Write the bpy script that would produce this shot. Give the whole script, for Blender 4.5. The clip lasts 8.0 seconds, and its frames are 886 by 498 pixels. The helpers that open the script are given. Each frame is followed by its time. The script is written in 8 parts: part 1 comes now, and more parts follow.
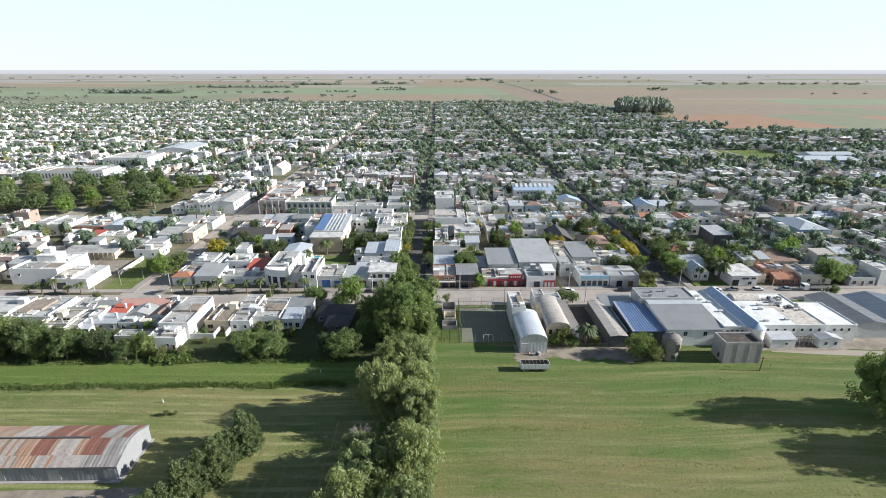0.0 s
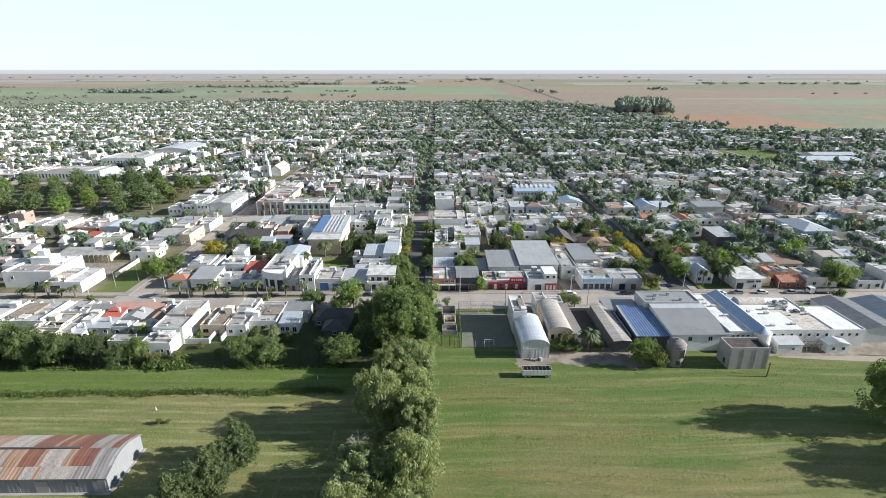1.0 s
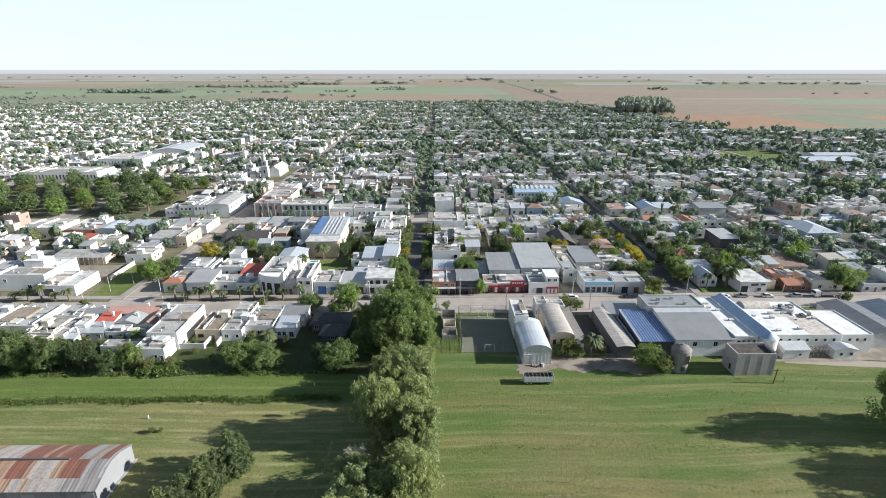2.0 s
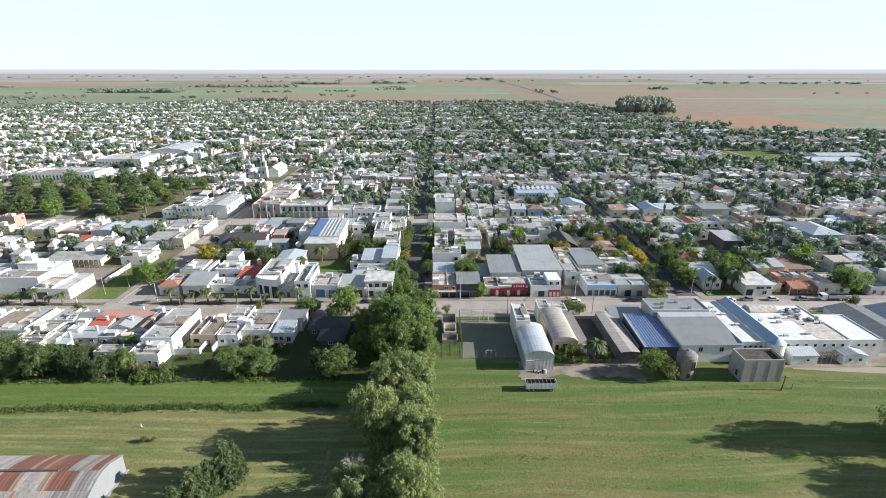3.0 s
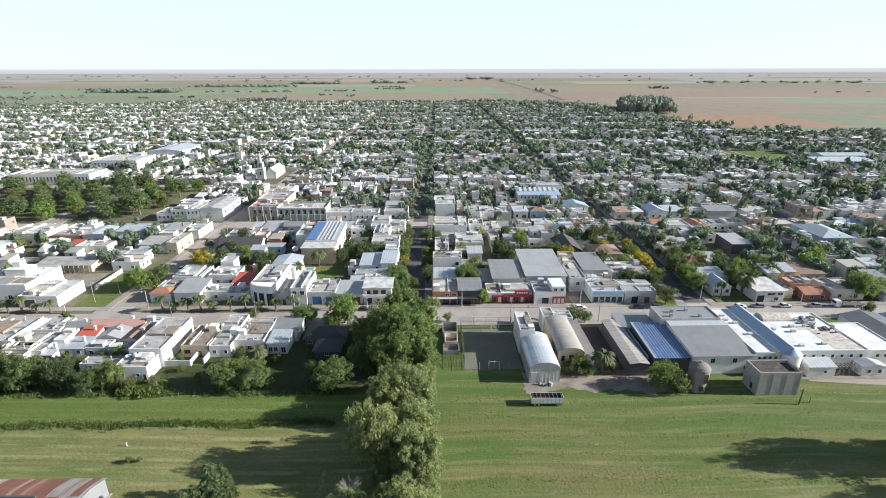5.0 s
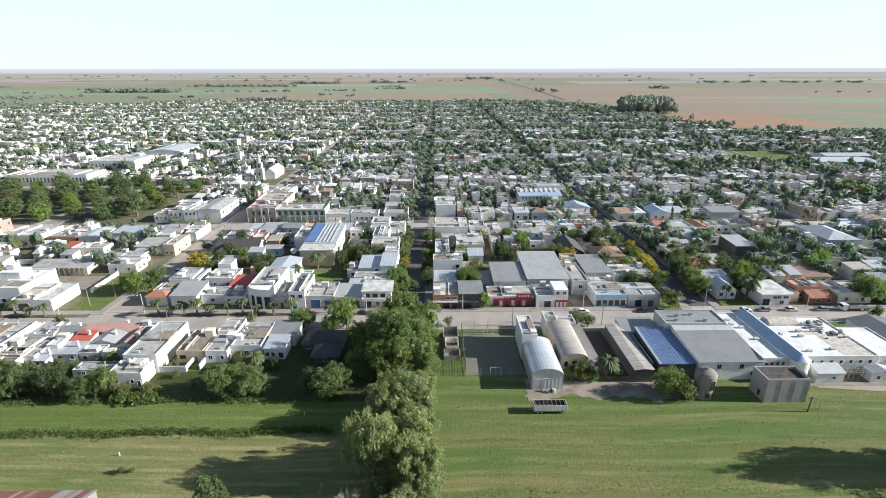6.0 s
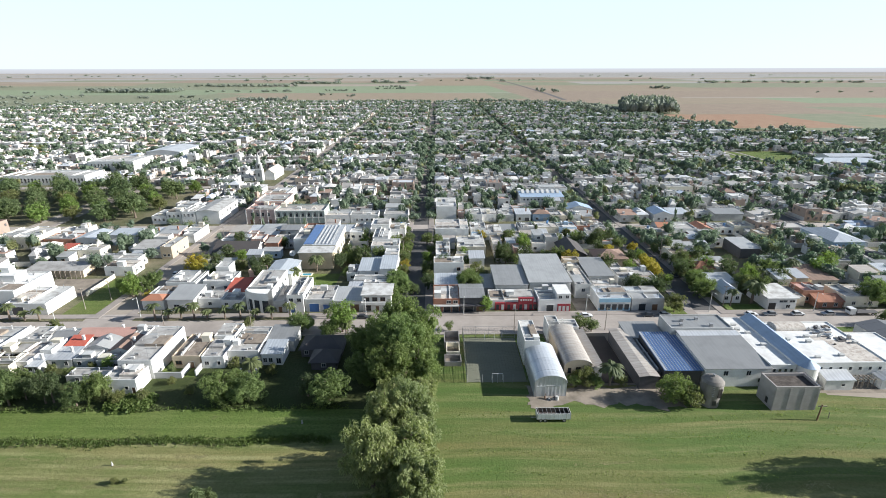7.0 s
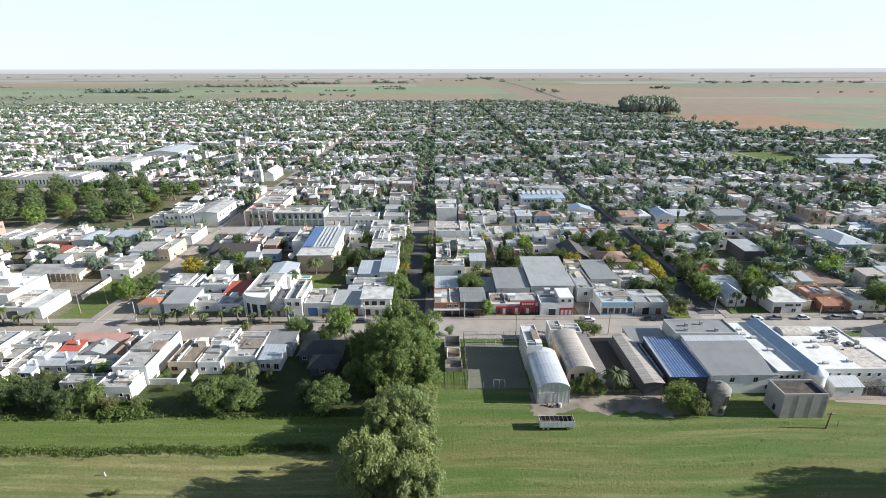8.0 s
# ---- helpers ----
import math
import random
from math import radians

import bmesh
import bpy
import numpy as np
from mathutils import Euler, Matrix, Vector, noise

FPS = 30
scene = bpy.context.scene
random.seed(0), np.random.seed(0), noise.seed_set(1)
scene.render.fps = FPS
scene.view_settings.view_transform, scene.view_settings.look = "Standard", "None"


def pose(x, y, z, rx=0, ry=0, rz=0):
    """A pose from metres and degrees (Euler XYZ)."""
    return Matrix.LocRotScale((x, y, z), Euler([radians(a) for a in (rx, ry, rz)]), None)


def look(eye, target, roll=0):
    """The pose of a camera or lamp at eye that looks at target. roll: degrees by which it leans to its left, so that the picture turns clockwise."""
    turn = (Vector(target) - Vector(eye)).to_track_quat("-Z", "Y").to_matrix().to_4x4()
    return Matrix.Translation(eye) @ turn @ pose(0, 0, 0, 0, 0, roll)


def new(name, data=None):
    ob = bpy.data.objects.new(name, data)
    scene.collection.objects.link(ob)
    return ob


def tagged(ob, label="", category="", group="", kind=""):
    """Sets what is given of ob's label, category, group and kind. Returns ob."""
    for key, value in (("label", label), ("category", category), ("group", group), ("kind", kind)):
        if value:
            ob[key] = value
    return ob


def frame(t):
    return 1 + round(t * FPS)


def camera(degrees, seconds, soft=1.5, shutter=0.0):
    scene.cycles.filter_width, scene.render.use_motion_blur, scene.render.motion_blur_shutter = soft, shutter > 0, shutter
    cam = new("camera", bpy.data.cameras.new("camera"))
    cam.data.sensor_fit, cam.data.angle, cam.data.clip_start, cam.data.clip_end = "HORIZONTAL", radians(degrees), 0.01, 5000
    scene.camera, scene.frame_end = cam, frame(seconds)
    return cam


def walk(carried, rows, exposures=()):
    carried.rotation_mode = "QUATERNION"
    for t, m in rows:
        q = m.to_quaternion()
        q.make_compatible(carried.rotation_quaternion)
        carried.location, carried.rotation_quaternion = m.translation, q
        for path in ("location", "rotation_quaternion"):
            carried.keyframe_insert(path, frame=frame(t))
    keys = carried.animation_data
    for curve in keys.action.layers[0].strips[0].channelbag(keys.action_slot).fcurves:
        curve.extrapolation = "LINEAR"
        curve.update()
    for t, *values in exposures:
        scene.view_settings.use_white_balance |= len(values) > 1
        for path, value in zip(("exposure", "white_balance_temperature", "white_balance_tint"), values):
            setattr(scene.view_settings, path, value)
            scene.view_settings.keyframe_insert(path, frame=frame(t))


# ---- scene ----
import itertools

cam = camera(83.0, 8.0, 0.95)
PATH = [
    (0, (11.021, 2.141, 81.088), (11.046, 4.025, 80.419), 0.0),
    (0.5, (11.072, 3.758, 81.07), (11.097, 5.643, 80.4), 0.0),
    (1, (11.118, 5.435, 81.056), (11.143, 7.319, 80.386), 0.0),
    (1.5, (11.153, 7.05, 81.04), (11.179, 8.935, 80.37), 0.0),
    (3, (11.21, 11.989, 80.963), (11.235, 13.873, 80.292), -0.0),
    (3.5, (11.182, 13.662, 80.947), (11.208, 15.546, 80.276), -0.0),
    (4, (11.165, 15.304, 80.93), (11.19, 17.188, 80.259), -0.0),
    (4.5, (11.108, 16.908, 80.949), (11.133, 18.792, 80.277), -0.1),
    (6, (10.902, 21.589, 81.003), (10.927, 23.472, 80.329), -0.1),
    (6.5, (10.855, 23.062, 81.022), (10.879, 24.945, 80.348), -0.1),
    (7, (10.846, 24.573, 81.088), (10.869, 26.456, 80.414), -0.1),
    (7.5, (10.809, 25.977, 81.141), (10.831, 27.86, 80.467), -0.1),
    (8, (10.701, 27.366, 81.141), (10.724, 29.249, 80.468), -0.1),
]
walk(cam, [(t, look(eye, target, roll)) for t, eye, target, roll in PATH])

# ---- light ----
SUN_EL, SUN_AZ = radians(22.0), radians(-3.0)
sun_way = Vector((math.cos(SUN_EL) * math.cos(SUN_AZ), math.cos(SUN_EL) * math.sin(SUN_AZ), math.sin(SUN_EL)))
sun_data = bpy.data.lights.new("sun", "SUN")
sun_data.energy, sun_data.angle, sun_data.color = 5.0, radians(0.53), (0.96, 0.955, 0.915)
sun = new("sun", sun_data)
sun.matrix_world = look((400, 0, 300), Vector((400, 0, 300)) - sun_way)
world = bpy.data.worlds.new("sky")
scene.world = world
world.use_nodes = True
wn = world.node_tree.nodes
wn.clear()
sky = wn.new("ShaderNodeTexSky")
sky.sky_type, sky.sun_disc = "NISHITA", False
sky.sun_elevation, sky.sun_rotation = SUN_EL, radians(90) - SUN_AZ
sky.air_density, sky.dust_density, sky.ozone_density = 1.0, 0.25, 2.6
back = wn.new("ShaderNodeBackground")
back.inputs["Strength"].default_value = 0.058
wout = wn.new("ShaderNodeOutputWorld")
haze = wn.new("ShaderNodeMix")  # pale haze, thinner towards the zenith
haze.data_type = "RGBA"
haze.inputs[7].default_value = (7.4, 8.75, 9.75, 1.0)
height = wn.new("ShaderNodeTexWave")
height.wave_type, height.bands_direction = "BANDS", "Z"
height.inputs["Scale"].default_value, height.inputs["Distortion"].default_value = math.pi / 20, 0.0
thin = wn.new("ShaderNodeMapRange")
for k, v in zip((1, 2, 3, 4), (0.17, 0.45, 0.8, 0.03)):
    thin.inputs[k].default_value = v
world.node_tree.links.new(height.outputs[1], thin.inputs[0])
world.node_tree.links.new(thin.outputs[0], haze.inputs[0])
world.node_tree.links.new(sky.outputs[0], haze.inputs[6])
world.node_tree.links.new(haze.outputs[2], back.inputs[0])
world.node_tree.links.new(back.outputs[0], wout.inputs[0])
scene.view_settings.exposure = 1.15

# ---- materials ----
MATS = {}


def nodes_of(name):
    m = bpy.data.materials.new(name)
    m.use_nodes = True
    nt = m.node_tree
    return m, nt, nt.nodes["Principled BSDF"]


def noise_node(nt, scale, detail=4.0, vec=None, rough=0.6):
    n = nt.nodes.new("ShaderNodeTexNoise")
    n.inputs["Scale"].default_value, n.inputs["Detail"].default_value, n.inputs["Roughness"].default_value = scale, detail, rough
    if vec:
        nt.links.new(vec, n.inputs["Vector"])
    return n


def mix_node(nt, fac, a, b, blend="MIX"):
    n = nt.nodes.new("ShaderNodeMix")
    n.data_type, n.blend_type = "RGBA", blend
    for sock, val in ((n.inputs[0], fac), (n.inputs[6], a), (n.inputs[7], b)):
        if isinstance(val, bpy.types.NodeSocket):
            nt.links.new(val, sock)
        else:
            sock.default_value = val if isinstance(val, float) else (*val, 1.0)
    return n.outputs[2]


def span(nt, value, a, b, lo=0.0, hi=1.0):
    n = nt.nodes.new("ShaderNodeMapRange")
    nt.links.new(value, n.inputs[0])
    for k, v in zip((1, 2, 3, 4), (a, b, lo, hi)):
        n.inputs[k].default_value = v
    return n.outputs[0]


def stretch(nt, vec, scale):
    n = nt.nodes.new("ShaderNodeMapping")
    n.inputs["Scale"].default_value = scale
    nt.links.new(vec, n.inputs["Vector"])
    return n.outputs[0]


def grey(v):
    return (v, v, v)


def surface(name, base, dirt=None, rough=0.8, metal=0.0, fine=3.0, broad=0.35, amount=0.55, bump=0.15, vary=0.18, streak=(1, 1, 1), island=False):
    """Painted, plastered, cast or sheet surface: broad stains of dirt, fine mottling, each piece a little different."""
    m, nt, b = nodes_of(name)
    dirt = dirt or tuple(c * 0.55 for c in base)
    pos = nt.nodes.new("ShaderNodeNewGeometry")
    vec = stretch(nt, pos.outputs["Position"], streak)
    n1, n2 = noise_node(nt, broad, 5.0, vec), noise_node(nt, fine, 4.0, vec)
    f = span(nt, n1.outputs[0], 0.42, 0.72, 0.0, amount)
    c = mix_node(nt, f, base, dirt)
    c = mix_node(nt, span(nt, n2.outputs[0], 0.35, 0.7, 0.0, 0.35), c, tuple(x * 0.72 for x in base))
    if island:
        rnd = pos.outputs["Random Per Island"]
    else:
        rnd = nt.nodes.new("ShaderNodeObjectInfo").outputs["Random"]
    comb = nt.nodes.new("ShaderNodeCombineColor")
    v = span(nt, rnd, 0, 1, 1 - vary, 1.0)
    for k in range(3):
        nt.links.new(v, comb.inputs[k])
    c = mix_node(nt, 1.0, c, comb.outputs[0], "MULTIPLY")
    nt.links.new(c, b.inputs["Base Color"])
    b.inputs["Roughness"].default_value, b.inputs["Metallic"].default_value = rough, metal
    if bump:
        bn = nt.nodes.new("ShaderNodeBump")
        bn.inputs["Strength"].default_value, bn.inputs["Distance"].default_value = bump, 0.05
        nt.links.new(n2.outputs[0], bn.inputs["Height"])
        nt.links.new(bn.outputs[0], b.inputs["Normal"])
    MATS[name] = m
    return m


def palette(name, stops, rough=0.85, fine=2.0):
    """Many small far surfaces, each island with a colour of its own."""
    m, nt, b = nodes_of(name)
    g = nt.nodes.new("ShaderNodeNewGeometry")
    ramp = nt.nodes.new("ShaderNodeValToRGB")
    ramp.color_ramp.interpolation = "CONSTANT"
    els = ramp.color_ramp.elements
    for k, (p, c) in enumerate(stops):
        e = els[k] if k < 2 else els.new(p)
        e.position, e.color = p, (*c, 1)
    nt.links.new(g.outputs["Random Per Island"], ramp.inputs[0])
    n = noise_node(nt, fine, 3.0, g.outputs["Position"])
    n2 = noise_node(nt, 0.25, 3.0, g.outputs["Position"])
    c = mix_node(nt, span(nt, n.outputs[0], 0.35, 0.75, 0.0, 0.4), ramp.outputs[0], (0.22, 0.2, 0.18), "MIX")
    c = mix_node(nt, span(nt, n2.outputs[0], 0.45, 0.7, 0.0, 0.35), c, (0.3, 0.28, 0.25), "MIX")
    nt.links.new(c, b.inputs["Base Color"])
    b.inputs["Roughness"].default_value = rough
    MATS[name] = m
    return m


def leaves(name, dark, light, tint=None, through_tint=(0.9, 1.0, 0.62), spread=0.07, autumn=None):
    """Foliage: leaf clumps differ one by one, trees differ by place; light passes through."""
    m, nt, b = nodes_of(name)
    g = nt.nodes.new("ShaderNodeNewGeometry")
    oi = nt.nodes.new("ShaderNodeObjectInfo")
    n = noise_node(nt, spread, 2.0, g.outputs["Position"])
    c = mix_node(nt, g.outputs["Random Per Island"], dark, light)
    c = mix_node(nt, span(nt, n.outputs[0], 0.4, 0.65, 0.0, 0.6), c, tint or tuple(x * 0.7 for x in dark))
    if autumn:  # here and there a tree turns yellow
        n2 = noise_node(nt, 0.09, 0.0, g.outputs["Position"])
        c = mix_node(nt, span(nt, n2.outputs[0], 0.66, 0.74, 0.0, 0.8), c, autumn)
    c = mix_node(nt, span(nt, oi.outputs["Random"], 0, 1, 0.0, 0.4), c, (dark[0] * 1.6, dark[1] * 1.25, dark[2]))
    nt.links.new(c, b.inputs["Base Color"])
    b.inputs["Roughness"].default_value = 0.6
    b.inputs["Specular IOR Level"].default_value = 0.25
    tr = nt.nodes.new("ShaderNodeBsdfTranslucent")
    nt.links.new(mix_node(nt, 1.0, c, through_tint, "MULTIPLY"), tr.inputs[0])
    mx = nt.nodes.new("ShaderNodeMixShader")
    mx.inputs[0].default_value = 0.5
    nt.links.new(b.outputs[0], mx.inputs[1])
    nt.links.new(tr.outputs[0], mx.inputs[2])
    nt.links.new(mx.outputs[0], nt.nodes["Material Output"].inputs[0])
    MATS[name] = m
    return m


def sheet_metal(name, base, along="x", pitch=0.8, dirt=None, metal=0.35, rough=0.45, vary=0.15, amount=0.5, ribs=0.25):
    """Corrugated sheets: ribs run down the slope, stains follow them."""
    m, nt, b = nodes_of(name)
    dirt = dirt or tuple(c * 0.6 for c in base)
    g = nt.nodes.new("ShaderNodeNewGeometry")
    sc = (3.0, 0.12, 0.3) if along == "x" else (0.12, 3.0, 0.3)
    n1 = noise_node(nt, 0.9, 4.0, stretch(nt, g.outputs["Position"], sc))
    n2 = noise_node(nt, 0.25, 3.0, g.outputs["Position"])
    w = nt.nodes.new("ShaderNodeTexWave")
    w.wave_type, w.bands_direction = "BANDS", "X" if along == "x" else "Y"
    w.inputs["Scale"].default_value = 2 * math.pi / (20 * pitch) * 1.0
    nt.links.new(g.outputs["Position"], w.inputs["Vector"])
    c = mix_node(nt, span(nt, n1.outputs[0], 0.4, 0.7, 0.0, amount), base, dirt)
    c = mix_node(nt, span(nt, n2.outputs[0], 0.45, 0.7, 0.0, 0.4), c, dirt)
    c = mix_node(nt, span(nt, w.outputs[1], 0.5, 1.0, 0.0, ribs), c, tuple(x * 0.6 for x in base))
    rnd = nt.nodes.new("ShaderNodeObjectInfo").outputs["Random"]
    comb = nt.nodes.new("ShaderNodeCombineColor")
    v = span(nt, rnd, 0, 1, 1 - vary, 1.0)
    for k in range(3):
        nt.links.new(v, comb.inputs[k])
    c = mix_node(nt, 1.0, c, comb.outputs[0], "MULTIPLY")
    nt.links.new(c, b.inputs["Base Color"])
    b.inputs["Roughness"].default_value, b.inputs["Metallic"].default_value = rough, metal
    bn = nt.nodes.new("ShaderNodeBump")
    bn.inputs["Strength"].default_value, bn.inputs["Distance"].default_value = ribs * 2, 0.05
    nt.links.new(w.outputs[1], bn.inputs["Height"])
    nt.links.new(bn.outputs[0], b.inputs["Normal"])
    MATS[name] = m
    return m


def grass(name, lush, dry, stripe=0.0, pitch=3.4, soil=(0.16, 0.12, 0.08), wander=0.0, green_from=None, bands=0.0, speckle=0.8):
    """Mown grass: swathes along the field, clumps, dry patches."""
    m, nt, b = nodes_of(name)
    g = nt.nodes.new("ShaderNodeNewGeometry")
    pos = g.outputs["Position"]
    row = pos
    if wander:  # the mower's rows bend
        nw = noise_node(nt, 0.007, 1.0, pos)
        off = nt.nodes.new("ShaderNodeVectorMath")
        off.operation = "MULTIPLY_ADD"
        nt.links.new(nw.outputs["Color"], off.inputs[0])
        off.inputs[1].default_value = (0, wander, 0)
        nt.links.new(pos, off.inputs[2])
        row = off.outputs[0]
    n_broad, n_mid, n_fine = noise_node(nt, 0.035, 4.0, pos), noise_node(nt, 0.3, 4.0, stretch(nt, pos, (0.35, 1, 1))), noise_node(nt, 1.6, 5.0, pos, 0.75)
    c = mix_node(nt, span(nt, n_broad.outputs[0], 0.36, 0.66), lush, dry)
    if green_from:  # damper, greener towards the buildings
        sep = nt.nodes.new("ShaderNodeSeparateXYZ")
        nt.links.new(row, sep.inputs[0])
        c = mix_node(nt, span(nt, sep.outputs[1], *green_from, 0.0, 0.75), c, (lush[0] * 0.72, lush[1] * 0.93, lush[2] * 0.8))
    if bands:  # wide swathes, some dry and brown, some lush
        n_band = noise_node(nt, 1.0, 3.0, stretch(nt, row, (0.010, 0.13, 1)), 0.55)
        c = mix_node(nt, span(nt, n_band.outputs[0], 0.50, 0.66, 0.0, bands), c, (dry[0] * 1.05, dry[1] * 0.98, dry[2] * 0.95))
        c = mix_node(nt, span(nt, n_band.outputs[0], 0.46, 0.34, 0.0, bands), c, (lush[0] * 0.82, lush[1] * 1.02, lush[2] * 0.9))
    if stripe:
        w = nt.nodes.new("ShaderNodeTexWave")
        w.wave_type, w.bands_direction = "BANDS", "Y"
        w.inputs["Scale"].default_value = 2 * math.pi / (20 * pitch)
        w.inputs["Distortion"].default_value, w.inputs["Detail"].default_value = 3.5, 3.0
        w.inputs["Detail Scale"].default_value = 0.12
        w.inputs["Detail Roughness"].default_value = 0.6
        nt.links.new(stretch(nt, row, (0.16, 1, 1)), w.inputs["Vector"])
        mul = nt.nodes.new("ShaderNodeMath")
        mul.operation = "MULTIPLY"
        nt.links.new(span(nt, w.outputs[1], 0.55, 1.0, 0.0, stripe), mul.inputs[0])
        nt.links.new(span(nt, n_mid.outputs[0], 0.42, 0.66, 0.0, 1.0), mul.inputs[1])
        c = mix_node(nt, mul.outputs[0], c, tuple(min(1, x * 1.55 + 0.03) for x in dry))
        n_line = noise_node(nt, 1.0, 3.0, stretch(nt, row, (0.018, 0.55, 1)), 0.65)
        c = mix_node(nt, span(nt, n_line.outputs[0], 0.54, 0.74, 0.0, 0.7), c, tuple(min(1, x * 1.35 + 0.02) for x in dry))
        c = mix_node(nt, span(nt, n_line.outputs[0], 0.44, 0.32, 0.0, 0.55), c, tuple(x * 0.75 for x in lush))
    c = mix_node(nt, span(nt, n_mid.outputs[0], 0.45, 0.75, 0.0, 0.5), c, tuple(x * 0.75 for x in lush))
    c = mix_node(nt, span(nt, n_fine.outputs[0], 0.42, 0.70, 0.0, speckle), c, tuple(x * 0.5 for x in lush))
    n_soil = noise_node(nt, 0.12, 5.0, pos, 0.7)
    c = mix_node(nt, span(nt, n_soil.outputs[0], 0.64, 0.76, 0.0, 0.6), c, soil)
    nt.links.new(c, b.inputs["Base Color"])
    b.inputs["Roughness"].default_value, b.inputs["Specular IOR Level"].default_value = 0.9, 0.15
    bn = nt.nodes.new("ShaderNodeBump")
    bn.inputs["Strength"].default_value, bn.inputs["Distance"].default_value = speckle, 0.35
    nt.links.new(n_fine.outputs[0], bn.inputs["Height"])
    nt.links.new(bn.outputs[0], b.inputs["Normal"])
    MATS[name] = m
    return m


surface("wall_white", (0.72, 0.71, 0.69), (0.48, 0.45, 0.40), 0.85, vary=0.12, amount=0.4)
surface("wall_cream", (0.72, 0.66, 0.54), (0.45, 0.38, 0.30), 0.85)
surface("wall_grey", (0.50, 0.50, 0.49), (0.30, 0.29, 0.27), 0.85)
surface("wall_brick", (0.36, 0.17, 0.11), (0.22, 0.13, 0.10), 0.9, fine=6.0)
surface("wall_pink", (0.60, 0.42, 0.36), (0.40, 0.30, 0.26), 0.85)
surface("wall_sage", (0.36, 0.42, 0.39), (0.26, 0.29, 0.26), 0.85)
surface("wall_rose", (0.46, 0.36, 0.34), (0.30, 0.235, 0.215), 0.85, broad=0.5, amount=0.8)
surface("wall_tan", (0.55, 0.45, 0.33), (0.38, 0.30, 0.22), 0.85)
surface("wall_blue", (0.42, 0.55, 0.68), (0.35, 0.42, 0.48), 0.8)
surface("wall_dark", (0.10, 0.095, 0.10), (0.06, 0.055, 0.05), 0.8)
surface("concrete_old", (0.34, 0.315, 0.30), (0.21, 0.185, 0.17), 0.95, broad=0.3, amount=0.6, bump=0.3, vary=0.04)
surface("roof_white", (0.58, 0.572, 0.555), (0.25, 0.228, 0.205), 0.8, broad=0.4, amount=0.95, vary=0.3, fine=1.3)
surface("roof_bright", (0.72, 0.715, 0.70), (0.42, 0.40, 0.375), 0.7, broad=0.3, amount=0.7, vary=0.1, fine=1.3)
surface("roof_grey", (0.42, 0.405, 0.385), (0.20, 0.18, 0.165), 0.85, broad=0.35, amount=0.9, vary=0.3, fine=1.3)
surface("silo_concrete", (0.235, 0.215, 0.195), (0.075, 0.066, 0.056), 0.95, broad=0.4, amount=0.85, streak=(1, 1, 0.25), bump=0.3)
surface("roof_sooty", (0.045, 0.034, 0.029), (0.16, 0.135, 0.115), 0.95, broad=0.9, amount=0.8, bump=0.3, fine=2.0)
surface("roof_dirty", (0.58, 0.53, 0.475), (0.24, 0.18, 0.145), 0.9, broad=0.9, amount=0.95, vary=0.2, fine=2.5)
surface("roof_red_paint", (0.52, 0.30, 0.25), (0.34, 0.22, 0.18), 0.9)
surface("roof_tile", (0.37, 0.16, 0.095), (0.22, 0.11, 0.075), 0.85, fine=5.0, streak=(1, 1, 1))
surface("roof_mud", (0.30, 0.245, 0.195), (0.145, 0.11, 0.085), 0.95, broad=0.7, amount=0.9, fine=2.2)
surface("roof_tile_brown", (0.26, 0.17, 0.13), (0.15, 0.11, 0.09), 0.9, fine=5.0)
surface("roof_red_bright", (0.46, 0.10, 0.065), (0.32, 0.10, 0.075), 0.8, fine=5.0)
surface("roof_slate", (0.07, 0.062, 0.06), (0.10, 0.085, 0.078), 0.75)
sheet_metal("zinc", (0.40, 0.40, 0.395), "x", 0.9, ribs=0.1, amount=0.35, metal=0.1)
sheet_metal("zinc_dark", (0.27, 0.27, 0.268), "x", 1.0, vary=0.12, amount=0.3, ribs=0.07, metal=0.1)
sheet_metal("zinc_pale", (0.62, 0.63, 0.645), "x", 1.0)
sheet_metal("zinc_silver", (0.60, 0.62, 0.65), "y", 1.1, metal=0.4, rough=0.42, amount=0.2, ribs=0.02, vary=0.03)
sheet_metal("zinc_char", (0.15, 0.15, 0.155), "x", 1.0, vary=0.08, amount=0.3, ribs=0.07, metal=0.1)
sheet_metal("zinc_navy", (0.095, 0.12, 0.155), "x", 1.0, vary=0.08, amount=0.3, ribs=0.07, metal=0.1)
sheet_metal("zinc_brown", (0.42, 0.385, 0.35), "y", 1.1, dirt=(0.22, 0.18, 0.155), metal=0.1, rough=0.7, amount=0.6, ribs=0.1, vary=0.08)
sheet_metal("zinc_blue", (0.10, 0.19, 0.39), "y", 0.9, metal=0.1, dirt=(0.08, 0.14, 0.27))
sheet_metal("zinc_bluegrey", (0.34, 0.43, 0.55), "x", 0.9, metal=0.1, ribs=0.08, amount=0.3)
sheet_metal("zinc_skyblue", (0.49, 0.52, 0.555), "x", 0.9, metal=0.1)
sheet_metal("zinc_barn", (0.44, 0.42, 0.405), "x", 0.8, dirt=(0.24, 0.19, 0.165), metal=0.25, rough=0.6, vary=0.3, amount=0.8)
sheet_metal("barn_wall", (0.27, 0.285, 0.31), "x", 0.9, dirt=(0.17, 0.165, 0.165), metal=0.25, rough=0.6, vary=0.3)
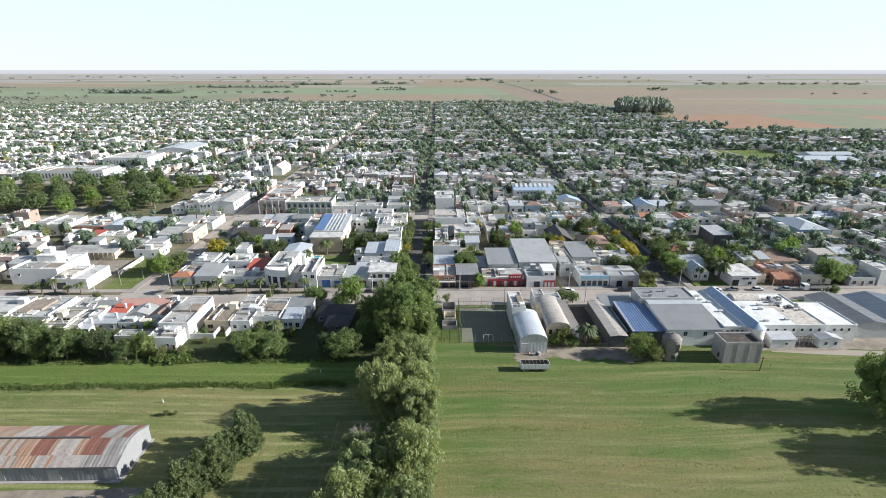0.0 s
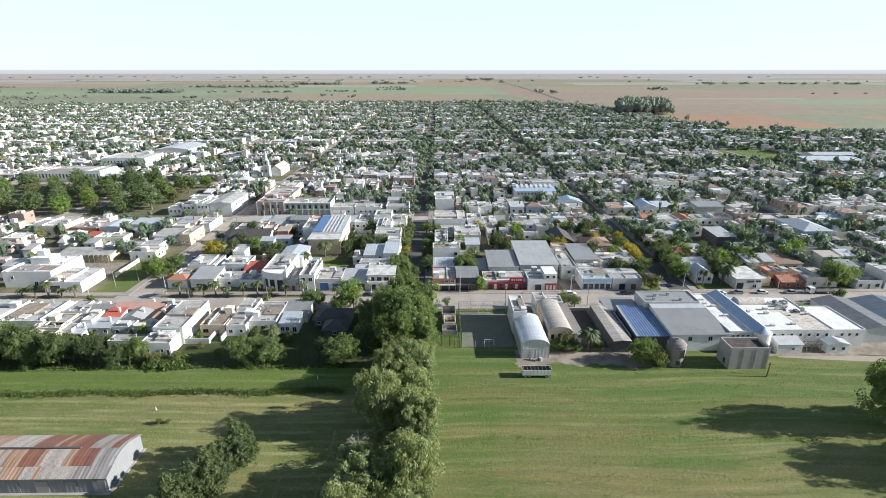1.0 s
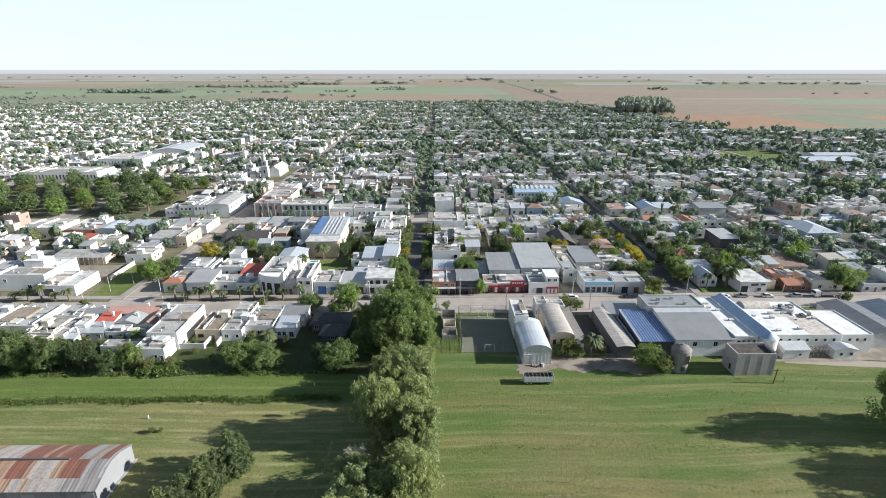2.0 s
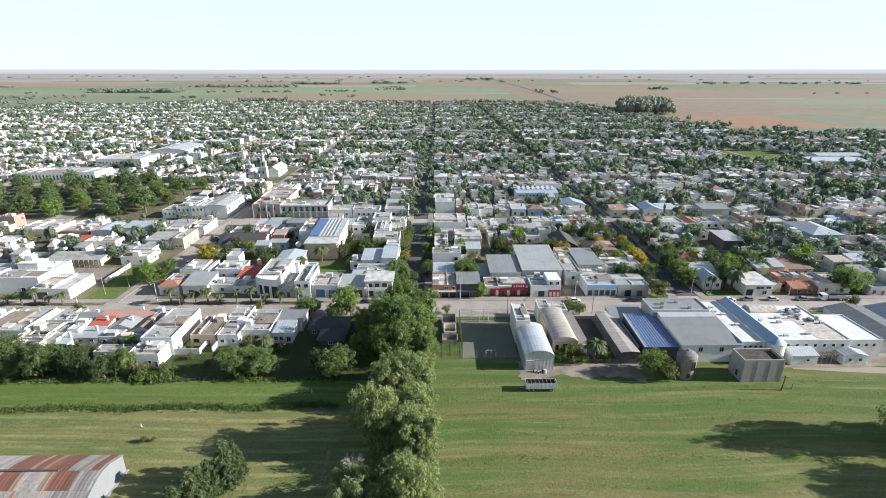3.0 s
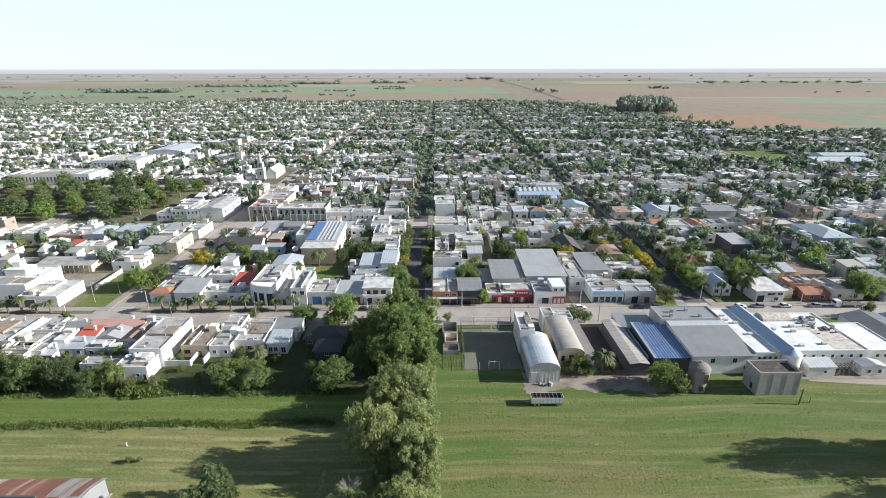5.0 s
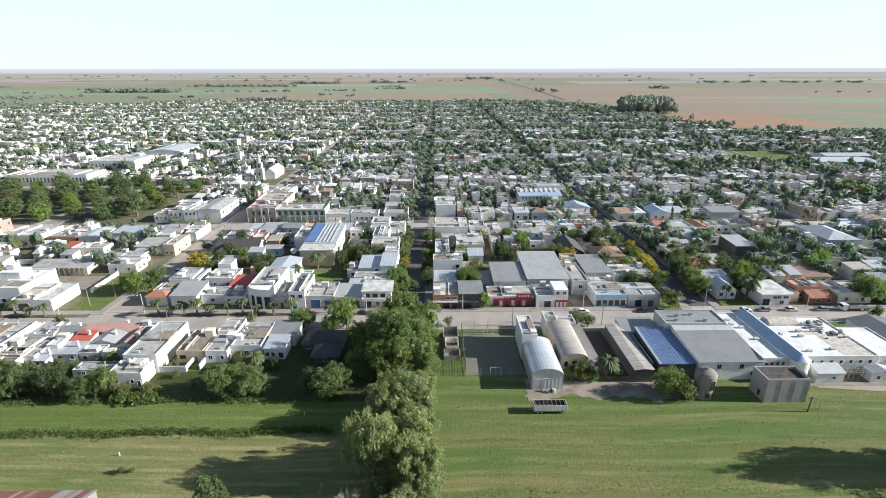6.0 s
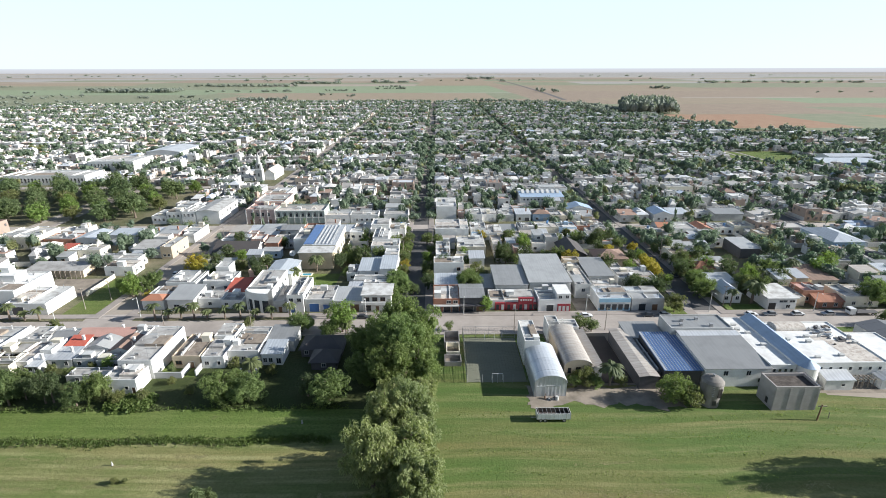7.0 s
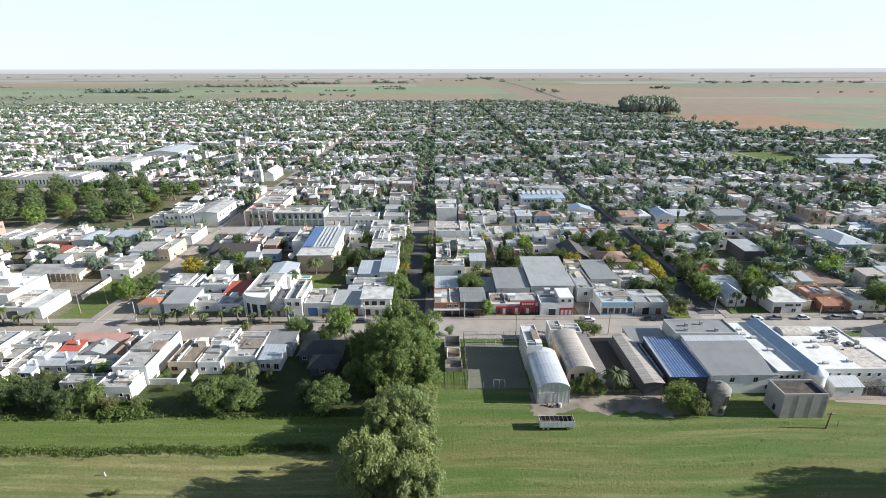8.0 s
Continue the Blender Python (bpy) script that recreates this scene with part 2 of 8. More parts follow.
sheet_metal("rust", (0.33, 0.175, 0.10), "x", 0.8, dirt=(0.40, 0.33, 0.27), metal=0.1, rough=0.8, vary=0.3, amount=0.95)
sheet_metal("rust_dark", (0.25, 0.10, 0.068), "x", 0.8, dirt=(0.17, 0.085, 0.065), metal=0.1, rough=0.85, vary=0.25, amount=0.8)
surface("zinc_spotted", (0.46, 0.42, 0.385), (0.27, 0.175, 0.13), 0.65, 0.15, fine=7.0, broad=3.2, amount=0.95, vary=0.25, bump=0.1, streak=(1.4, 0.7, 1))
sheet_metal("barn_gable", (0.225, 0.232, 0.24), "y", 0.8, dirt=(0.28, 0.27, 0.27), metal=0.1, rough=0.7, ribs=0.08)
surface("glass_dark", (0.035, 0.045, 0.055), (0.03, 0.03, 0.03), 0.12, vary=0.5, bump=0.0)
surface("frame_white", (0.58, 0.575, 0.56), None, 0.5, bump=0.0)
surface("frame_brown", (0.16, 0.09, 0.05), None, 0.6, bump=0.0)
surface("paint_red", (0.36, 0.035, 0.05), (0.26, 0.05, 0.05), 0.55, bump=0.0)
surface("paint_blue", (0.05, 0.13, 0.34), None, 0.5, bump=0.0)
surface("paint_sky", (0.30, 0.50, 0.64), None, 0.6, bump=0.0)
surface("paint_black", (0.02, 0.02, 0.022), None, 0.5, bump=0.0)
surface("net_dark", (0.045, 0.06, 0.045), None, 0.9, bump=0.0)
surface("rubber", (0.02, 0.02, 0.02), None, 0.9, bump=0.0)
surface("steel", (0.45, 0.45, 0.46), (0.30, 0.27, 0.24), 0.5, 0.6, bump=0.0)
surface("wood_grey", (0.28, 0.24, 0.20), (0.15, 0.12, 0.10), 0.9, streak=(3, 3, 0.3))
surface("bark", (0.17, 0.13, 0.10), (0.09, 0.07, 0.05), 0.95, streak=(4, 4, 0.6), bump=0.5)
surface("bark_pale", (0.42, 0.38, 0.32), (0.22, 0.18, 0.14), 0.95, streak=(4, 4, 0.6), bump=0.4)
# brown asphalt with the neighbouring shed's shadow darkened into the colour
surface("asphalt_brown", (0.075, 0.058, 0.048), (0.05, 0.042, 0.036), 0.95, fine=1.2, broad=0.2)
surface("asphalt", (0.095, 0.09, 0.088), (0.065, 0.06, 0.058), 0.9, fine=1.2, broad=0.12)
surface("road_concrete", (0.43, 0.375, 0.335), (0.26, 0.225, 0.20), 0.9, fine=0.9, broad=0.10, amount=0.75)
surface("road_dust", (0.33, 0.28, 0.23), (0.25, 0.20, 0.16), 0.95, fine=0.9, broad=0.10)
surface("paving", (0.34, 0.295, 0.265), (0.20, 0.175, 0.16), 0.9, fine=1.5, broad=0.2)
surface("dirt_yard", (0.30, 0.25, 0.20), (0.12, 0.10, 0.076), 0.95, fine=1.1, broad=0.22, amount=0.95)
surface("turf_net", (0.205, 0.205, 0.15), (0.14, 0.148, 0.105), 0.95, fine=1.0, broad=0.12)
surface("water_pool", (0.08, 0.33, 0.45), None, 0.08, bump=0.0)
surface("tank_blue", (0.10, 0.22, 0.42), None, 0.4, bump=0.0)
surface("tank_grey", (0.42, 0.42, 0.40), None, 0.7, bump=0.0)
grass("grass_field", (0.118, 0.15, 0.044), (0.235, 0.214, 0.096), stripe=0.95, wander=12.0, bands=0.7, speckle=0.5)
grass("grass_meadow", (0.106, 0.145, 0.04), (0.20, 0.174, 0.076), stripe=0.45, pitch=5.6, soil=(0.15, 0.115, 0.075), wander=34.0, green_from=(104, 140), bands=0.7, speckle=0.5)
grass("grass_lush", (0.105, 0.158, 0.036), (0.165, 0.185, 0.06), stripe=0.3, wander=6.0)
# garden ground: the trees' shade is put into a dark base colour
grass("garden", (0.05, 0.07, 0.022), (0.085, 0.09, 0.04))
grass("grass_lot", (0.115, 0.125, 0.06), (0.23, 0.195, 0.135), soil=(0.26, 0.21, 0.155))
# crop_green and pasture are lightened for haze over the far fields
grass("crop_green", (0.225, 0.275, 0.17), (0.275, 0.305, 0.205))
grass("pasture", (0.21, 0.23, 0.15), (0.28, 0.27, 0.19))
grass("stubble_tan", (0.29, 0.235, 0.17), (0.33, 0.265, 0.195), soil=(0.27, 0.205, 0.15))
grass("soil_red", (0.335, 0.205, 0.135), (0.37, 0.24, 0.165), soil=(0.29, 0.18, 0.12))
grass("soil_brown", (0.275, 0.215, 0.165), (0.325, 0.255, 0.195), soil=(0.25, 0.19, 0.145))
grass("stubble_pale", (0.33, 0.285, 0.235), (0.36, 0.31, 0.255), soil=(0.3, 0.25, 0.2))
# far fields: haze put into a pale grey base colour
grass("far_haze_grey", (0.33, 0.315, 0.295), (0.37, 0.345, 0.315), soil=(0.31, 0.29, 0.265))
leaves("leaf_big", (0.125, 0.182, 0.066), (0.235, 0.30, 0.118))
leaves("leaf_willow", (0.20, 0.25, 0.12), (0.33, 0.37, 0.19))
leaves("leaf_lime", (0.145, 0.23, 0.06), (0.27, 0.355, 0.11))
leaves("leaf_dark", (0.078, 0.113, 0.055), (0.14, 0.18, 0.085))
leaves("leaf_conifer", (0.10, 0.14, 0.066), (0.19, 0.238, 0.112))
leaves("leaf_street", (0.115, 0.16, 0.068), (0.205, 0.245, 0.11))
leaves("leaf_olive", (0.126, 0.154, 0.063), (0.231, 0.245, 0.11))
leaves("leaf_yellow", (0.308, 0.266, 0.047), (0.504, 0.42, 0.078))
leaves("leaf_palm", (0.098, 0.133, 0.063), (0.196, 0.224, 0.11))
# far town trees: leaf colour lightened and blued to stand in for haze
leaves("leaf_far_haze", (0.115, 0.166, 0.115), (0.22, 0.275, 0.185), tint=(0.115, 0.15, 0.125), through_tint=(0.85, 1.0, 0.8), spread=0.035, autumn=(0.24, 0.235, 0.085))
leaves("leaf_hedge", (0.085, 0.128, 0.052), (0.18, 0.232, 0.09))
leaves("leaf_plaza", (0.105, 0.15, 0.07), (0.205, 0.265, 0.125))
# distant woods: haze put into a paler, greyer leaf colour
leaves("leaf_distant_haze", (0.22, 0.255, 0.225), (0.31, 0.335, 0.29), tint=(0.24, 0.265, 0.24))
leaves("reed", (0.09, 0.14, 0.04), (0.165, 0.215, 0.07))
surface("straw", (0.32, 0.285, 0.13), (0.25, 0.228, 0.105), 0.9, bump=0.0, vary=0.2, island=True)
leaves("weed", (0.17, 0.24, 0.06), (0.30, 0.36, 0.12))
WHITE = (0.64, 0.63, 0.61)
palette("far_wall", [(0, WHITE), (0.24, (0.60, 0.575, 0.54)), (0.44, (0.46, 0.445, 0.43)), (0.58, (0.42, 0.36, 0.30)), (0.66, (0.66, 0.655, 0.64)), (0.80, (0.30, 0.215, 0.17)), (0.91, (0.33, 0.31, 0.30))])
palette("far_roof", [(0, (0.62, 0.615, 0.60)), (0.16, (0.44, 0.42, 0.40)), (0.38, (0.52, 0.54, 0.57)), (0.52, (0.30, 0.28, 0.265)), (0.66, (0.62, 0.60, 0.58)), (0.80, (0.30, 0.17, 0.12)), (0.86, (0.19, 0.18, 0.18)), (0.96, (0.34, 0.42, 0.54))])
palette("far_glass", [(0, (0.04, 0.045, 0.05)), (0.6, (0.07, 0.07, 0.075)), (0.8, (0.12, 0.09, 0.07))], 0.4)


# ---- builders ----
class Build:
    """Collects corners and faces; every face has the number of its material."""

    def __init__(self):
        self.v, self.f, self.m = [], [], []

    def face(self, pts, mi=0):
        n = len(self.v)
        self.v.extend(tuple(p) for p in pts)
        self.f.append(tuple(range(n, n + len(pts))))
        self.m.append(mi)

    def box(self, x0, y0, z0, x1, y1, z1, mi=0, bottom=True):
        n = len(self.v)
        self.v += [(x0, y0, z0), (x1, y0, z0), (x1, y1, z0), (x0, y1, z0), (x0, y0, z1), (x1, y0, z1), (x1, y1, z1), (x0, y1, z1)]
        fs = [(0, 1, 5, 4), (1, 2, 6, 5), (2, 3, 7, 6), (3, 0, 4, 7), (4, 5, 6, 7)]
        if bottom:
            fs.append((3, 2, 1, 0))
        self.f += [tuple(n + k for k in f) for f in fs]
        self.m += [mi] * len(fs)

    def ring(self, x0, y0, x1, y1, z0, z1, zt, th, mi=0):
        """Walls of a house: outside up to zt, parapet of thickness th, inside down to z1."""
        n = len(self.v)
        self.v += [(x0, y0, z0), (x1, y0, z0), (x1, y1, z0), (x0, y1, z0), (x0, y0, zt), (x1, y0, zt), (x1, y1, zt), (x0, y1, zt)]
        a, b, c, d = x0 + th, y0 + th, x1 - th, y1 - th
        self.v += [(a, b, zt), (c, b, zt), (c, d, zt), (a, d, zt), (a, b, z1), (c, b, z1), (c, d, z1), (a, d, z1)]
        fs = []
        for k in range(4):
            j = (k + 1) % 4
            fs += [(k, j, 4 + j, 4 + k), (4 + k, 4 + j, 8 + j, 8 + k), (8 + k, 8 + j, 12 + j, 12 + k)]
        self.f += [tuple(n + k for k in f) for f in fs]
        self.m += [mi] * len(fs)

    def tube(self, pts, radii, sides=8, mi=0, cap=True):
        """A round bar through pts, tapering."""
        n = len(self.v)
        for k, (p, r) in enumerate(zip(pts, radii)):
            p = Vector(p)
            a = Vector(pts[min(k + 1, len(pts) - 1)]) - Vector(pts[max(k - 1, 0)])
            a.normalize()
            u = a.orthogonal().normalized()
            w = a.cross(u)
            for s in range(sides):
                an = 2 * math.pi * s / sides
                self.v.append(tuple(p + r * (math.cos(an) * u + math.sin(an) * w)))
        for k in range(len(pts) - 1):
            for s in range(sides):
                t = (s + 1) % sides
                self.f.append((n + k * sides + s, n + k * sides + t, n + (k + 1) * sides + t, n + (k + 1) * sides + s))
                self.m.append(mi)
        if cap:
            self.f.append(tuple(n + (len(pts) - 1) * sides + s for s in range(sides)))
            self.f.append(tuple(n + s for s in reversed(range(sides))))
            self.m += [mi, mi]

    def mesh(self, name, mats):
        me = bpy.data.meshes.new(name)
        me.from_pydata(self.v, [], self.f)
        for k in mats if isinstance(mats, (list, tuple)) else [mats]:
            me.materials.append(MATS[k])
        me.polygons.foreach_set("material_index", self.m)
        me.update()
        return me


def part(name, data, mats, parent, label="", at=None):
    """One mesh under a thing or under a part."""
    me = data.mesh(name, mats) if isinstance(data, Build) else data
    ob = new(name, me)
    ob.parent = parent
    if at is not None:
        ob.matrix_basis = at
    if label:
        tagged(ob, label)
    return ob


def thing(name, label, category, x, y, z=0.0, turn=0.0, group="", kind=""):
    ob = new(name)
    ob.empty_display_size = 0.5
    ob.matrix_basis = pose(x, y, z, 0, 0, turn)
    return tagged(ob, label, category, group, kind)


def solid(name, data, mats, label, category, kind="", group=""):
    """A thing that is one mesh."""
    ob = new(name, data.mesh(name, mats) if isinstance(data, Build) else data)
    return tagged(ob, label, category, group, kind)


CACHE = {}


def window_meshes(w, h, frame_mat):
    key = ("window", round(w, 1), round(h, 1), frame_mat)
    if key not in CACHE:
        a, c = w / 2, h / 2
        b = Build()
        t = 0.09
        b.box(-a, -0.07, -c, -a + t, 0.05, c)
        b.box(a - t, -0.07, -c, a, 0.05, c)
        b.box(-a + t, -0.07, c - t, a - t, 0.05, c)
        b.box(-a - 0.08, -0.14, -c - 0.08, a + 0.08, 0.05, -c + 0.02)
        if w > 1.1:
            b.box(-0.03, -0.05, -c + 0.02, 0.03, 0.0, c - t)
        p = Build()
        p.box(-a + t, -0.02, -c + 0.02, a - t, 0.02, c - t)
        CACHE[key] = b.mesh("window", frame_mat), p.mesh("pane", "glass_dark")
    return CACHE[key]


def add_window(top, w, h, at, frame_mat="frame_white"):
    f, p = window_meshes(w, h, frame_mat)
    part("pane", p, None, part("window", f, None, top, "", at))


def door_mesh(w, h, mat):
    key = ("door", round(w, 1), round(h, 1), mat)
    if key not in CACHE:
        b = Build()
        a = w / 2
        b.box(-a, -0.05, 0, a, 0.02, h, 0)
        b.box(-a - 0.08, -0.09, 0, -a, 0.02, h + 0.08, 1)
        b.box(a, -0.09, 0, a + 0.08, 0.02, h + 0.08, 1)
        b.box(-a, -0.09, h, a, 0.02, h + 0.08, 1)
        CACHE[key] = b.mesh("door", [mat, "frame_white"])
    return CACHE[key]


def wall_pose(side, u, z, hx, hy):
    """Pose on a wall of a house with half sizes hx, hy: u metres along the wall from its middle."""
    return {"s": pose(u, -hy, z), "n": pose(-u, hy, z, 0, 0, 180), "w": pose(-hx, -u, z, 0, 0, -90), "e": pose(hx, u, z, 0, 0, 90)}[side]


def slope_roof(b, x0, y0, x1, y1, za, zb, axis, th=0.12):
    """A slab from height za to zb along the axis."""
    if axis == "y":
        top = [(x0, y0, za), (x1, y0, za), (x1, y1, zb), (x0, y1, zb)]
    else:
        top = [(x0, y0, za), (x1, y0, zb), (x1, y1, zb), (x0, y1, za)]
    low = [(x, y, z - th) for x, y, z in top]
    b.face(top)
    b.face(low[::-1])
    for k in range(4):
        j = (k + 1) % 4
        b.face([low[k], low[j], top[j], top[k]])


def house(x0, y0, x1, y1, h, wall="wall_white", roof="roof_white", kind="flat", rise=1.6, parapet=0.45, wins=(), doors=(), frame_mat="frame_white",
          label="", category="house", name="house", group="", ridge="y", over=0.35, sheets=0, z=0.0):
    """A building: walls, roof of its kind, windows (side, u, z, width, height) and doors (side, u, width, height, material)."""
    cx, cy, hx, hy = (x0 + x1) / 2, (y0 + y1) / 2, (x1 - x0) / 2, (y1 - y0) / 2
    top = thing(name, label, category, cx, cy, z, 0, group)
    w = Build()
    r = Build()
    if kind == "flat":
        w.ring(-hx, -hy, hx, hy, 0, h - 0.05, h + parapet, 0.22)
        r.box(-hx + 0.22, -hy + 0.22, h - 0.15, hx - 0.22, hy - 0.22, h + 0.02)
    elif kind == "slab":
        w.ring(-hx, -hy, hx, hy, 0, h - 0.1, h, 0.25)
        r.box(-hx - over, -hy - over, h, hx + over, hy + over, h + 0.25)
    elif kind == "shed":
        w.box(-hx, -hy, 0, hx, hy, h - 0.3, bottom=False)
        if ridge == "y":
            w.face([(-hx, -hy, h - 0.3), (-hx, hy, h - 0.3), (-hx, hy, h + rise - 0.1)])
            w.face([(hx, -hy, h - 0.3), (hx, hy, h + rise - 0.1), (hx, hy, h - 0.3)])
            w.face([(-hx, hy, h - 0.3), (hx, hy, h - 0.3), (hx, hy, h + rise - 0.1), (-hx, hy, h + rise - 0.1)])
        if not sheets:
            slope_roof(r, -hx - over, -hy - over, hx + over, hy + over, h - 0.15, h + rise, ridge)
    elif kind == "gable":
        w.box(-hx, -hy, 0, hx, hy, h - 0.1, bottom=False)
        if ridge == "y":
            for s in (-1, 1):
                w.face([(-hx, s * hy, h - 0.1), (hx, s * hy, h - 0.1), (0, s * hy, h + rise - 0.12)])
            e = rise * over / hx
            if not sheets:
                slope_roof(r, -hx - over, -hy - over, 0, hy + over, h - e, h + rise, "x")
                slope_roof(r, 0, -hy - over, hx + over, hy + over, h + rise, h - e, "x")
        else:
            for s in (-1, 1):
                w.face([(s * hx, -hy, h - 0.1), (s * hx, hy, h - 0.1), (s * hx, 0, h + rise - 0.12)])
            e = rise * over / hy
            if not sheets:
                slope_roof(r, -hx - over, -hy - over, hx + over, 0, h - e, h + rise, "y")
                slope_roof(r, -hx - over, 0, hx + over, hy + over, h + rise, h - e, "y")
    elif kind == "hip":
        w.box(-hx, -hy, 0, hx, hy, h - 0.05, bottom=False)
        a, c = hx + over, hy + over
        d = min(a, c) * 0.95
        p = [(-a, -c, h - 0.1), (a, -c, h - 0.1), (a, c, h - 0.1), (-a, c, h - 0.1)]
        if a < c:
            q0, q1 = (0, -c + d, h + rise), (0, c - d, h + rise)
            for f in ([p[0], p[1], q0], [p[1], p[2], q1, q0], [p[2], p[3], q1], [p[3], p[0], q0, q1]):
                r.face(f)
        else:
            q0, q1 = (-a + d, 0, h + rise), (a - d, 0, h + rise)
            for f in ([p[0], p[1], q1, q0], [p[1], p[2], q1], [p[2], p[3], q0, q1], [p[3], p[0], q0]):
                r.face(f)
        r.face(p[::-1])
    elif kind == "barrel":
        n = 14
        arc = []
        for k in range(n + 1):
            a = math.pi * k / n
            arc.append((-hx * math.cos(a), h + rise * math.sin(a)))
        w.box(-hx + 0.1, -hy, 0, hx - 0.1, hy, h, bottom=False)
        for s in (-1, 1):
            w.face([(x * 0.99, s * hy, zz - 0.05) for x, zz in arc])
        steps = max(1, sheets)
        strip = Build()
        ln = (2 * hy + 2 * over) / steps
        for k in range(n):
            (xa, za), (xb, zb) = arc[k], arc[k + 1]
            strip.face([(xa, 0, za), (xb, 0, zb), (xb, ln - 0.03, zb), (xa, ln - 0.03, za)])
            strip.face([(xb, 0, zb - 0.12), (xa, 0, za - 0.12), (xa, ln, za - 0.12), (xb, ln, zb - 0.12)])
            strip.face([(xa, 0, za - 0.12), (xb, 0, zb - 0.12), (xb, 0, zb), (xa, 0, za)])
        me = strip.mesh("roof_sheet", roof)
        for k in range(steps):
            part("roof_sheet", me, roof, top, "", pose(0, -hy - over + k * ln, 0.012 * (k % 2)))
    if sheets and kind in ("shed", "gable"):
        slopes = []
        if kind == "shed" and ridge == "y":
            slopes = [(-hy - over, hy + over, h - 0.15, h + rise)]
        elif kind == "gable" and ridge == "y":
            slopes = [(-hx - over, 0, h - rise * over / hx, h + rise), (0, hx + over, h + rise, h - rise * over / hx)]
        elif kind == "gable":
            slopes = [(-hy - over, 0, h - rise * over / hy, h + rise), (0, hy + over, h + rise, h - rise * over / hy)]
        lies_x = kind == "gable" and ridge == "y"
        total = 2 * ((hy if lies_x else hx) + over)
        wd = total / sheets
        for (a0, a1, za, zb) in slopes:
            s = Build()
            if lies_x:
                slope_roof(s, a0, 0, a1, wd - 0.04, za, zb, "x", 0.09)
            else:
                slope_roof(s, 0, a0, wd - 0.04, a1, za, zb, "y", 0.09)
            me = s.mesh("roof_sheet", roof)
            for k in range(sheets):
                o = -total / 2 + k * wd
                part("roof_sheet", me, roof, top, "", pose(0, o, 0.02 * (k % 2)) if lies_x else pose(o, 0, 0.02 * (k % 2)))
    part("wall", w, wall, top)
    if r.f:
        part("roof", r, roof, top)
    for side, u, zz, ww, hh in wins:
        fm, pm = window_meshes(ww, hh, frame_mat)
        o = part("window", fm, None, top, "", wall_pose(side, u, zz, hx, hy))
        part("pane", pm, None, o)
    for side, u, ww, hh, mat in doors:
        part("door", door_mesh(ww, hh, mat), None, top, "", wall_pose(side, u, 0.0, hx, hy))
    return top


def roof_box(top, x, y, z, w, d, hgt, mat, name="stair_head"):
    """A stair head, parapet block or chimney on the roof of a house, in the house's own axes."""
    b = Build()
    b.box(x - w / 2, y - d / 2, z, x + w / 2, y + d / 2, z + hgt)
    b.box(x - w / 2 - 0.08, y - d / 2 - 0.08, z + hgt, x + w / 2 + 0.08, y + d / 2 + 0.08, z + hgt + 0.1)
    return part(name, b, mat, top)


def water_tank(top, x, y, z, mat="tank_grey"):
    key = ("tank", mat)
    if key not in CACHE:
        b = Build()
        for sx in (-0.4, 0.4):
            for sy in (-0.4, 0.4):
                b.box(sx - 0.06, sy - 0.06, 0, sx + 0.06, sy + 0.06, 0.8)
        b.tube([(0, 0, 0.8), (0, 0, 1.9), (0, 0, 2.1)], [0.62, 0.62, 0.3], 10)
        CACHE[key] = b.mesh("water_tank", mat)
    return part("water_tank", CACHE[key], None, top, "", pose(x, y, z))


def roof_levels(top, hx, hy, z, rnd, count):
    """Older and newer parts of a flat roof: low slabs of their own height and finish."""
    for _ in range(count):
        w, d = rnd.uniform(0.3, 0.75) * 2 * hx, rnd.uniform(0.25, 0.6) * 2 * hy
        w, d = max(1.8, min(w, 2 * hx - 0.6)), max(1.8, min(d, 2 * hy - 0.6))
        x = rnd.choice([-1, 1]) * (hx - 0.26 - w / 2)
        y = rnd.uniform(-hy + 0.26 + d / 2, hy - 0.26 - d / 2)
        t = rnd.choice([0.08, 0.14, 0.22, 0.4, 0.75]) + rnd.uniform(0, 0.05)
        b = Build()
        b.box(x - w / 2, y - d / 2, z, x + w / 2, y + d / 2, z + t)
        part("roof_slab", b, rnd.choice(["roof_grey", "roof_dirty", "roof_white", "roof_grey", "zinc", "roof_mud"]), top)


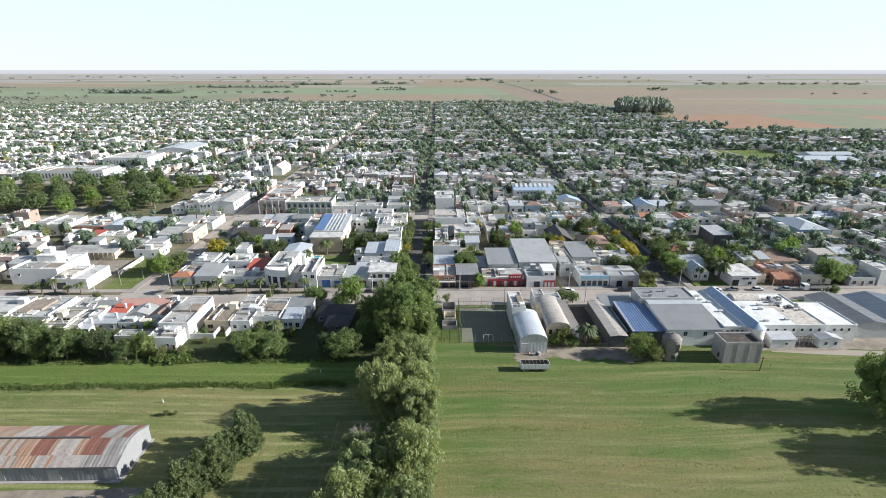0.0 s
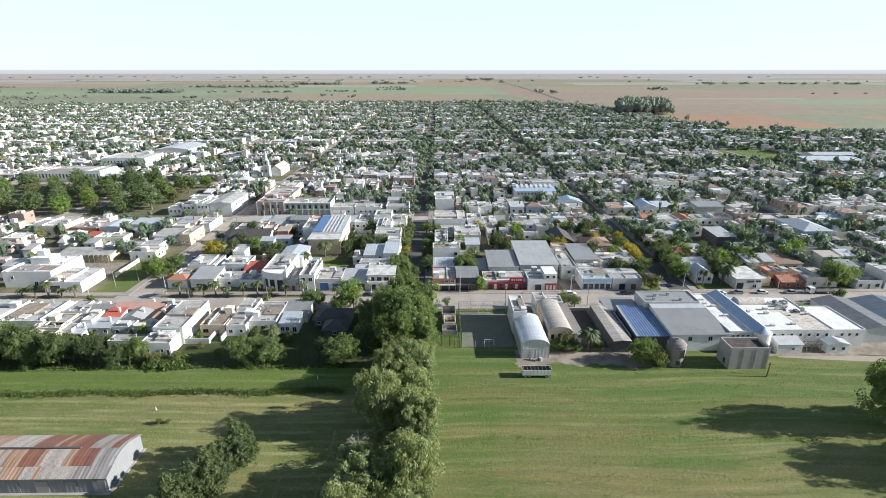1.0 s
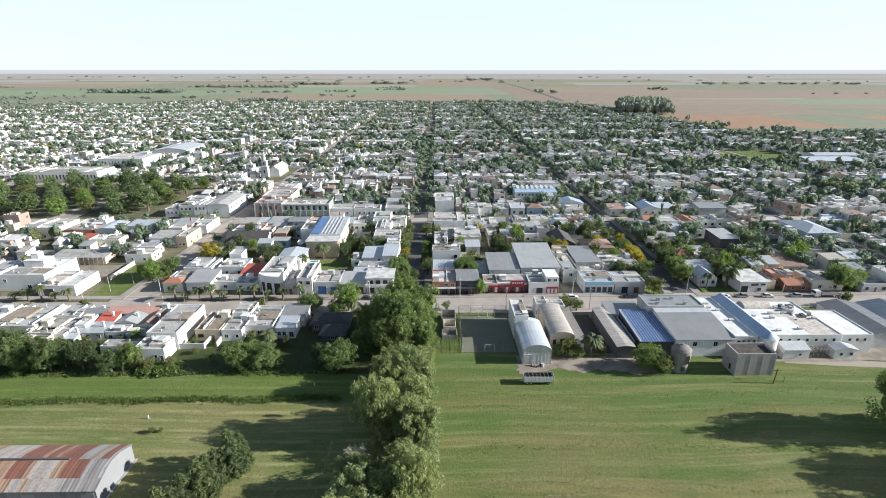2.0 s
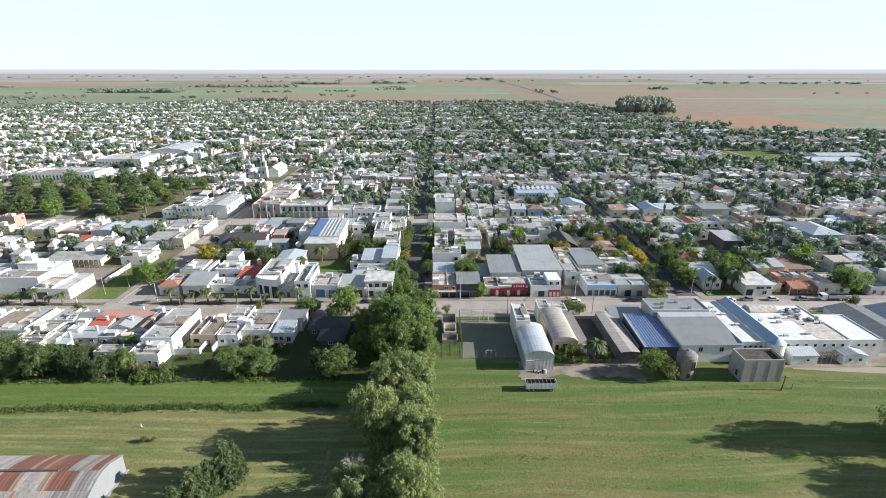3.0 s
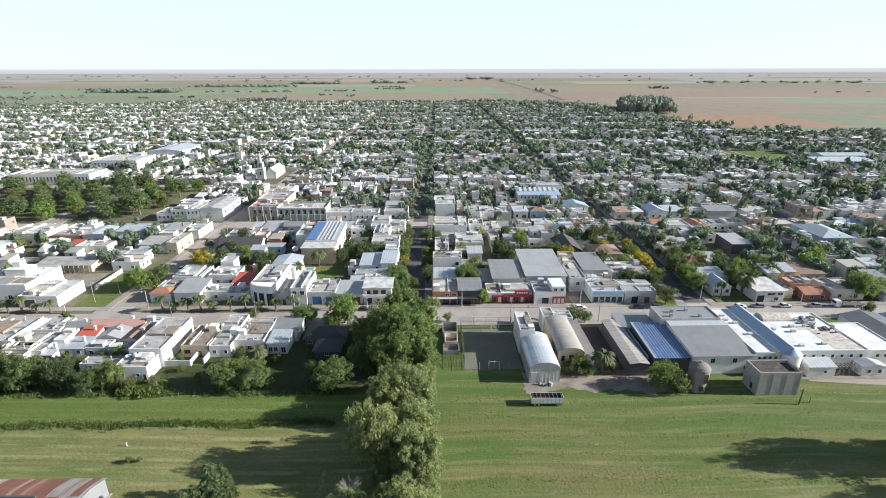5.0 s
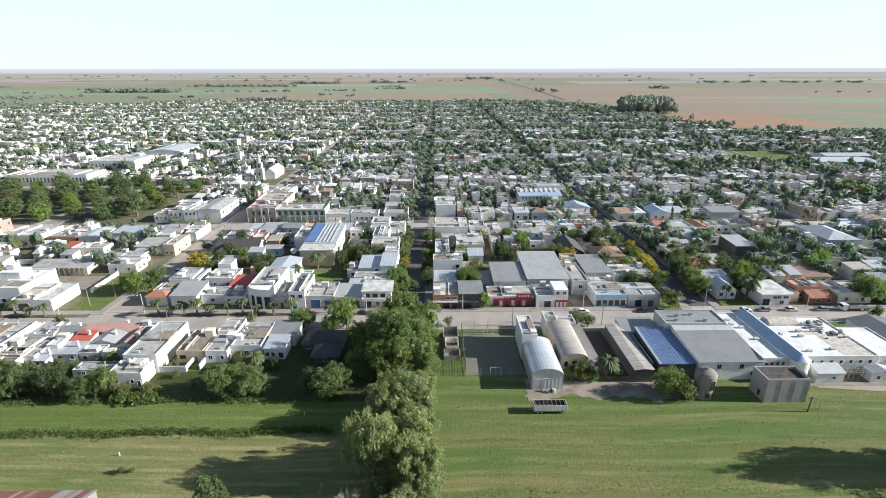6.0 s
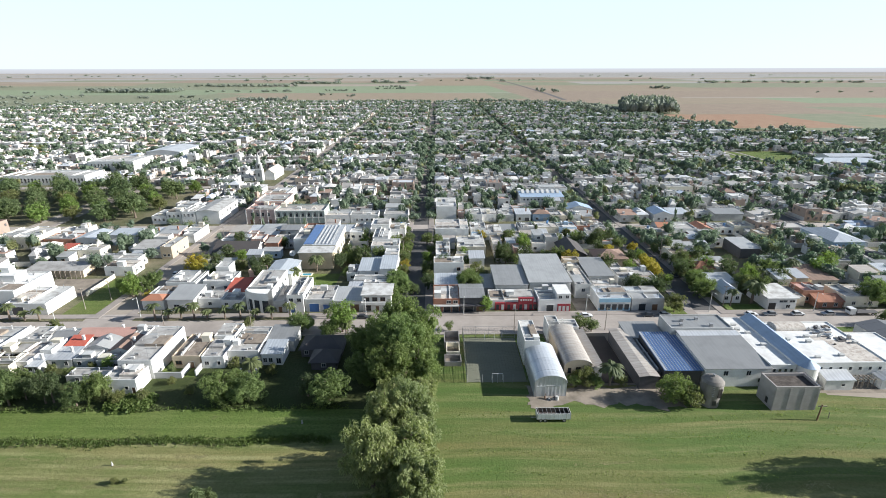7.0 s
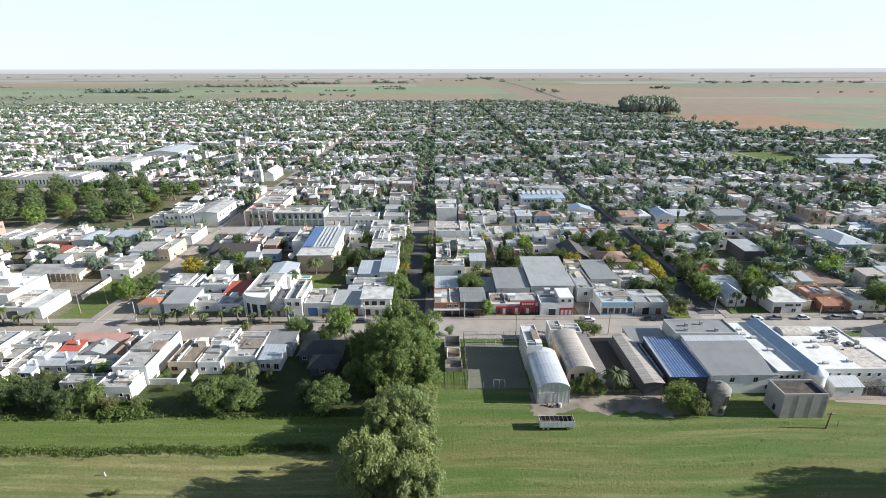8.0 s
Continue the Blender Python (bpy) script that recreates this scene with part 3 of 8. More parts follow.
def clutter(top, hx, hy, z, rnd, count):
    """Small things on a flat roof: vents, boxes, low party walls, masts, hatches."""
    for _ in range(count):
        q = rnd.random() * 0.98
        x, y = rnd.uniform(-hx + 0.8, hx - 0.8), rnd.uniform(-hy + 0.8, hy - 0.8)
        b = Build()
        if q < 0.25:
            b.tube([(x, y, z), (x, y, z + rnd.uniform(0.6, 1.3)), (x + 0.1, y, z + 1.35)], [0.12, 0.12, 0.2], 6)
            part("vent_pipe", b, rnd.choice(["steel", "wall_grey"]), top)
        elif q < 0.5:
            w, d, hh = rnd.uniform(0.5, 1.2), rnd.uniform(0.4, 0.9), rnd.uniform(0.5, 0.9)
            b.box(x - w / 2, y - d / 2, z + 0.1, x + w / 2, y + d / 2, z + hh)
            b.box(x - w / 2 + 0.1, y - d / 2 - 0.03, z + 0.2, x + w / 2 - 0.1, y - d / 2, z + hh - 0.1)
            part("air_unit", b, rnd.choice(["wall_grey", "frame_white", "steel"]), top)
        elif q < 0.72:
            if rnd.random() < 0.5:
                b.box(-hx + 0.25, y - 0.1, z, hx - 0.25, y + 0.1, z + rnd.uniform(0.4, 1.1))
            else:
                b.box(x - 0.1, -hy + 0.25, z, x + 0.1, hy - 0.25, z + rnd.uniform(0.4, 1.1))
            part("party_wall", b, rnd.choice(["wall_white", "wall_grey"]), top)
        elif q < 0.85:
            b.tube([(x, y, z), (x, y, z + rnd.uniform(2.2, 4.0))], [0.05, 0.03], 5)
            b.box(x - 0.6, y - 0.02, z + 2.0, x + 0.6, y + 0.02, z + 2.05)
            part("aerial", b, "steel", top)
        else:
            w, d, hh = rnd.uniform(1.4, 2.8), rnd.uniform(1.4, 2.8), rnd.uniform(0.9, 2.3)
            x, y = max(-hx + w / 2 + 0.3, min(hx - w / 2 - 0.3, x)), max(-hy + d / 2 + 0.3, min(hy - d / 2 - 0.3, y))
            b.box(x - w / 2, y - d / 2, z, x + w / 2, y + d / 2, z + hh)
            b.box(x - w / 2 - 0.1, y - d / 2 - 0.1, z + hh, x + w / 2 + 0.1, y + d / 2 + 0.1, z + hh + 0.12)
            part("stair_head", b, rnd.choice(["wall_white", "wall_grey", "wall_cream"]), top)


# ---- trees ----
def leaf_cloud(rng, clumps, per, size, flat=0.5, droop=0.0, long=1.0):
    """Leaf clumps as small bent cards. clumps: (x, y, z, radius). droop: how far the cards hang; long: their length."""
    c = np.repeat(np.array(clumps), per, axis=0)
    n = len(c)
    d = rng.normal(size=(n, 3))
    d /= np.linalg.norm(d, axis=1)[:, None]
    r = c[:, 3:4] * rng.uniform(0.35, 1.0, (n, 1)) ** 0.6
    p = c[:, :3] + d * r
    nrm = d * 0.9 + rng.normal(size=(n, 3)) * 0.55 + np.array([0, 0, flat])
    nrm /= np.linalg.norm(nrm, axis=1)[:, None]
    ref = rng.normal(size=(n, 3))
    u = np.cross(nrm, ref)
    u /= np.linalg.norm(u, axis=1)[:, None]
    if droop:
        down = np.array([0, 0, -1.0]) * droop + d * 0.35 + rng.normal(size=(n, 3)) * 0.25
        down /= np.linalg.norm(down, axis=1)[:, None]
        u = down
        w = np.cross(down, ref)
        w /= np.linalg.norm(w, axis=1)[:, None]
        nrm = np.cross(u, w)
    else:
        w = np.cross(nrm, u)
    s = size * rng.uniform(0.6, 1.35, (n, 1))
    bend = nrm * s * 0.25
    q = np.stack([p - u * s * long - w * s * 0.45 - bend, p - u * s * 0.2 * long + w * s * 0.8, p + u * s * long + w * s * 0.3 - bend, p + u * s * 0.3 * long - w * s * 0.85], axis=1)
    return q.reshape(-1, 3)


def cards_mesh(name, quads, mat, tri=False):
    n = len(quads) // 4
    if tri:
        quads = quads.reshape(n, 4, 3)[:, :3].reshape(-1, 3)
    sides = 3 if tri else 4
    me = bpy.data.meshes.new(name)
    me.vertices.add(len(quads))
    me.vertices.foreach_set("co", quads.astype(np.float32).ravel())
    me.loops.add(len(quads))
    me.loops.foreach_set("vertex_index", np.arange(len(quads), dtype=np.int32))
    me.polygons.add(n)
    me.polygons.foreach_set("loop_start", np.arange(0, sides * n, sides, dtype=np.int32))
    me.materials.append(MATS[mat])
    me.update(calc_edges=True)
    me.validate()
    return me


def ico_faces():
    """The twenty faces of an icosahedron."""
    g = (1 + 5 ** 0.5) / 2
    v = np.array([(a, b_, 0) for a in (-1, 1) for b_ in (-g, g)] + [(0, a, b_) for a in (-1, 1) for b_ in (-g, g)] + [(b_, 0, a) for a in (-1, 1) for b_ in (-g, g)])
    v = v / np.linalg.norm(v[0])
    near = lambda i, j: np.linalg.norm(v[i] - v[j]) < 1.2
    tris = [t for t in itertools.combinations(range(12), 3) if near(t[0], t[1]) and near(t[1], t[2]) and near(t[0], t[2])]
    out = []
    for a, b_, c in tris:
        out.append((a, b_, c) if np.dot(np.cross(v[b_] - v[a], v[c] - v[a]), v[a]) > 0 else (a, c, b_))
    return v, np.array(out)


ICO_V, ICO_F = ico_faces()


def crown_core(rng, lobes, R, z0, z1, scale=0.72, fine=False):
    """Uneven closed bodies of inner foliage, one in each lobe of a crown, as loose triangles."""
    hz = (z1 - z0) / 2
    out = []
    for lx, ly, lz, ls in lobes:
        v, f = ICO_V, ICO_F
        if fine:
            mid, faces, pts = {}, [], list(map(tuple, v))
            for tri_ in f:
                e = []
                for k in range(3):
                    key = tuple(sorted((tri_[k], tri_[(k + 1) % 3])))
                    if key not in mid:
                        p = (v[key[0]] + v[key[1]]) / 2
                        mid[key] = len(pts)
                        pts.append(tuple(p / np.linalg.norm(p)))
                    e.append(mid[key])
                a, b_, c = tri_
                faces += [(a, e[0], e[2]), (e[0], b_, e[1]), (e[2], e[1], c), (e[0], e[1], e[2])]
            v, f = np.array(pts), np.array(faces)
        w = v * rng.uniform(0.72, 1.12, (len(v), 1)) * scale * ls * np.array([R, R, hz * 1.15]) + np.array([lx, ly, lz])
        w[:, 2] = np.clip(w[:, 2], z0, z1)
        t = w[f]
        out.append(np.concatenate([t, t[:, 2:3]], axis=1).reshape(-1, 3))
    return np.concatenate(out)


def crown_clumps(rng, R, z0, z1, count, rc, lobes=5, hollow=0.6):
    """Clumps over several uneven lobes, thinner inside."""
    out = []
    lob = [(0, 0, (z0 + z1) / 2, 0.72)]
    for k in range(lobes):
        a = 2 * math.pi * (k + rng.uniform(-0.3, 0.3)) / lobes
        d = R * rng.uniform(0.35, 0.6)
        lob.append((d * math.cos(a), d * math.sin(a), z0 + (z1 - z0) * rng.uniform(0.25, 0.72), rng.uniform(0.4, 0.6)))
    hz = (z1 - z0) / 2
    for k in range(count):
        lx, ly, lz, ls = lob[k % len(lob)]
        v = rng.normal(size=3)
        v /= np.linalg.norm(v)
        s = rng.uniform(hollow, 1.0) ** 0.5 * ls
        x, y, zz = lx + v[0] * R * s, ly + v[1] * R * s, lz + v[2] * hz * s * 1.15
        out.append((x, y, min(max(zz, z0), z1), rc * rng.uniform(0.7, 1.3)))
    return out, lob


def trunk_build(rng, h, r, spread, limbs=5, z_fork=0.35):
    b = Build()
    lean = rng.uniform(-0.04, 0.04, 2) * h
    pts = [(0, 0, -0.2), (lean[0] * 0.3, lean[1] * 0.3, h * 0.25), (lean[0] * 0.7, lean[1] * 0.7, h * 0.55), (lean[0], lean[1], h * 0.85)]
    b.tube(pts, [r * 1.25, r, r * 0.65, r * 0.15], 8)
    for k in range(limbs):
        a = 2 * math.pi * (k + rng.uniform(0, 0.6)) / limbs
        zf = h * rng.uniform(z_fork, z_fork + 0.25)
        e = (math.cos(a) * spread * 0.5, math.sin(a) * spread * 0.5, zf + h * rng.uniform(0.12, 0.26))
        mid = (e[0] * 0.45, e[1] * 0.45, zf + (e[2] - zf) * 0.6)
        b.tube([(lean[0] * 0.5, lean[1] * 0.5, zf), mid, e], [r * 0.5, r * 0.3, r * 0.08], 5)
    return b


TREES = {}


def tree_kind(key, seed, h, R, base, count, per, rc, size, leaf, bark="bark", r=0.25, droop=0.0, long=1.0, lobes=5, limbs=5, tri=False, core=30):
    rng = np.random.default_rng(seed)
    t = trunk_build(rng, h, r, R, limbs).mesh("trunk", bark)
    clumps, lob = crown_clumps(rng, R, base, h, count, rc, lobes)
    q = leaf_cloud(rng, clumps, per, size, 0.5, droop, long)
    inner = [(x * 0.8, y * 0.8, base + (zz - base) * 0.86, rr * 0.8) for x, y, zz, rr in crown_clumps(rng, R, base, h, core, rc, lobes, 0.1)[0]]
    q = np.concatenate([q, leaf_cloud(rng, inner, 10, rc * 0.42), crown_core(rng, lob, R, base, h, 0.38, R > 4.2)])  # thick foliage within
    c = cards_mesh("crown", q, leaf, tri)
    TREES[key] = (t, c)


def conifer_kind(key, seed, h, R, leaf):
    rng = np.random.default_rng(seed)
    b = Build()
    b.tube([(0, 0, -0.2), (0, 0, h * 0.5), (0, 0, h * 0.97)], [0.22, 0.14, 0.02], 7)
    cl = []
    tiers = int(h / 0.55)
    for k in range(tiers):
        f = k / tiers
        rad = R * (1 - f) ** 0.6 * rng.uniform(0.8, 1.1)
        for j in range(max(5, int(20 * (1 - f)))):
            a = rng.uniform(0, 2 * math.pi)
            d = rad * rng.uniform(0.35, 1.0)
            cl.append((d * math.cos(a), d * math.sin(a), 0.6 + f * (h - 0.6) - 0.15 * d, 0.45))
    TREES[key] = (b.mesh("trunk", "bark"), cards_mesh("crown", leaf_cloud(rng, cl, 34, 0.165, 0.3, 0.2, 1.9), leaf, True))


def palm_kind(key, seed, h, fronds, length):
    rng = np.random.default_rng(seed)
    b = Build()
    b.tube([(0, 0, -0.1), (0.05, 0, h * 0.5), (0, 0.05, h)], [0.32, 0.24, 0.28], 8)
    c = Build()
    for k in range(fronds):
        a = 2 * math.pi * (k + rng.uniform(-0.3, 0.3)) / fronds
        up = rng.uniform(-0.15, 1.0)
        side = (-math.sin(a), math.cos(a))
        prev = None
        for s in range(7):
            f = s / 6
            d = length * f * (1 - 0.12 * f)
            zz = h + length * (up * f - (0.55 + up * 0.55) * f * f)
            wd = 0.42 * math.sin(math.pi * min(0.96, f * 0.85 + 0.12)) * (length / 2.6)
            p = (math.cos(a) * d, math.sin(a) * d, zz)
            row = [(p[0] - side[0] * wd, p[1] - side[1] * wd, p[2] - wd * 0.55), p, (p[0] + side[0] * wd, p[1] + side[1] * wd, p[2] - wd * 0.55)]
            if prev:
                c.face([prev[0], prev[1], row[1], row[0]])
                c.face([prev[1], prev[2], row[2], row[1]])
            prev = row
    TREES[key] = (b.mesh("trunk", "bark"), c.mesh("fronds", "leaf_palm"))


for k in range(3):
    tree_kind("big%d" % k, 10 + k, 16, 7.0, 2.0, 200, 78, 1.15, 0.255, "leaf_big", r=0.5, lobes=9, limbs=7, tri=True, core=110)
    tree_kind("willow%d" % k, 20 + k, 15, 5.6, 1.0, 180, 84, 1.15, 0.215, "leaf_willow", "bark", 0.4, droop=0.55, long=1.8, lobes=10, limbs=5, tri=True, core=80)
    tree_kind("round%d" % k, 30 + k, 9, 5.2, 0.6, 130, 70, 0.95, 0.205, "leaf_big", r=0.28, lobes=8, tri=True, core=50)
    tree_kind("hedge%d" % k, 35 + k, 8.5, 4.4, 0.4, 120, 66, 0.9, 0.19, "leaf_hedge", r=0.26, lobes=7, tri=True, core=40)
    tree_kind("town%d" % k, 40 + k, 7, 3.4, 1.3, 70, 38, 0.80, 0.20, "leaf_street", r=0.2, tri=True)
    tree_kind("olive%d" % k, 50 + k, 6.5, 3.2, 1.0, 70, 38, 0.78, 0.20, "leaf_olive", r=0.2, tri=True)
    tree_kind("plaza%d" % k, 65 + k, 10, 4.6, 1.3, 80, 36, 1.0, 0.3, "leaf_plaza", r=0.3, tri=True)
    tree_kind("dark%d" % k, 60 + k, 9, 3.6, 1.2, 70, 38, 0.85, 0.21, "leaf_dark", r=0.25, tri=True)
    palm_kind("palm%d" % k, 80 + k, 3.6 + k * 0.7, 22, 2.5)
for k in range(2):
    tree_kind("lime%d" % k, 70 + k, 8, 3.6, 1.0, 75, 44, 0.85, 0.21, "leaf_lime", r=0.22, tri=True)
    tree_kind("yellow%d" % k, 75 + k, 7, 3.6, 1.4, 50, 34, 0.85, 0.28, "leaf_yellow", r=0.22, tri=True)
    conifer_kind("conifer%d" % k, 90 + k, 9.0 + k, 3.0, "leaf_conifer")
    conifer_kind("cypress%d" % k, 95 + k, 10.0, 1.5, "leaf_dark")
palm_kind("bigpalm0", 86, 5.5, 34, 3.6)
palm_kind("bigpalm1", 87, 8.0, 30, 3.2)
KIND_WORDS = {"big": ("tall broad dark green tree with a dense crown", "tree"), "willow": ("tall pale green willow-like tree with hanging twigs", "tree"),
              "hedge": ("dark green leafy tree in a thick row behind gardens", "tree"), "round": ("broad round-crowned green tree standing in grass", "tree"), "town": ("small green street tree between the houses", "tree"),
              "olive": ("small olive green tree in a yard", "tree"), "dark": ("dark green leafy tree in a town yard", "tree"),
              "plaza": ("tall dense tree of the town plaza", "tree"),
              "palm": ("short feathery palm on the boulevard verge", "palm"), "lime": ("bright lime green leafy tree", "tree"),
              "yellow": ("tree with yellow autumn leaves", "tree"), "conifer": ("grey-green conifer with a pointed crown in mown grass", "conifer"),
              "cypress": ("narrow dark cypress tree in a yard", "cypress"), "bigpalm": ("tall date palm with arching fronds", "palm")}


def tree(kind, x, y, scale=1.0, turn=0.0, tall=1.0, group="", label=""):
    word = kind.rstrip("0123456789")
    lab, cat = KIND_WORDS[word]
    ob = thing("palm_tree" if cat == "palm" else "conifer_tree" if cat in ("conifer", "cypress") else "tree", label or lab, cat, x, y, 0, turn, group)
    ob.scale = (scale, scale, scale * tall)
    t, c = TREES[kind]
    part("trunk", t, None, ob)
    part("fronds" if cat == "palm" else "crown", c, None, ob)
    return ob


# ---- ground, fields, roads ----
EYE = 81.0
CX, CY = 11.0, 15.0


def fold(x, y, z=0.0):
    """The plain curves up to eye level, so that its far fields end at the horizon."""
    dx, dy = x - CX, y - CY
    D = math.hypot(dx, dy)
    if D <= 2500:
        return (x, y, z)
    r = 2500 + 2380 * (1 - math.exp(-(D - 2500) / 4200))
    return (CX + dx * r / D, CY + dy * r / D, EYE * (1 - r / D) + z)


SX = [2 + 104.5 * k for k in range(-14, 9)]
SY = [176.5, 287, 388, 490, 592, 694, 796, 898, 1000, 1102, 1204, 1306, 1408]


def in_town(x, y):
    """Whether the town covers this place."""
    if y < 184 or y > 1405:
        return False
    if x > 0:
        edge = [(632, 760), (655, 660), (690, 540), (720, 460), (800, 402), (900, 380), (992, 364), (1137, 352), (1267, 320), (1330, 180), (1405, 60)]
        if y <= 632:
            return x < 900
        for (ya, xa), (yb, xb) in zip(edge, edge[1:]):
            if ya <= y <= yb:
                return x < xa + (xb - xa) * (y - ya) / (yb - ya)
        return False
    if x < -560:
        return y < 1405 - (-560 - x) * 0.36
    return True


FIELDS = [  # x0, x1, y0, y1, material
    (-2600, -640, 1380, 1850, "pasture"), (-700, 190, 1405, 1960, "stubble_tan"), (-800, 290, 1990, 2800, "crop_green"), (-2600, -800, 1850, 2330, "crop_green"),
    (-2600, -900, 2330, 2900, "pasture"), (-950, -100, 2800, 3200, "stubble_pale"), (-97, 390, 2900, 5000, "stubble_tan"), (290, 480, 1560, 2900, "soil_brown"),
    (480, 840, 1014, 1325, "soil_brown"), (370, 640, 770, 1008, "soil_red"), (640, 800, 640, 1000, "pasture"), (800, 960, 640, 860, "pasture"), (800, 1500, 640, 985, "soil_red"),
    (840, 1000, 990, 1200, "pasture"), (1000, 2600, 985, 1325, "soil_brown"), (840, 1000, 1200, 1325, "soil_brown"), (960, 2800, 1330, 1580, "crop_green"), (480, 960, 1330, 1580, "stubble_tan"),
    (760, 1150, 1580, 1640, "stubble_pale"), (480, 1700, 1580, 2100, "soil_brown"), (1700, 2800, 1580, 1900, "stubble_tan"), (1200, 3000, 1900, 2500, "soil_brown"), (480, 1200, 2100, 2900, "stubble_tan"), (1200, 3600, 2500, 3300, "pasture"),
    (190, 480, 1320, 1560, "soil_brown")]
far_steps = [*range(2600, 9001, 400), 10000, 11000, 12000, 13500, 15000]
gx = sorted({*range(-2600, 2601, 100), *far_steps, *(-v for v in far_steps), *(f[0] for f in FIELDS), *(f[1] for f in FIELDS)})
gy = sorted({-15000, -12000, -9000, -7000, -5500, -4000, -3000, -2500, -1500, -500, 0, 100, 172, *range(200, 3001, 100), *range(3200, 5001, 200), *range(5300, 9001, 300), 10000, 11000, 12000, 13500, 15000,
             *(f[2] for f in FIELDS), *(f[3] for f in FIELDS)})
ground_mats = ["grass_lot", "grass_field", "grass_meadow", "pasture", "stubble_tan", "crop_green", "soil_brown", "soil_red", "stubble_pale", "far_haze_grey"]
frng = random.Random(5)
far_pick = {}


def ground_mat(x, y):
    for f in FIELDS:
        if f[0] <= x <= f[1] and f[2] <= y <= f[3]:
            return ground_mats.index(f[4])
    if y < 172:
        return (1 if x < 0 else 2) if y > -400 else 3
    if y < 1405 and abs(x) < 1700:
        return 0 if in_town(x, y) else 3
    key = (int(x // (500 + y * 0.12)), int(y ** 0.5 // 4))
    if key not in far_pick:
        far_pick[key] = frng.choice(["soil_brown", "stubble_tan", "pasture", "stubble_pale", "pasture", "far_haze_grey", "soil_brown"] if y < 5500 else ["far_haze_grey", "far_haze_grey", "stubble_pale", "far_haze_grey"])
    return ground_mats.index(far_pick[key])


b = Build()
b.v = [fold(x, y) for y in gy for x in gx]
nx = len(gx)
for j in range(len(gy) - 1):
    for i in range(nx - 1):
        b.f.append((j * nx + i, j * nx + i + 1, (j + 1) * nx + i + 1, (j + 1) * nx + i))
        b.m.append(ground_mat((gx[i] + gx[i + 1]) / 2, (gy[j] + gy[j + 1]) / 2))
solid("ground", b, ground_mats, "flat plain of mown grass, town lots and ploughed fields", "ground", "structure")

# glowing ring behind the last fields; horizon haze put into its colour
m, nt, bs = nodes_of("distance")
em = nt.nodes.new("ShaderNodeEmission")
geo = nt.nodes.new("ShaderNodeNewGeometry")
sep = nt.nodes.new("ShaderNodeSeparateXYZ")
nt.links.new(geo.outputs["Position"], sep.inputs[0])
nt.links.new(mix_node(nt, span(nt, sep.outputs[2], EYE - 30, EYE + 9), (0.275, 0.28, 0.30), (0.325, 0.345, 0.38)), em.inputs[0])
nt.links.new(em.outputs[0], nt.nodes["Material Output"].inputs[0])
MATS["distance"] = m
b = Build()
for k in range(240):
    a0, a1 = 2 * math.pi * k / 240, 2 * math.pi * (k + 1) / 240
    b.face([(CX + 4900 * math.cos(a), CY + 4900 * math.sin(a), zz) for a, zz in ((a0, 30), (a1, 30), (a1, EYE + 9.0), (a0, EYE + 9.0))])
backdrop = solid("backdrop", b, "distance", "glowing backdrop ring painted as pale haze at the horizon", "backdrop", "structure")
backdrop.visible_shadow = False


def strip(name, x0, y0, x1, y1, z, mat, label, cat, th=0.3):
    b = Build()
    b.box(x0, y0, z - th, x1, y1, z)
    return solid(name, b, mat, label, cat, "structure")


def patch(name, x0, y0, x1, y1, z, mat, label, cat, wave=1.2):
    """Bare or grassy ground with a wandering edge."""
    b = Build()
    pts = []
    n = 24
    for (xa, ya), (xb, yb) in (((x0, y0), (x1, y0)), ((x1, y0), (x1, y1)), ((x1, y1), (x0, y1)), ((x0, y1), (x0, y0))):
        for k in range(n):
            x, y = xa + (xb - xa) * k / n, ya + (yb - ya) * k / n
            v = noise.noise_vector(Vector((x * 0.22, y * 0.22, z * 31))) + 0.5 * noise.noise_vector(Vector((x * 0.8, y * 0.8, 5)))
            pts.append((x + v.x * wave, y + v.y * wave, z))
    b.face(pts)
    return solid(name, b, mat, label, cat, "structure")


strip("road", -420, 171.6, 620, 181.4, 0.05, "road_concrete", "wide pinkish concrete boulevard between low houses", "road")
for xa, xb in zip(SX, SX[1:]):
    if -430 < xa < 600:
        strip("pavement", xa + 4.2, 181.4, xb - 4.2, 184.4, 0.17, "paving", "concrete pavement along the boulevard fronts", "pavement")
        strip("road", xa - 4.2, 181.4, xa + 4.2, 184.4, 0.052, "road_concrete", "mouth of a side street at the boulevard", "road")
strip("pavement", -420, 168.4, 140, 171.6, 0.17, "paving", "concrete pavement on the railway side", "pavement")
strip("verge", -94, 179.4, -40, 181.2, 0.15, "grass_lot", "narrow grass verge with palms along the boulevard", "verge")
strip("verge", -152, 179.4, -111, 181.2, 0.15, "grass_lot", "narrow grass verge with palms along the boulevard", "verge")
for k, x in enumerate(SX):
    mat = "asphalt" if -90 < x < 230 else "road_dust"
    y = 184.4
    end = max((yy for yy in range(200, 1440, 20) if in_town(x, yy - 20)), default=200)
    if end <= 210:
        continue
    cut = 430 if mat == "asphalt" else end
    strip("road", x - 4.2, y, x + 4.2, min(end, cut), 0.06, mat, "straight dark asphalt town street" if mat == "asphalt" else "dusty unpaved town street", "road")
    if cut < end:
        strip("road", x - 4.6, cut, x + 4.6, end + 20, 0.06, "road_dust", "pale unpaved far part of a town street", "road")
    for s in (-1, 1):
        if y < end:
            strip("pavement", min(x + s * 4.2, x + s * 7.2), 184.4, max(x + s * 4.2, x + s * 7.2), min(end, 800), 0.18, "paving", "concrete pavement along a town street", "pavement")
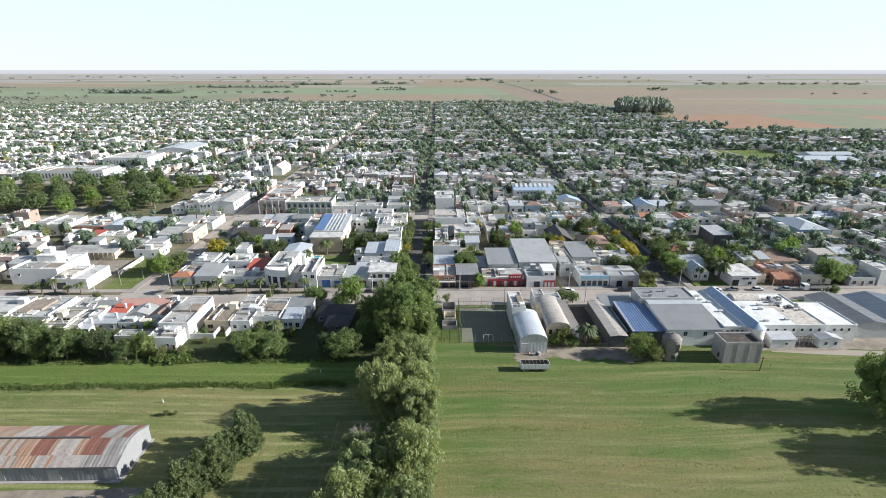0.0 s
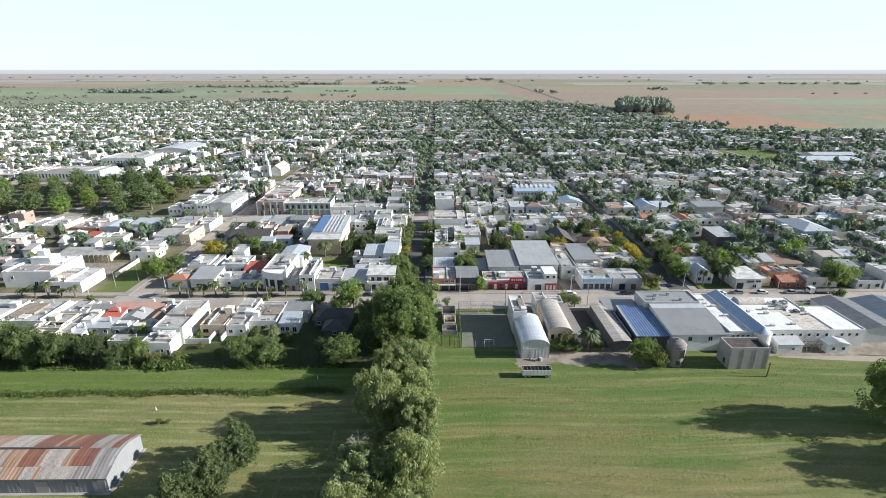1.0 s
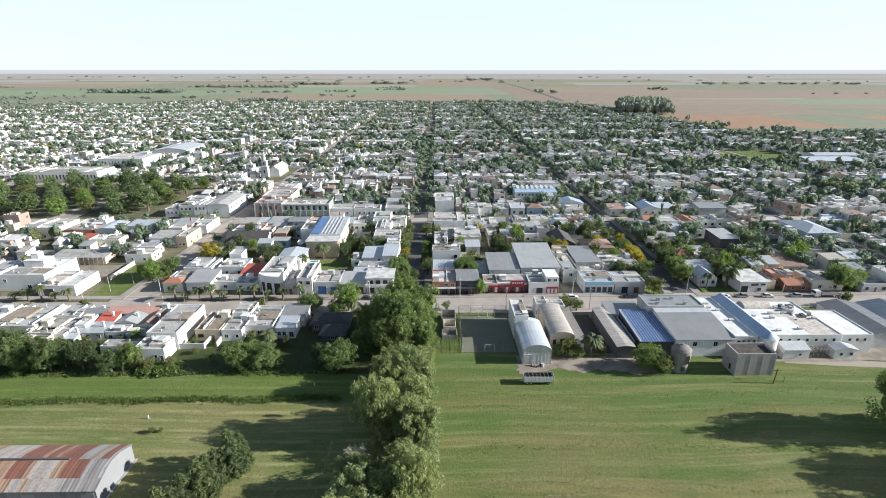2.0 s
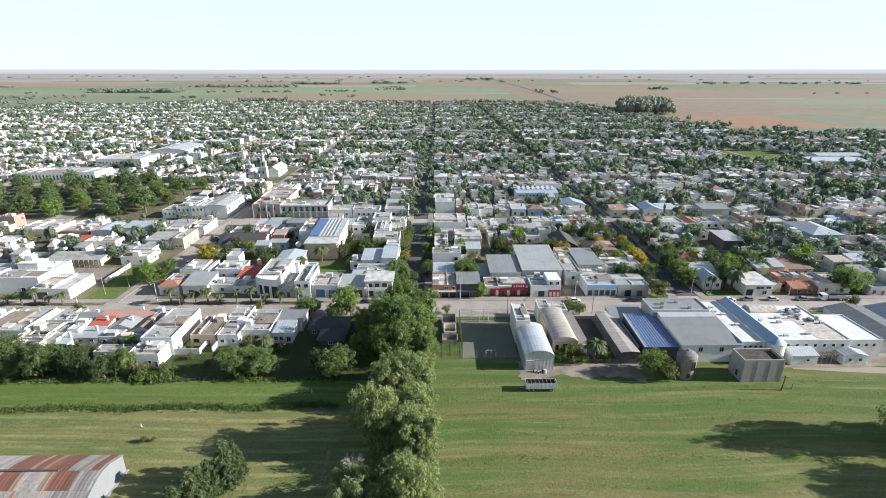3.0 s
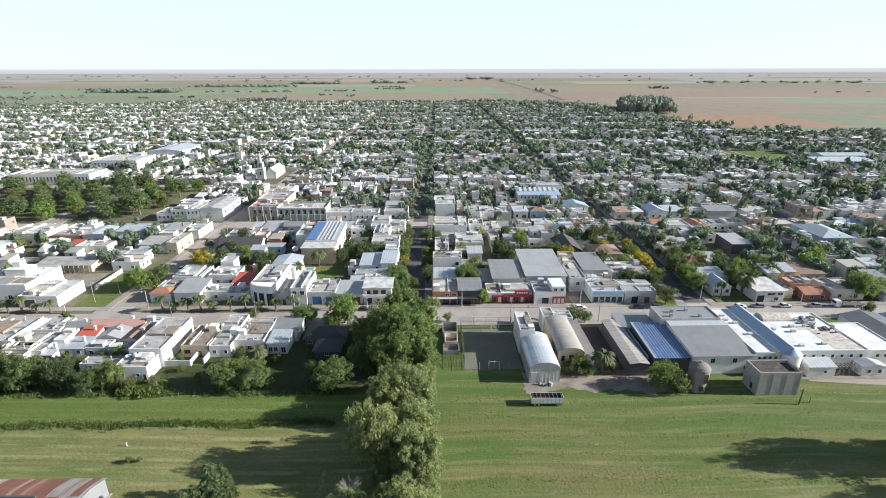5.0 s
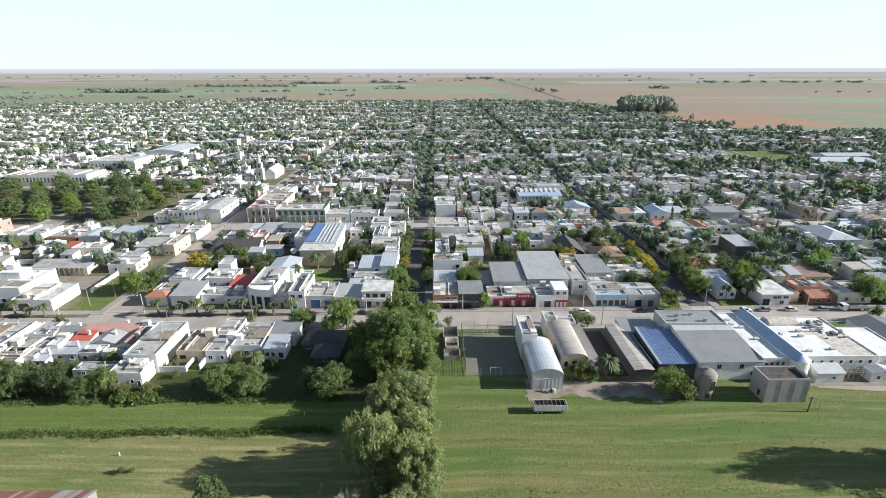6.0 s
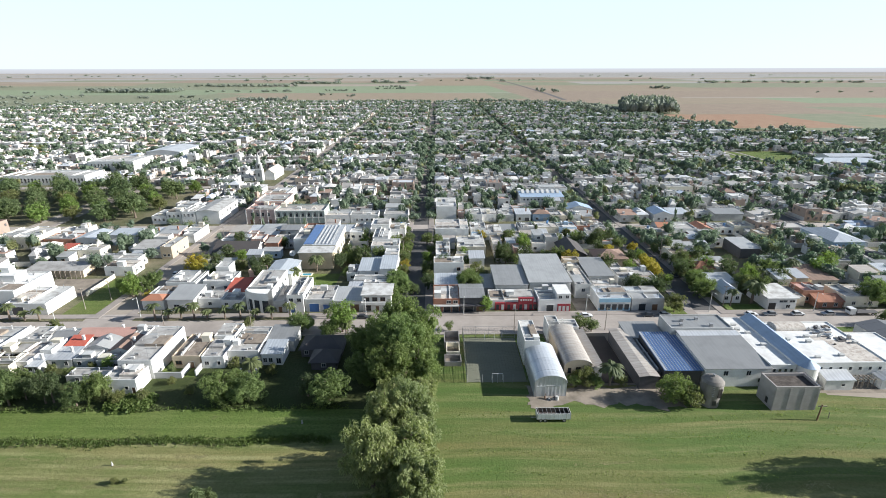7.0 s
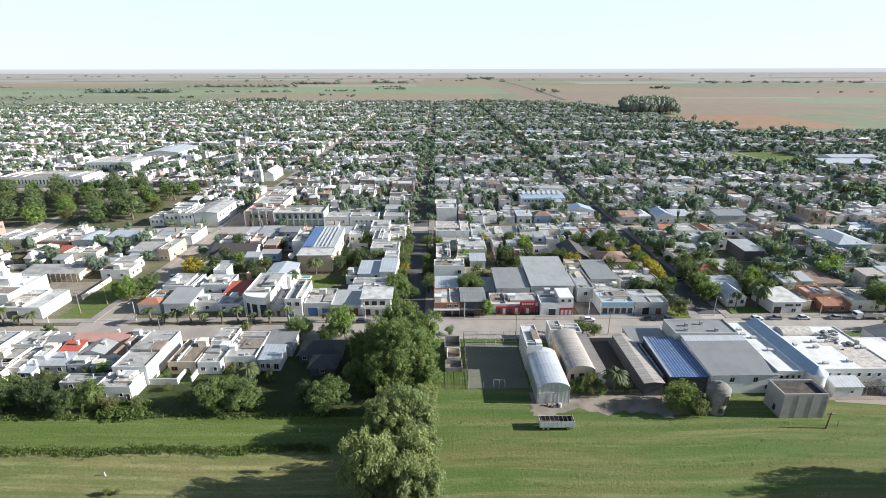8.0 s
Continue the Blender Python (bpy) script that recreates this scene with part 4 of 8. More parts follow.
for y in SY[1:]:
    xs = [x for x in range(-1400, 901, 20) if in_town(x, y)]
    if not xs:
        continue
    strip("road", min(xs), y - 4.0, max(xs), y + 4.0, 0.075, "road_dust" if y > 420 else "road_concrete", "cross street of the town grid", "road")


def track(pts, width, mat, label, z=0.25):
    b = Build()
    for (xa, ya), (xb, yb) in zip(pts, pts[1:]):
        n = 12
        for k in range(n):
            p = []
            for f in (k / n, (k + 1) / n):
                x, y = xa + (xb - xa) * f, ya + (yb - ya) * f
                d = Vector((yb - ya, xa - xb)).normalized() * width / 2
                p.append((x, y, d))
            (x0, y0, d0), (x1, y1, d1) = p
            b.face([fold(x0 - d0.x, y0 - d0.y, z), fold(x0 + d0.x, y0 + d0.y, z), fold(x1 + d1.x, y1 + d1.y, z), fold(x1 - d1.x, y1 - d1.y, z)])
    return solid("road", b, mat, label, "road", "structure")


track([(375, 1500), (408, 1910), (470, 2985), (580, 5400)], 14, "asphalt", "country road running diagonally across the plain")
track([(114, 136.5), (128, 134.8), (150, 133.0), (220, 131)], 3.2, "road_dust", "pale dirt track beside the factory yard", 0.03)
patch("yard", -150, 60, -50, 83.6, 0.05, "dirt_yard", "bare earth yard before the old barn", "yard", 1.0)

# ---- town: repeated houses ----
HERO = []  # footprints kept free for the single buildings


def free(x0, y0, x1, y1, gap=0.0):
    return all(x1 <= a + gap or x0 >= c - gap or y1 <= b_ + gap or y0 >= d - gap for a, b_, c, d in HERO)


WALLS = ["wall_white"] * 9 + ["wall_cream"] * 3 + ["wall_grey"] * 3 + ["wall_tan"] * 2 + ["wall_brick", "wall_pink", "wall_blue"]
FLAT_ROOFS = ["roof_white"] * 5 + ["roof_grey"] * 4 + ["roof_dirty"] * 4 + ["roof_red_paint"]
WALL_WORDS = {"wall_white": "white plastered", "wall_cream": "cream plastered", "wall_grey": "grey rendered", "wall_tan": "tan rendered", "wall_brick": "brown brick",
              "wall_pink": "faded pink", "wall_blue": "pale blue", "wall_dark": "dark"}
ROOF_WORDS = {"roof_white": "a white flat roof", "roof_grey": "a grey flat roof", "roof_dirty": "a stained flat roof", "roof_red_paint": "a red-painted flat roof", "zinc": "a low corrugated metal roof",
              "zinc_y": "a low corrugated metal roof", "zinc_dark": "a dark sheet metal roof", "zinc_pale": "a pale sheet metal roof", "roof_tile": "a red tiled roof", "roof_tile_brown": "a brown tiled roof",
              "roof_slate": "a black gabled roof", "zinc_skyblue": "a pale blue sheet roof", "zinc_brown": "a weathered brown sheet roof"}
lots = []  # every lot of the town: x0, y0, x1, y1 of the lot and the side of its street


def plan_blocks():
    rnd = random.Random(11)
    for i in range(len(SX) - 1):
        for j in range(len(SY) - 1):
            x0, x1 = SX[i] + 7.4, SX[i + 1] - 7.4
            y0, y1 = SY[j] + 7.4, SY[j + 1] - 7.4
            cx, cy = (x0 + x1) / 2, (y0 + y1) / 2
            if not in_town(cx, cy) or abs(cx - CX) > (cy - CY) * 0.98 + 60:
                continue
            if -320 < cx < -205 and 290 < cy < 385:
                continue
            half = (y1 - y0) / 2
            for side in ("s", "n"):
                x = x0
                while x < x1 - 5:
                    w = min(rnd.uniform(6.5, 11.5), x1 - x)
                    if x1 - (x + w) < 5:
                        w = x1 - x
                    d = 29.5 if x < x0 + 22 or x + w > x1 - 22 else half - 0.2
                    lots.append((x, y0, x + w, y0 + d, "s", cy) if side == "s" else (x, y1 - d, x + w, y1, "n", cy))
                    x += w
            for side in ("w", "e"):
                y = y0 + 30
                while y < y1 - 36:
                    w = min(rnd.uniform(7, 11.0), y1 - 30 - y)
                    d = 21.5
                    lots.append((x0, y, x0 + d, y + w, "w", cy) if side == "w" else (x1 - d, y, x1, y + w, "e", cy))
                    y += w


def lot_bodies(rnd, lot):
    """Footprints of the bodies on a lot: the house at the street and what stands behind it."""
    x0, y0, x1, y1, side, _ = lot
    out = []
    along_y = side in "sn"
    depth = (y1 - y0) if along_y else (x1 - x0)
    set_back = rnd.choice([0, 0, 0, 0, 2.5, 4.0])

    def put(a, b_, u0, u1):
        if side == "s":
            return (x0 + u0, y0 + a, x1 - u1, y0 + b_)
        if side == "n":
            return (x0 + u0, y1 - b_, x1 - u1, y1 - a)
        if side == "w":
            return (x0 + a, y0 + u0, x0 + b_, y1 - u1)
        return (x1 - b_, y0 + u0, x1 - a, y1 - u1)

    two = rnd.random() < (0.14 if lot[5] < 420 else 0.07)
    w = (x1 - x0) if along_y else (y1 - y0)
    d1 = min(depth, rnd.uniform(7, 13))
    h1 = rnd.uniform(6.2, 7.2) if two else rnd.uniform(3.2, 4.6)
    out.append((put(set_back, set_back + d1, 0.05, rnd.choice([0.05, 0.05, 1.2])), h1, True))
    at = set_back + d1
    while at + 3.5 < depth and len(out) < 6 and rnd.random() < 0.93:
        d2 = min(depth - at, rnd.uniform(3.5, 8))
        cut = w * rnd.uniform(0.25, 0.6)
        u = (0.05, cut) if rnd.random() < 0.5 else (cut, 0.05)
        out.append((put(at, at + d2, *u), rnd.uniform(2.5, 3.9) if rnd.random() < 0.85 else rnd.uniform(5.5, 6.6), False))
        at += d2 + rnd.choice([0.0, 0.0, 0.0, 2.0, 4.0])
    return out


def near_house(rnd, rect, h, main, side, y):
    x0, y0, x1, y1 = rect
    w, d = x1 - x0, y1 - y0
    wall = rnd.choice(WALLS)
    q = rnd.random()
    kind, roof, ridge, rise = "flat", rnd.choice(FLAT_ROOFS), "y", 0.5
    if not main and q < 0.5 or main and q < 0.2:
        kind, roof, ridge, rise = "shed", rnd.choice(["zinc", "zinc_pale", "zinc_dark", "zinc", "zinc_brown"]), "y", rnd.uniform(0.3, 0.9)
    elif main and q < 0.29:
        kind, roof, ridge, rise = "gable", rnd.choice(["roof_tile", "roof_tile_brown", "zinc", "zinc_dark", "roof_tile"]), rnd.choice("xy"), rnd.uniform(1.3, 2.0)
    elif main and q < 0.35:
        kind, roof, rise = "hip", rnd.choice(["roof_tile", "roof_tile_brown", "roof_slate", "roof_tile_brown"]), rnd.uniform(1.3, 2.0)
    wins, doors = [], []
    faces = [side] if main else ["s"]
    if main and side != "s":
        faces.append("s")
    for s in faces:
        ln = (w if s in "sn" else d) / 2
        n = max(1, int(ln * 2 / 3.2))
        for storey in range(2 if h > 6 else 1):
            for k in range(n):
                u = -ln + (k + 0.5) * 2 * ln / n
                if storey == 0 and k == n // 2 and s == side and main:
                    doors.append((s, u, 1.0 if rnd.random() < 0.6 else 2.4, 2.2, rnd.choice(["frame_brown", "wall_dark", "frame_white", "wall_grey"])))
                elif rnd.random() < (0.6 if y < 300 else 0.5):
                    wins.append((s, u, 1.65 + 3.0 * storey, rnd.choice([1.2, 1.4, 1.6]), 1.3))
    word = "low" if h < 5 else "two-storey"
    ob = house(x0, y0, x1, y1, h, wall, roof, kind, rise, rnd.choice([0.3, 0.5, 0.8]), wins if y < 420 else wins[:2], doors, rnd.choice(["frame_white", "frame_brown"]),
               "%s %s house with %s" % (word, WALL_WORDS[wall], ROOF_WORDS[roof]), "house", "house", "town houses", ridge, 0.3)
    if kind == "flat" and main:
        if rnd.random() < 0.5:
            water_tank(ob, rnd.uniform(-w / 4, w / 4), rnd.uniform(-d / 4, d / 4), h, rnd.choice(["tank_grey", "tank_blue", "frame_white"]))
        clutter(ob, w / 2, d / 2, h, rnd, rnd.choice([3, 4, 5, 6, 8]))
        if w > 4 and d > 4:
            roof_levels(ob, w / 2, d / 2, h, rnd, rnd.choice([1, 2, 3]))
        if rnd.random() < 0.3:
            roof_box(ob, rnd.uniform(-w / 3.5, w / 3.5), rnd.uniform(-d / 3.5, d / 3.5), h, rnd.uniform(1.4, 3), rnd.uniform(1.4, 3), rnd.uniform(1.0, 2.3), wall)
    elif main and rnd.random() < 0.5:
        roof_box(ob, w / 4, 0, h, 0.6, 0.6, 1.6 + rise * 0.5, "wall_brick", "chimney")
    return ob


far_walls, far_glass, yard_walls = Build(), Build(), Build()
far_cards = []
tree_spots = []


def fill_town():
    rnd = random.Random(23)
    n_near = 0
    for lot in sorted(lots, key=lambda q: math.hypot((q[0] + q[2]) / 2 - 10, (q[1] + q[3]) / 2 - 90)):
        x0, y0, x1, y1, side, cy = lot
        my = (y0 + y1) / 2
        for rect, h, main in lot_bodies(rnd, lot):
            a, b_, c, d = rect
            if c - a < 2.5 or d - b_ < 2.5 or not free(a, b_, c, d, 0.3):
                continue
            if n_near < 225:
                n_near += 1
                near_house(rnd, rect, h, main, side, my)
            else:
                wt = rnd.random()
                if wt < 0.62:
                    far_walls.ring(a, b_, c, d, 0, h - 0.05, h + rnd.choice([0.3, 0.5, 0.7]), 0.25, 0)
                    far_walls.box(a + 0.25, b_ + 0.25, h - 0.3, c - 0.25, d - 0.25, h, 1)
                elif wt < 0.82:
                    far_walls.box(a, b_, 0, c, d, h - 0.3, 0)
                    r = Build()
                    slope_roof(r, a - 0.3, b_ - 0.3, c + 0.3, d + 0.3, h - 0.28, h + rnd.uniform(0.2, 0.8), rnd.choice("xy"))
                    n = len(far_walls.v)
                    far_walls.v += r.v
                    far_walls.f += [tuple(n + k for k in f) for f in r.f]
                    far_walls.m += [1] * len(r.f)
                else:
                    far_walls.box(a, b_, 0, c, d, h, 0)
                    n = len(far_walls.v)
                    rs, mx, my2 = rnd.uniform(1.2, 2.2), (a + c) / 2, (b_ + d) / 2
                    e = min(c - a, d - b_) / 2
                    far_walls.v += [(a - 0.3, b_ - 0.3, h), (c + 0.3, b_ - 0.3, h), (c + 0.3, d + 0.3, h), (a - 0.3, d + 0.3, h)]
                    if c - a < d - b_:
                        far_walls.v += [(mx, b_ + e, h + rs), (mx, d - e, h + rs)]
                        fs = [(0, 1, 4), (1, 2, 5, 4), (2, 3, 5), (3, 0, 4, 5)]
                    else:
                        far_walls.v += [(a + e, my2, h + rs), (c - e, my2, h + rs)]
                        fs = [(0, 1, 5, 4), (1, 2, 5), (2, 3, 4, 5), (3, 0, 4)]
                    far_walls.f += [tuple(n + k for k in f) for f in fs]
                    far_walls.m += [1] * len(fs)
                for _ in range(0 if my > 560 and rnd.random() < 0.6 else rnd.choice([1, 1, 2, 3, 4]) if main else rnd.choice([0, 1, 1, 2])):
                    tx, ty, s = rnd.uniform(a + 1, c - 1), rnd.uniform(b_ + 1, d - 1), rnd.uniform(0.3, 1.3)
                    far_walls.box(tx - s, ty - s, h - 0.2, tx + s, ty + s, h + rnd.uniform(0.9, 2.2), 0)
                if my < 900:
                    n = max(1, int((c - a) / 3.2))
                    for st in range(2 if h > 6 else 1):
                        for k in range(n):
                            if rnd.random() < 0.7:
                                u = a + (k + 0.5) * (c - a) / n
                                zz = 1.0 + 3.0 * st
                                hh = rnd.choice([1.3, 1.3, 2.1])
                                zz = 0.1 if hh > 2 and st == 0 else zz
                                far_glass.box(u - 0.65, b_ - 0.06, zz, u + 0.65, b_ + 0.02, zz + hh)
                    if my < 620:
                        n = max(1, int((d - b_) / 3.6))
                        for k in range(n):
                            if rnd.random() < 0.6:
                                u = b_ + (k + 0.5) * (d - b_) / n
                                if a < 0:
                                    far_glass.box(c - 0.02, u - 0.6, h - 2.4, c + 0.06, u + 0.6, h - 1.1)
                                else:
                                    far_glass.box(a - 0.06, u - 0.6, h - 2.4, a + 0.02, u + 0.6, h - 1.1)
        if free(x0, y0, x1, y1):
            hw = rnd.uniform(1.7, 2.6)
            if side in "sn":
                yard_walls.box(x0 - 0.1, y0, 0, x0 + 0.1, y1, hw, 0, False)
                ye = y1 if side == "s" else y0
                yard_walls.box(x0 + 0.1, ye - 0.1, 0, x1, ye + 0.1, hw, 0, False)
            else:
                yard_walls.box(x0, y0 - 0.1, 0, x1, y0 + 0.1, hw, 0, False)
        # trees behind the houses and along the pavements
        green = 0.92 if x0 > 80 else 0.85 if x0 > 10 else 0.72 if my < 420 else 0.9
        if -130 < x0 < -50 and my < 290:
            green = 0.36
        for k in range(4 if x0 > 60 or my > 420 else 3):
            if rnd.random() < green:
                tx, ty = rnd.uniform(x0 + 1, x1 - 1), rnd.uniform(y0 + 2, y1 - 2)
                if side == "s":
                    ty = y0 + (y1 - y0) * rnd.uniform(0.4, 1.0)
                elif side == "n":
                    ty = y0 + (y1 - y0) * rnd.uniform(0.0, 0.6)
                tree_spots.append((tx, ty, rnd.random(), False))
    # street trees
    for x in SX:
        for s in (-1, 1):
            y = 186.0
            while y < 1400:
                y += rnd.uniform(6, 11)
                keep = (0.5 if y < 290 else 0.95 if y < 640 else 0.25) if abs(x) < 5 else 0.9 if x > 0 else 0.3 if y < 300 else 0.4
                if in_town(x, y) and rnd.random() < keep and min(abs(y - q) for q in SY) > 7 and abs(x - CX) < (y - CY) + 40:
                    tree_spots.append((x + s * (rnd.uniform(3.4, 5.4) if abs(x) < 5 and y > 290 else rnd.uniform(4.6, 6.2)), y, rnd.random(), True))
    for y in SY[1:]:
        for s in (-1, 1):
            x = -1400.0
            while x < 900:
                x += rnd.uniform(7, 13)
                if in_town(x, y) and rnd.random() < (0.6 if x > 0 else 0.35) and min(abs(x - q) for q in SX) > 7 and abs(x - CX) < (y - CY) + 40:
                    tree_spots.append((x, y + s * rnd.uniform(4.6, 6.0), rnd.random(), True))


def plant_town():
    rnd = random.Random(31)
    rng = np.random.default_rng(8)
    kinds = ["town", "town", "dark", "olive", "town", "dark"]
    n_near = 0
    for tx, ty, q, street in sorted(tree_spots, key=lambda s: math.hypot(s[0] - 10, s[1] - 90)):
        if not free(tx - 1.2, ty - 1.2, tx + 1.2, ty + 1.2):
            continue
        if ty < 186:
            continue
        if n_near < 110:
            n_near += 1
            kd = rnd.choice(kinds)
            if q < 0.03:
                kd = "yellow"
            elif q < 0.09:
                kd = "lime"
            kd += str(rnd.randrange(2 if kd in ("yellow", "lime") else 3))
            s = rnd.uniform(0.7, 1.15) * (0.8 if street else 1.0)
            tree(kd, tx, ty, s, rnd.uniform(0, 360), rnd.uniform(0.85, 1.15), "town trees")
        else:
            R, hh = rnd.uniform(2.0, 4.6), rnd.uniform(4.5, 10.0)
            if math.hypot(tx - CX, ty - CY) > 420:
                if q > (0.84 if tx > 60 else 0.78 if tx > 0 else 0.76 if ty > 620 else 0.6):
                    continue
                R, hh = R * 1.38, hh * 1.1
            if abs(tx - 2.0) < 8:
                R, hh = R * 0.95, hh * 0.95
            elif street:
                R, hh = R * 0.8, hh * 0.8
            if rnd.random() < 0.05:
                R, hh = 1.0, 9.0
            dd = math.hypot(tx - CX, ty - CY)
            cnt, per, sz, lb = (28, 12, 0.125, 3) if dd < 330 else (12, 5, 0.21, 2) if dd < 520 else (8, 3, 0.26, 2) if dd < 800 else (5, 3, 0.28, 1)
            cl, lob = crown_clumps(rng, R, 1.0, hh, cnt, R * 0.34, lb)
            cl = [(x + tx, y + ty, zz, rr) for x, y, zz, rr in cl]
            far_cards.append(leaf_cloud(rng, cl, per, R * sz))
            far_cards.append(crown_core(rng, lob, R, 1.0, hh, 0.86) + np.array([tx, ty, 0.0]))


# ---- single buildings ----
def hero(x0, y0, x1, y1, h, **kw):
    HERO.append((x0, y0, x1, y1))
    ob = house(x0, y0, x1, y1, h, **kw)
    if kw.get("kind", "flat") == "flat":
        rnd = random.Random(round(x0 * 13 + y0 * 7))
        n = int(min(11, 2 + (x1 - x0) * (y1 - y0) / 22)) if y0 < 300 else 5
        if kw.get("category") != "factory hall":
            clutter(ob, (x1 - x0) / 2, (y1 - y0) / 2, h, rnd, n)
            if x1 - x0 > 4 and y1 - y0 > 4:
                roof_levels(ob, (x1 - x0) / 2, (y1 - y0) / 2, h, rnd, 3 if (x1 - x0) * (y1 - y0) > 120 else 2)
    return ob


def row_of(side, n, ln, z, w, h, margin=1.0):
    return [(side, -ln / 2 + margin + (k + 0.5) * (ln - 2 * margin) / n, z, w, h) for k in range(n)]


# railway side, right: works and sheds
wb = hero(35.8, 150.5, 40.2, 163.0, 7.6, wall="wall_white", roof="roof_white", parapet=0.4, label="tall narrow white hall with a flat white roof", category="hall", name="hall",
          wins=[("e", 2.0, 5.0, 1.2, 1.0), ("n", 0.0, 5.0, 1.2, 1.2)])
roof_box(wb, 1.2, -5.0, 7.6, 1.6, 1.8, 1.2, "wall_white", "stair_head")
arch = hero(36.0, 135.3, 44.6, 152.0, 4.3, wall="zinc_pale", roof="zinc_silver", kind="barrel", rise=2.3, sheets=6, over=0.25, label="shed with a silver barrel-vaulted sheet metal roof", category="shed", name="shed",
            doors=[("s", 0.6, 3.4, 3.4, "zinc_pale"), ("s", -2.6, 2.2, 3.2, "wall_grey")])
brown = hero(45.6, 142.6, 53.2, 162.5, 4.8, wall="wall_tan", roof="zinc_brown", kind="barrel", rise=1.9, sheets=14, over=0.3, label="old shed with a brown weathered barrel-vaulted roof", category="shed", name="shed",
             wins=[("s", -2.4, 3.2, 1.0, 1.6), ("s", 0.0, 3.2, 1.4, 2.0), ("s", 2.4, 3.2, 1.0, 1.6)], frame_mat="frame_brown")
hero(53.3, 143.4, 56.4, 163.8, 3.8, wall="wall_grey", roof="zinc_brown", kind="shed", ridge="x", rise=0.5, over=0.15, label="narrow lean-to with a weathered sheet roof", category="shed", name="lean_to")
hero(45.4, 163.6, 49.2, 170.0, 5.4, wall="wall_white", roof="roof_grey", label="small white street-front building with a flat roof", category="building", name="building", wins=[("s", 0.0, 3.5, 1.2, 1.2)])
hero(49.4, 164.4, 55.4, 169.6, 4.2, wall="wall_white", roof="roof_white", label="low white annexe with a flat roof", category="building", name="building")
hero(64.8, 138.2, 69.8, 163.8, 4.1, wall="wall_dark", roof="zinc_brown", kind="gable", rise=0.3, ridge="y", over=0.3, sheets=18, label="long narrow shed with a grey-brown sheet roof", category="shed", name="shed")
strip("yard", 56.6, 141.0, 64.6, 166.5, 0.06, "asphalt_brown", "dark asphalt yard between two sheds", "yard", 0.2)
hero(70.2, 141.5, 72.1, 158.0, 3.0, wall="wall_dark", roof="zinc_dark", parapet=0.2, label="low dark store between two sheds", category="store", name="store")
hero(69.2, 158.8, 80.2, 167.5, 4.2, wall="wall_grey", roof="zinc_dark", kind="shed", rise=0.5, label="low building with a dark sheet roof", category="building", name="building")
bc = hero(72.2, 140.0, 82.2, 158.6, 4.9, wall="wall_dark", roof="zinc_blue", kind="shed", rise=0.9, ridge="y", over=0.4, sheets=15, label="open canopy with a blue ribbed sheet metal roof", category="canopy", name="canopy")
for k in range(13):
    b = Build()
    x = -5.2 + k * 0.84
    slope_roof(b, x, -9.6, x + (0.6 if k == 0 else 0.08), 9.6, 4.86, 5.91, "y", 0.08)
    part("rib", b, "zinc_pale", bc, "pale strip on the blue roof")
gr = hero(82.6, 139.0, 100.2, 157.0, 5.9, wall="wall_white", roof="zinc_dark", kind="shed", rise=1.3, ridge="y", over=0.35, label="white factory hall with a large grey sheet metal roof", category="factory hall", name="factory_hall",
          wins=[("s", -3.2, 4.2, 1.3, 1.5), ("s", 3.0, 4.2, 1.3, 1.5), ("s", 6.5, 2.0, 1.3, 1.3)], doors=[("s", 7.4, 1.4, 2.3, "zinc_pale")])
b = Build()
slope_roof(b, -9.0, 6.3, 9.0, 9.15, 7.02, 7.24, "y", 0.06)
part("roof_band", b, "zinc_pale", gr, "paler ribbed sheets along the top of the roof")
hg = hero(81.0, 157.3, 99.6, 166.0, 7.6, wall="wall_grey", roof="zinc_dark", parapet=0.35, label="grey factory block with a dark flat roof", category="factory hall", name="factory_hall")
for x, y in ((-4.0, 0.5), (1.0, 1.4), (-5.5, -2.4), (3.5, -2.8)):
    roof_box(hg, x, y, 7.6, 0.8, 0.8, 0.9, "steel", "roof_vent")
wa = hero(100.4, 139.6, 107.4, 167.0, 6.0, wall="wall_white", roof="roof_bright", parapet=0.35, label="white factory wing with a flat white roof", category="factory hall", name="factory_hall",
          wins=row_of("s", 4, 7.0, 4.6, 0.9, 1.0, 0.4))
for x, y in ((-1.5, 6), (0.5, 4), (1.0, -3), (-1.0, 9)):
    roof_box(wa, x, y, 6.0, 1.3, 0.9, 0.5, "wall_grey", "roof_vent")
bl = hero(107.6, 139.0, 112.6, 166.4, 6.6, wall="wall_white", roof="zinc_bluegrey", kind="gable", rise=1.5, ridge="y", over=0.25, label="white factory wing with a long pale blue gabled roof", category="factory hall", name="factory_hall",
          wins=[("s", -1.2, 5.0, 0.9, 1.0), ("s", 1.2, 5.0, 0.9, 1.0), ("e", -12.4, 5.2, 0.8, 1.0)])
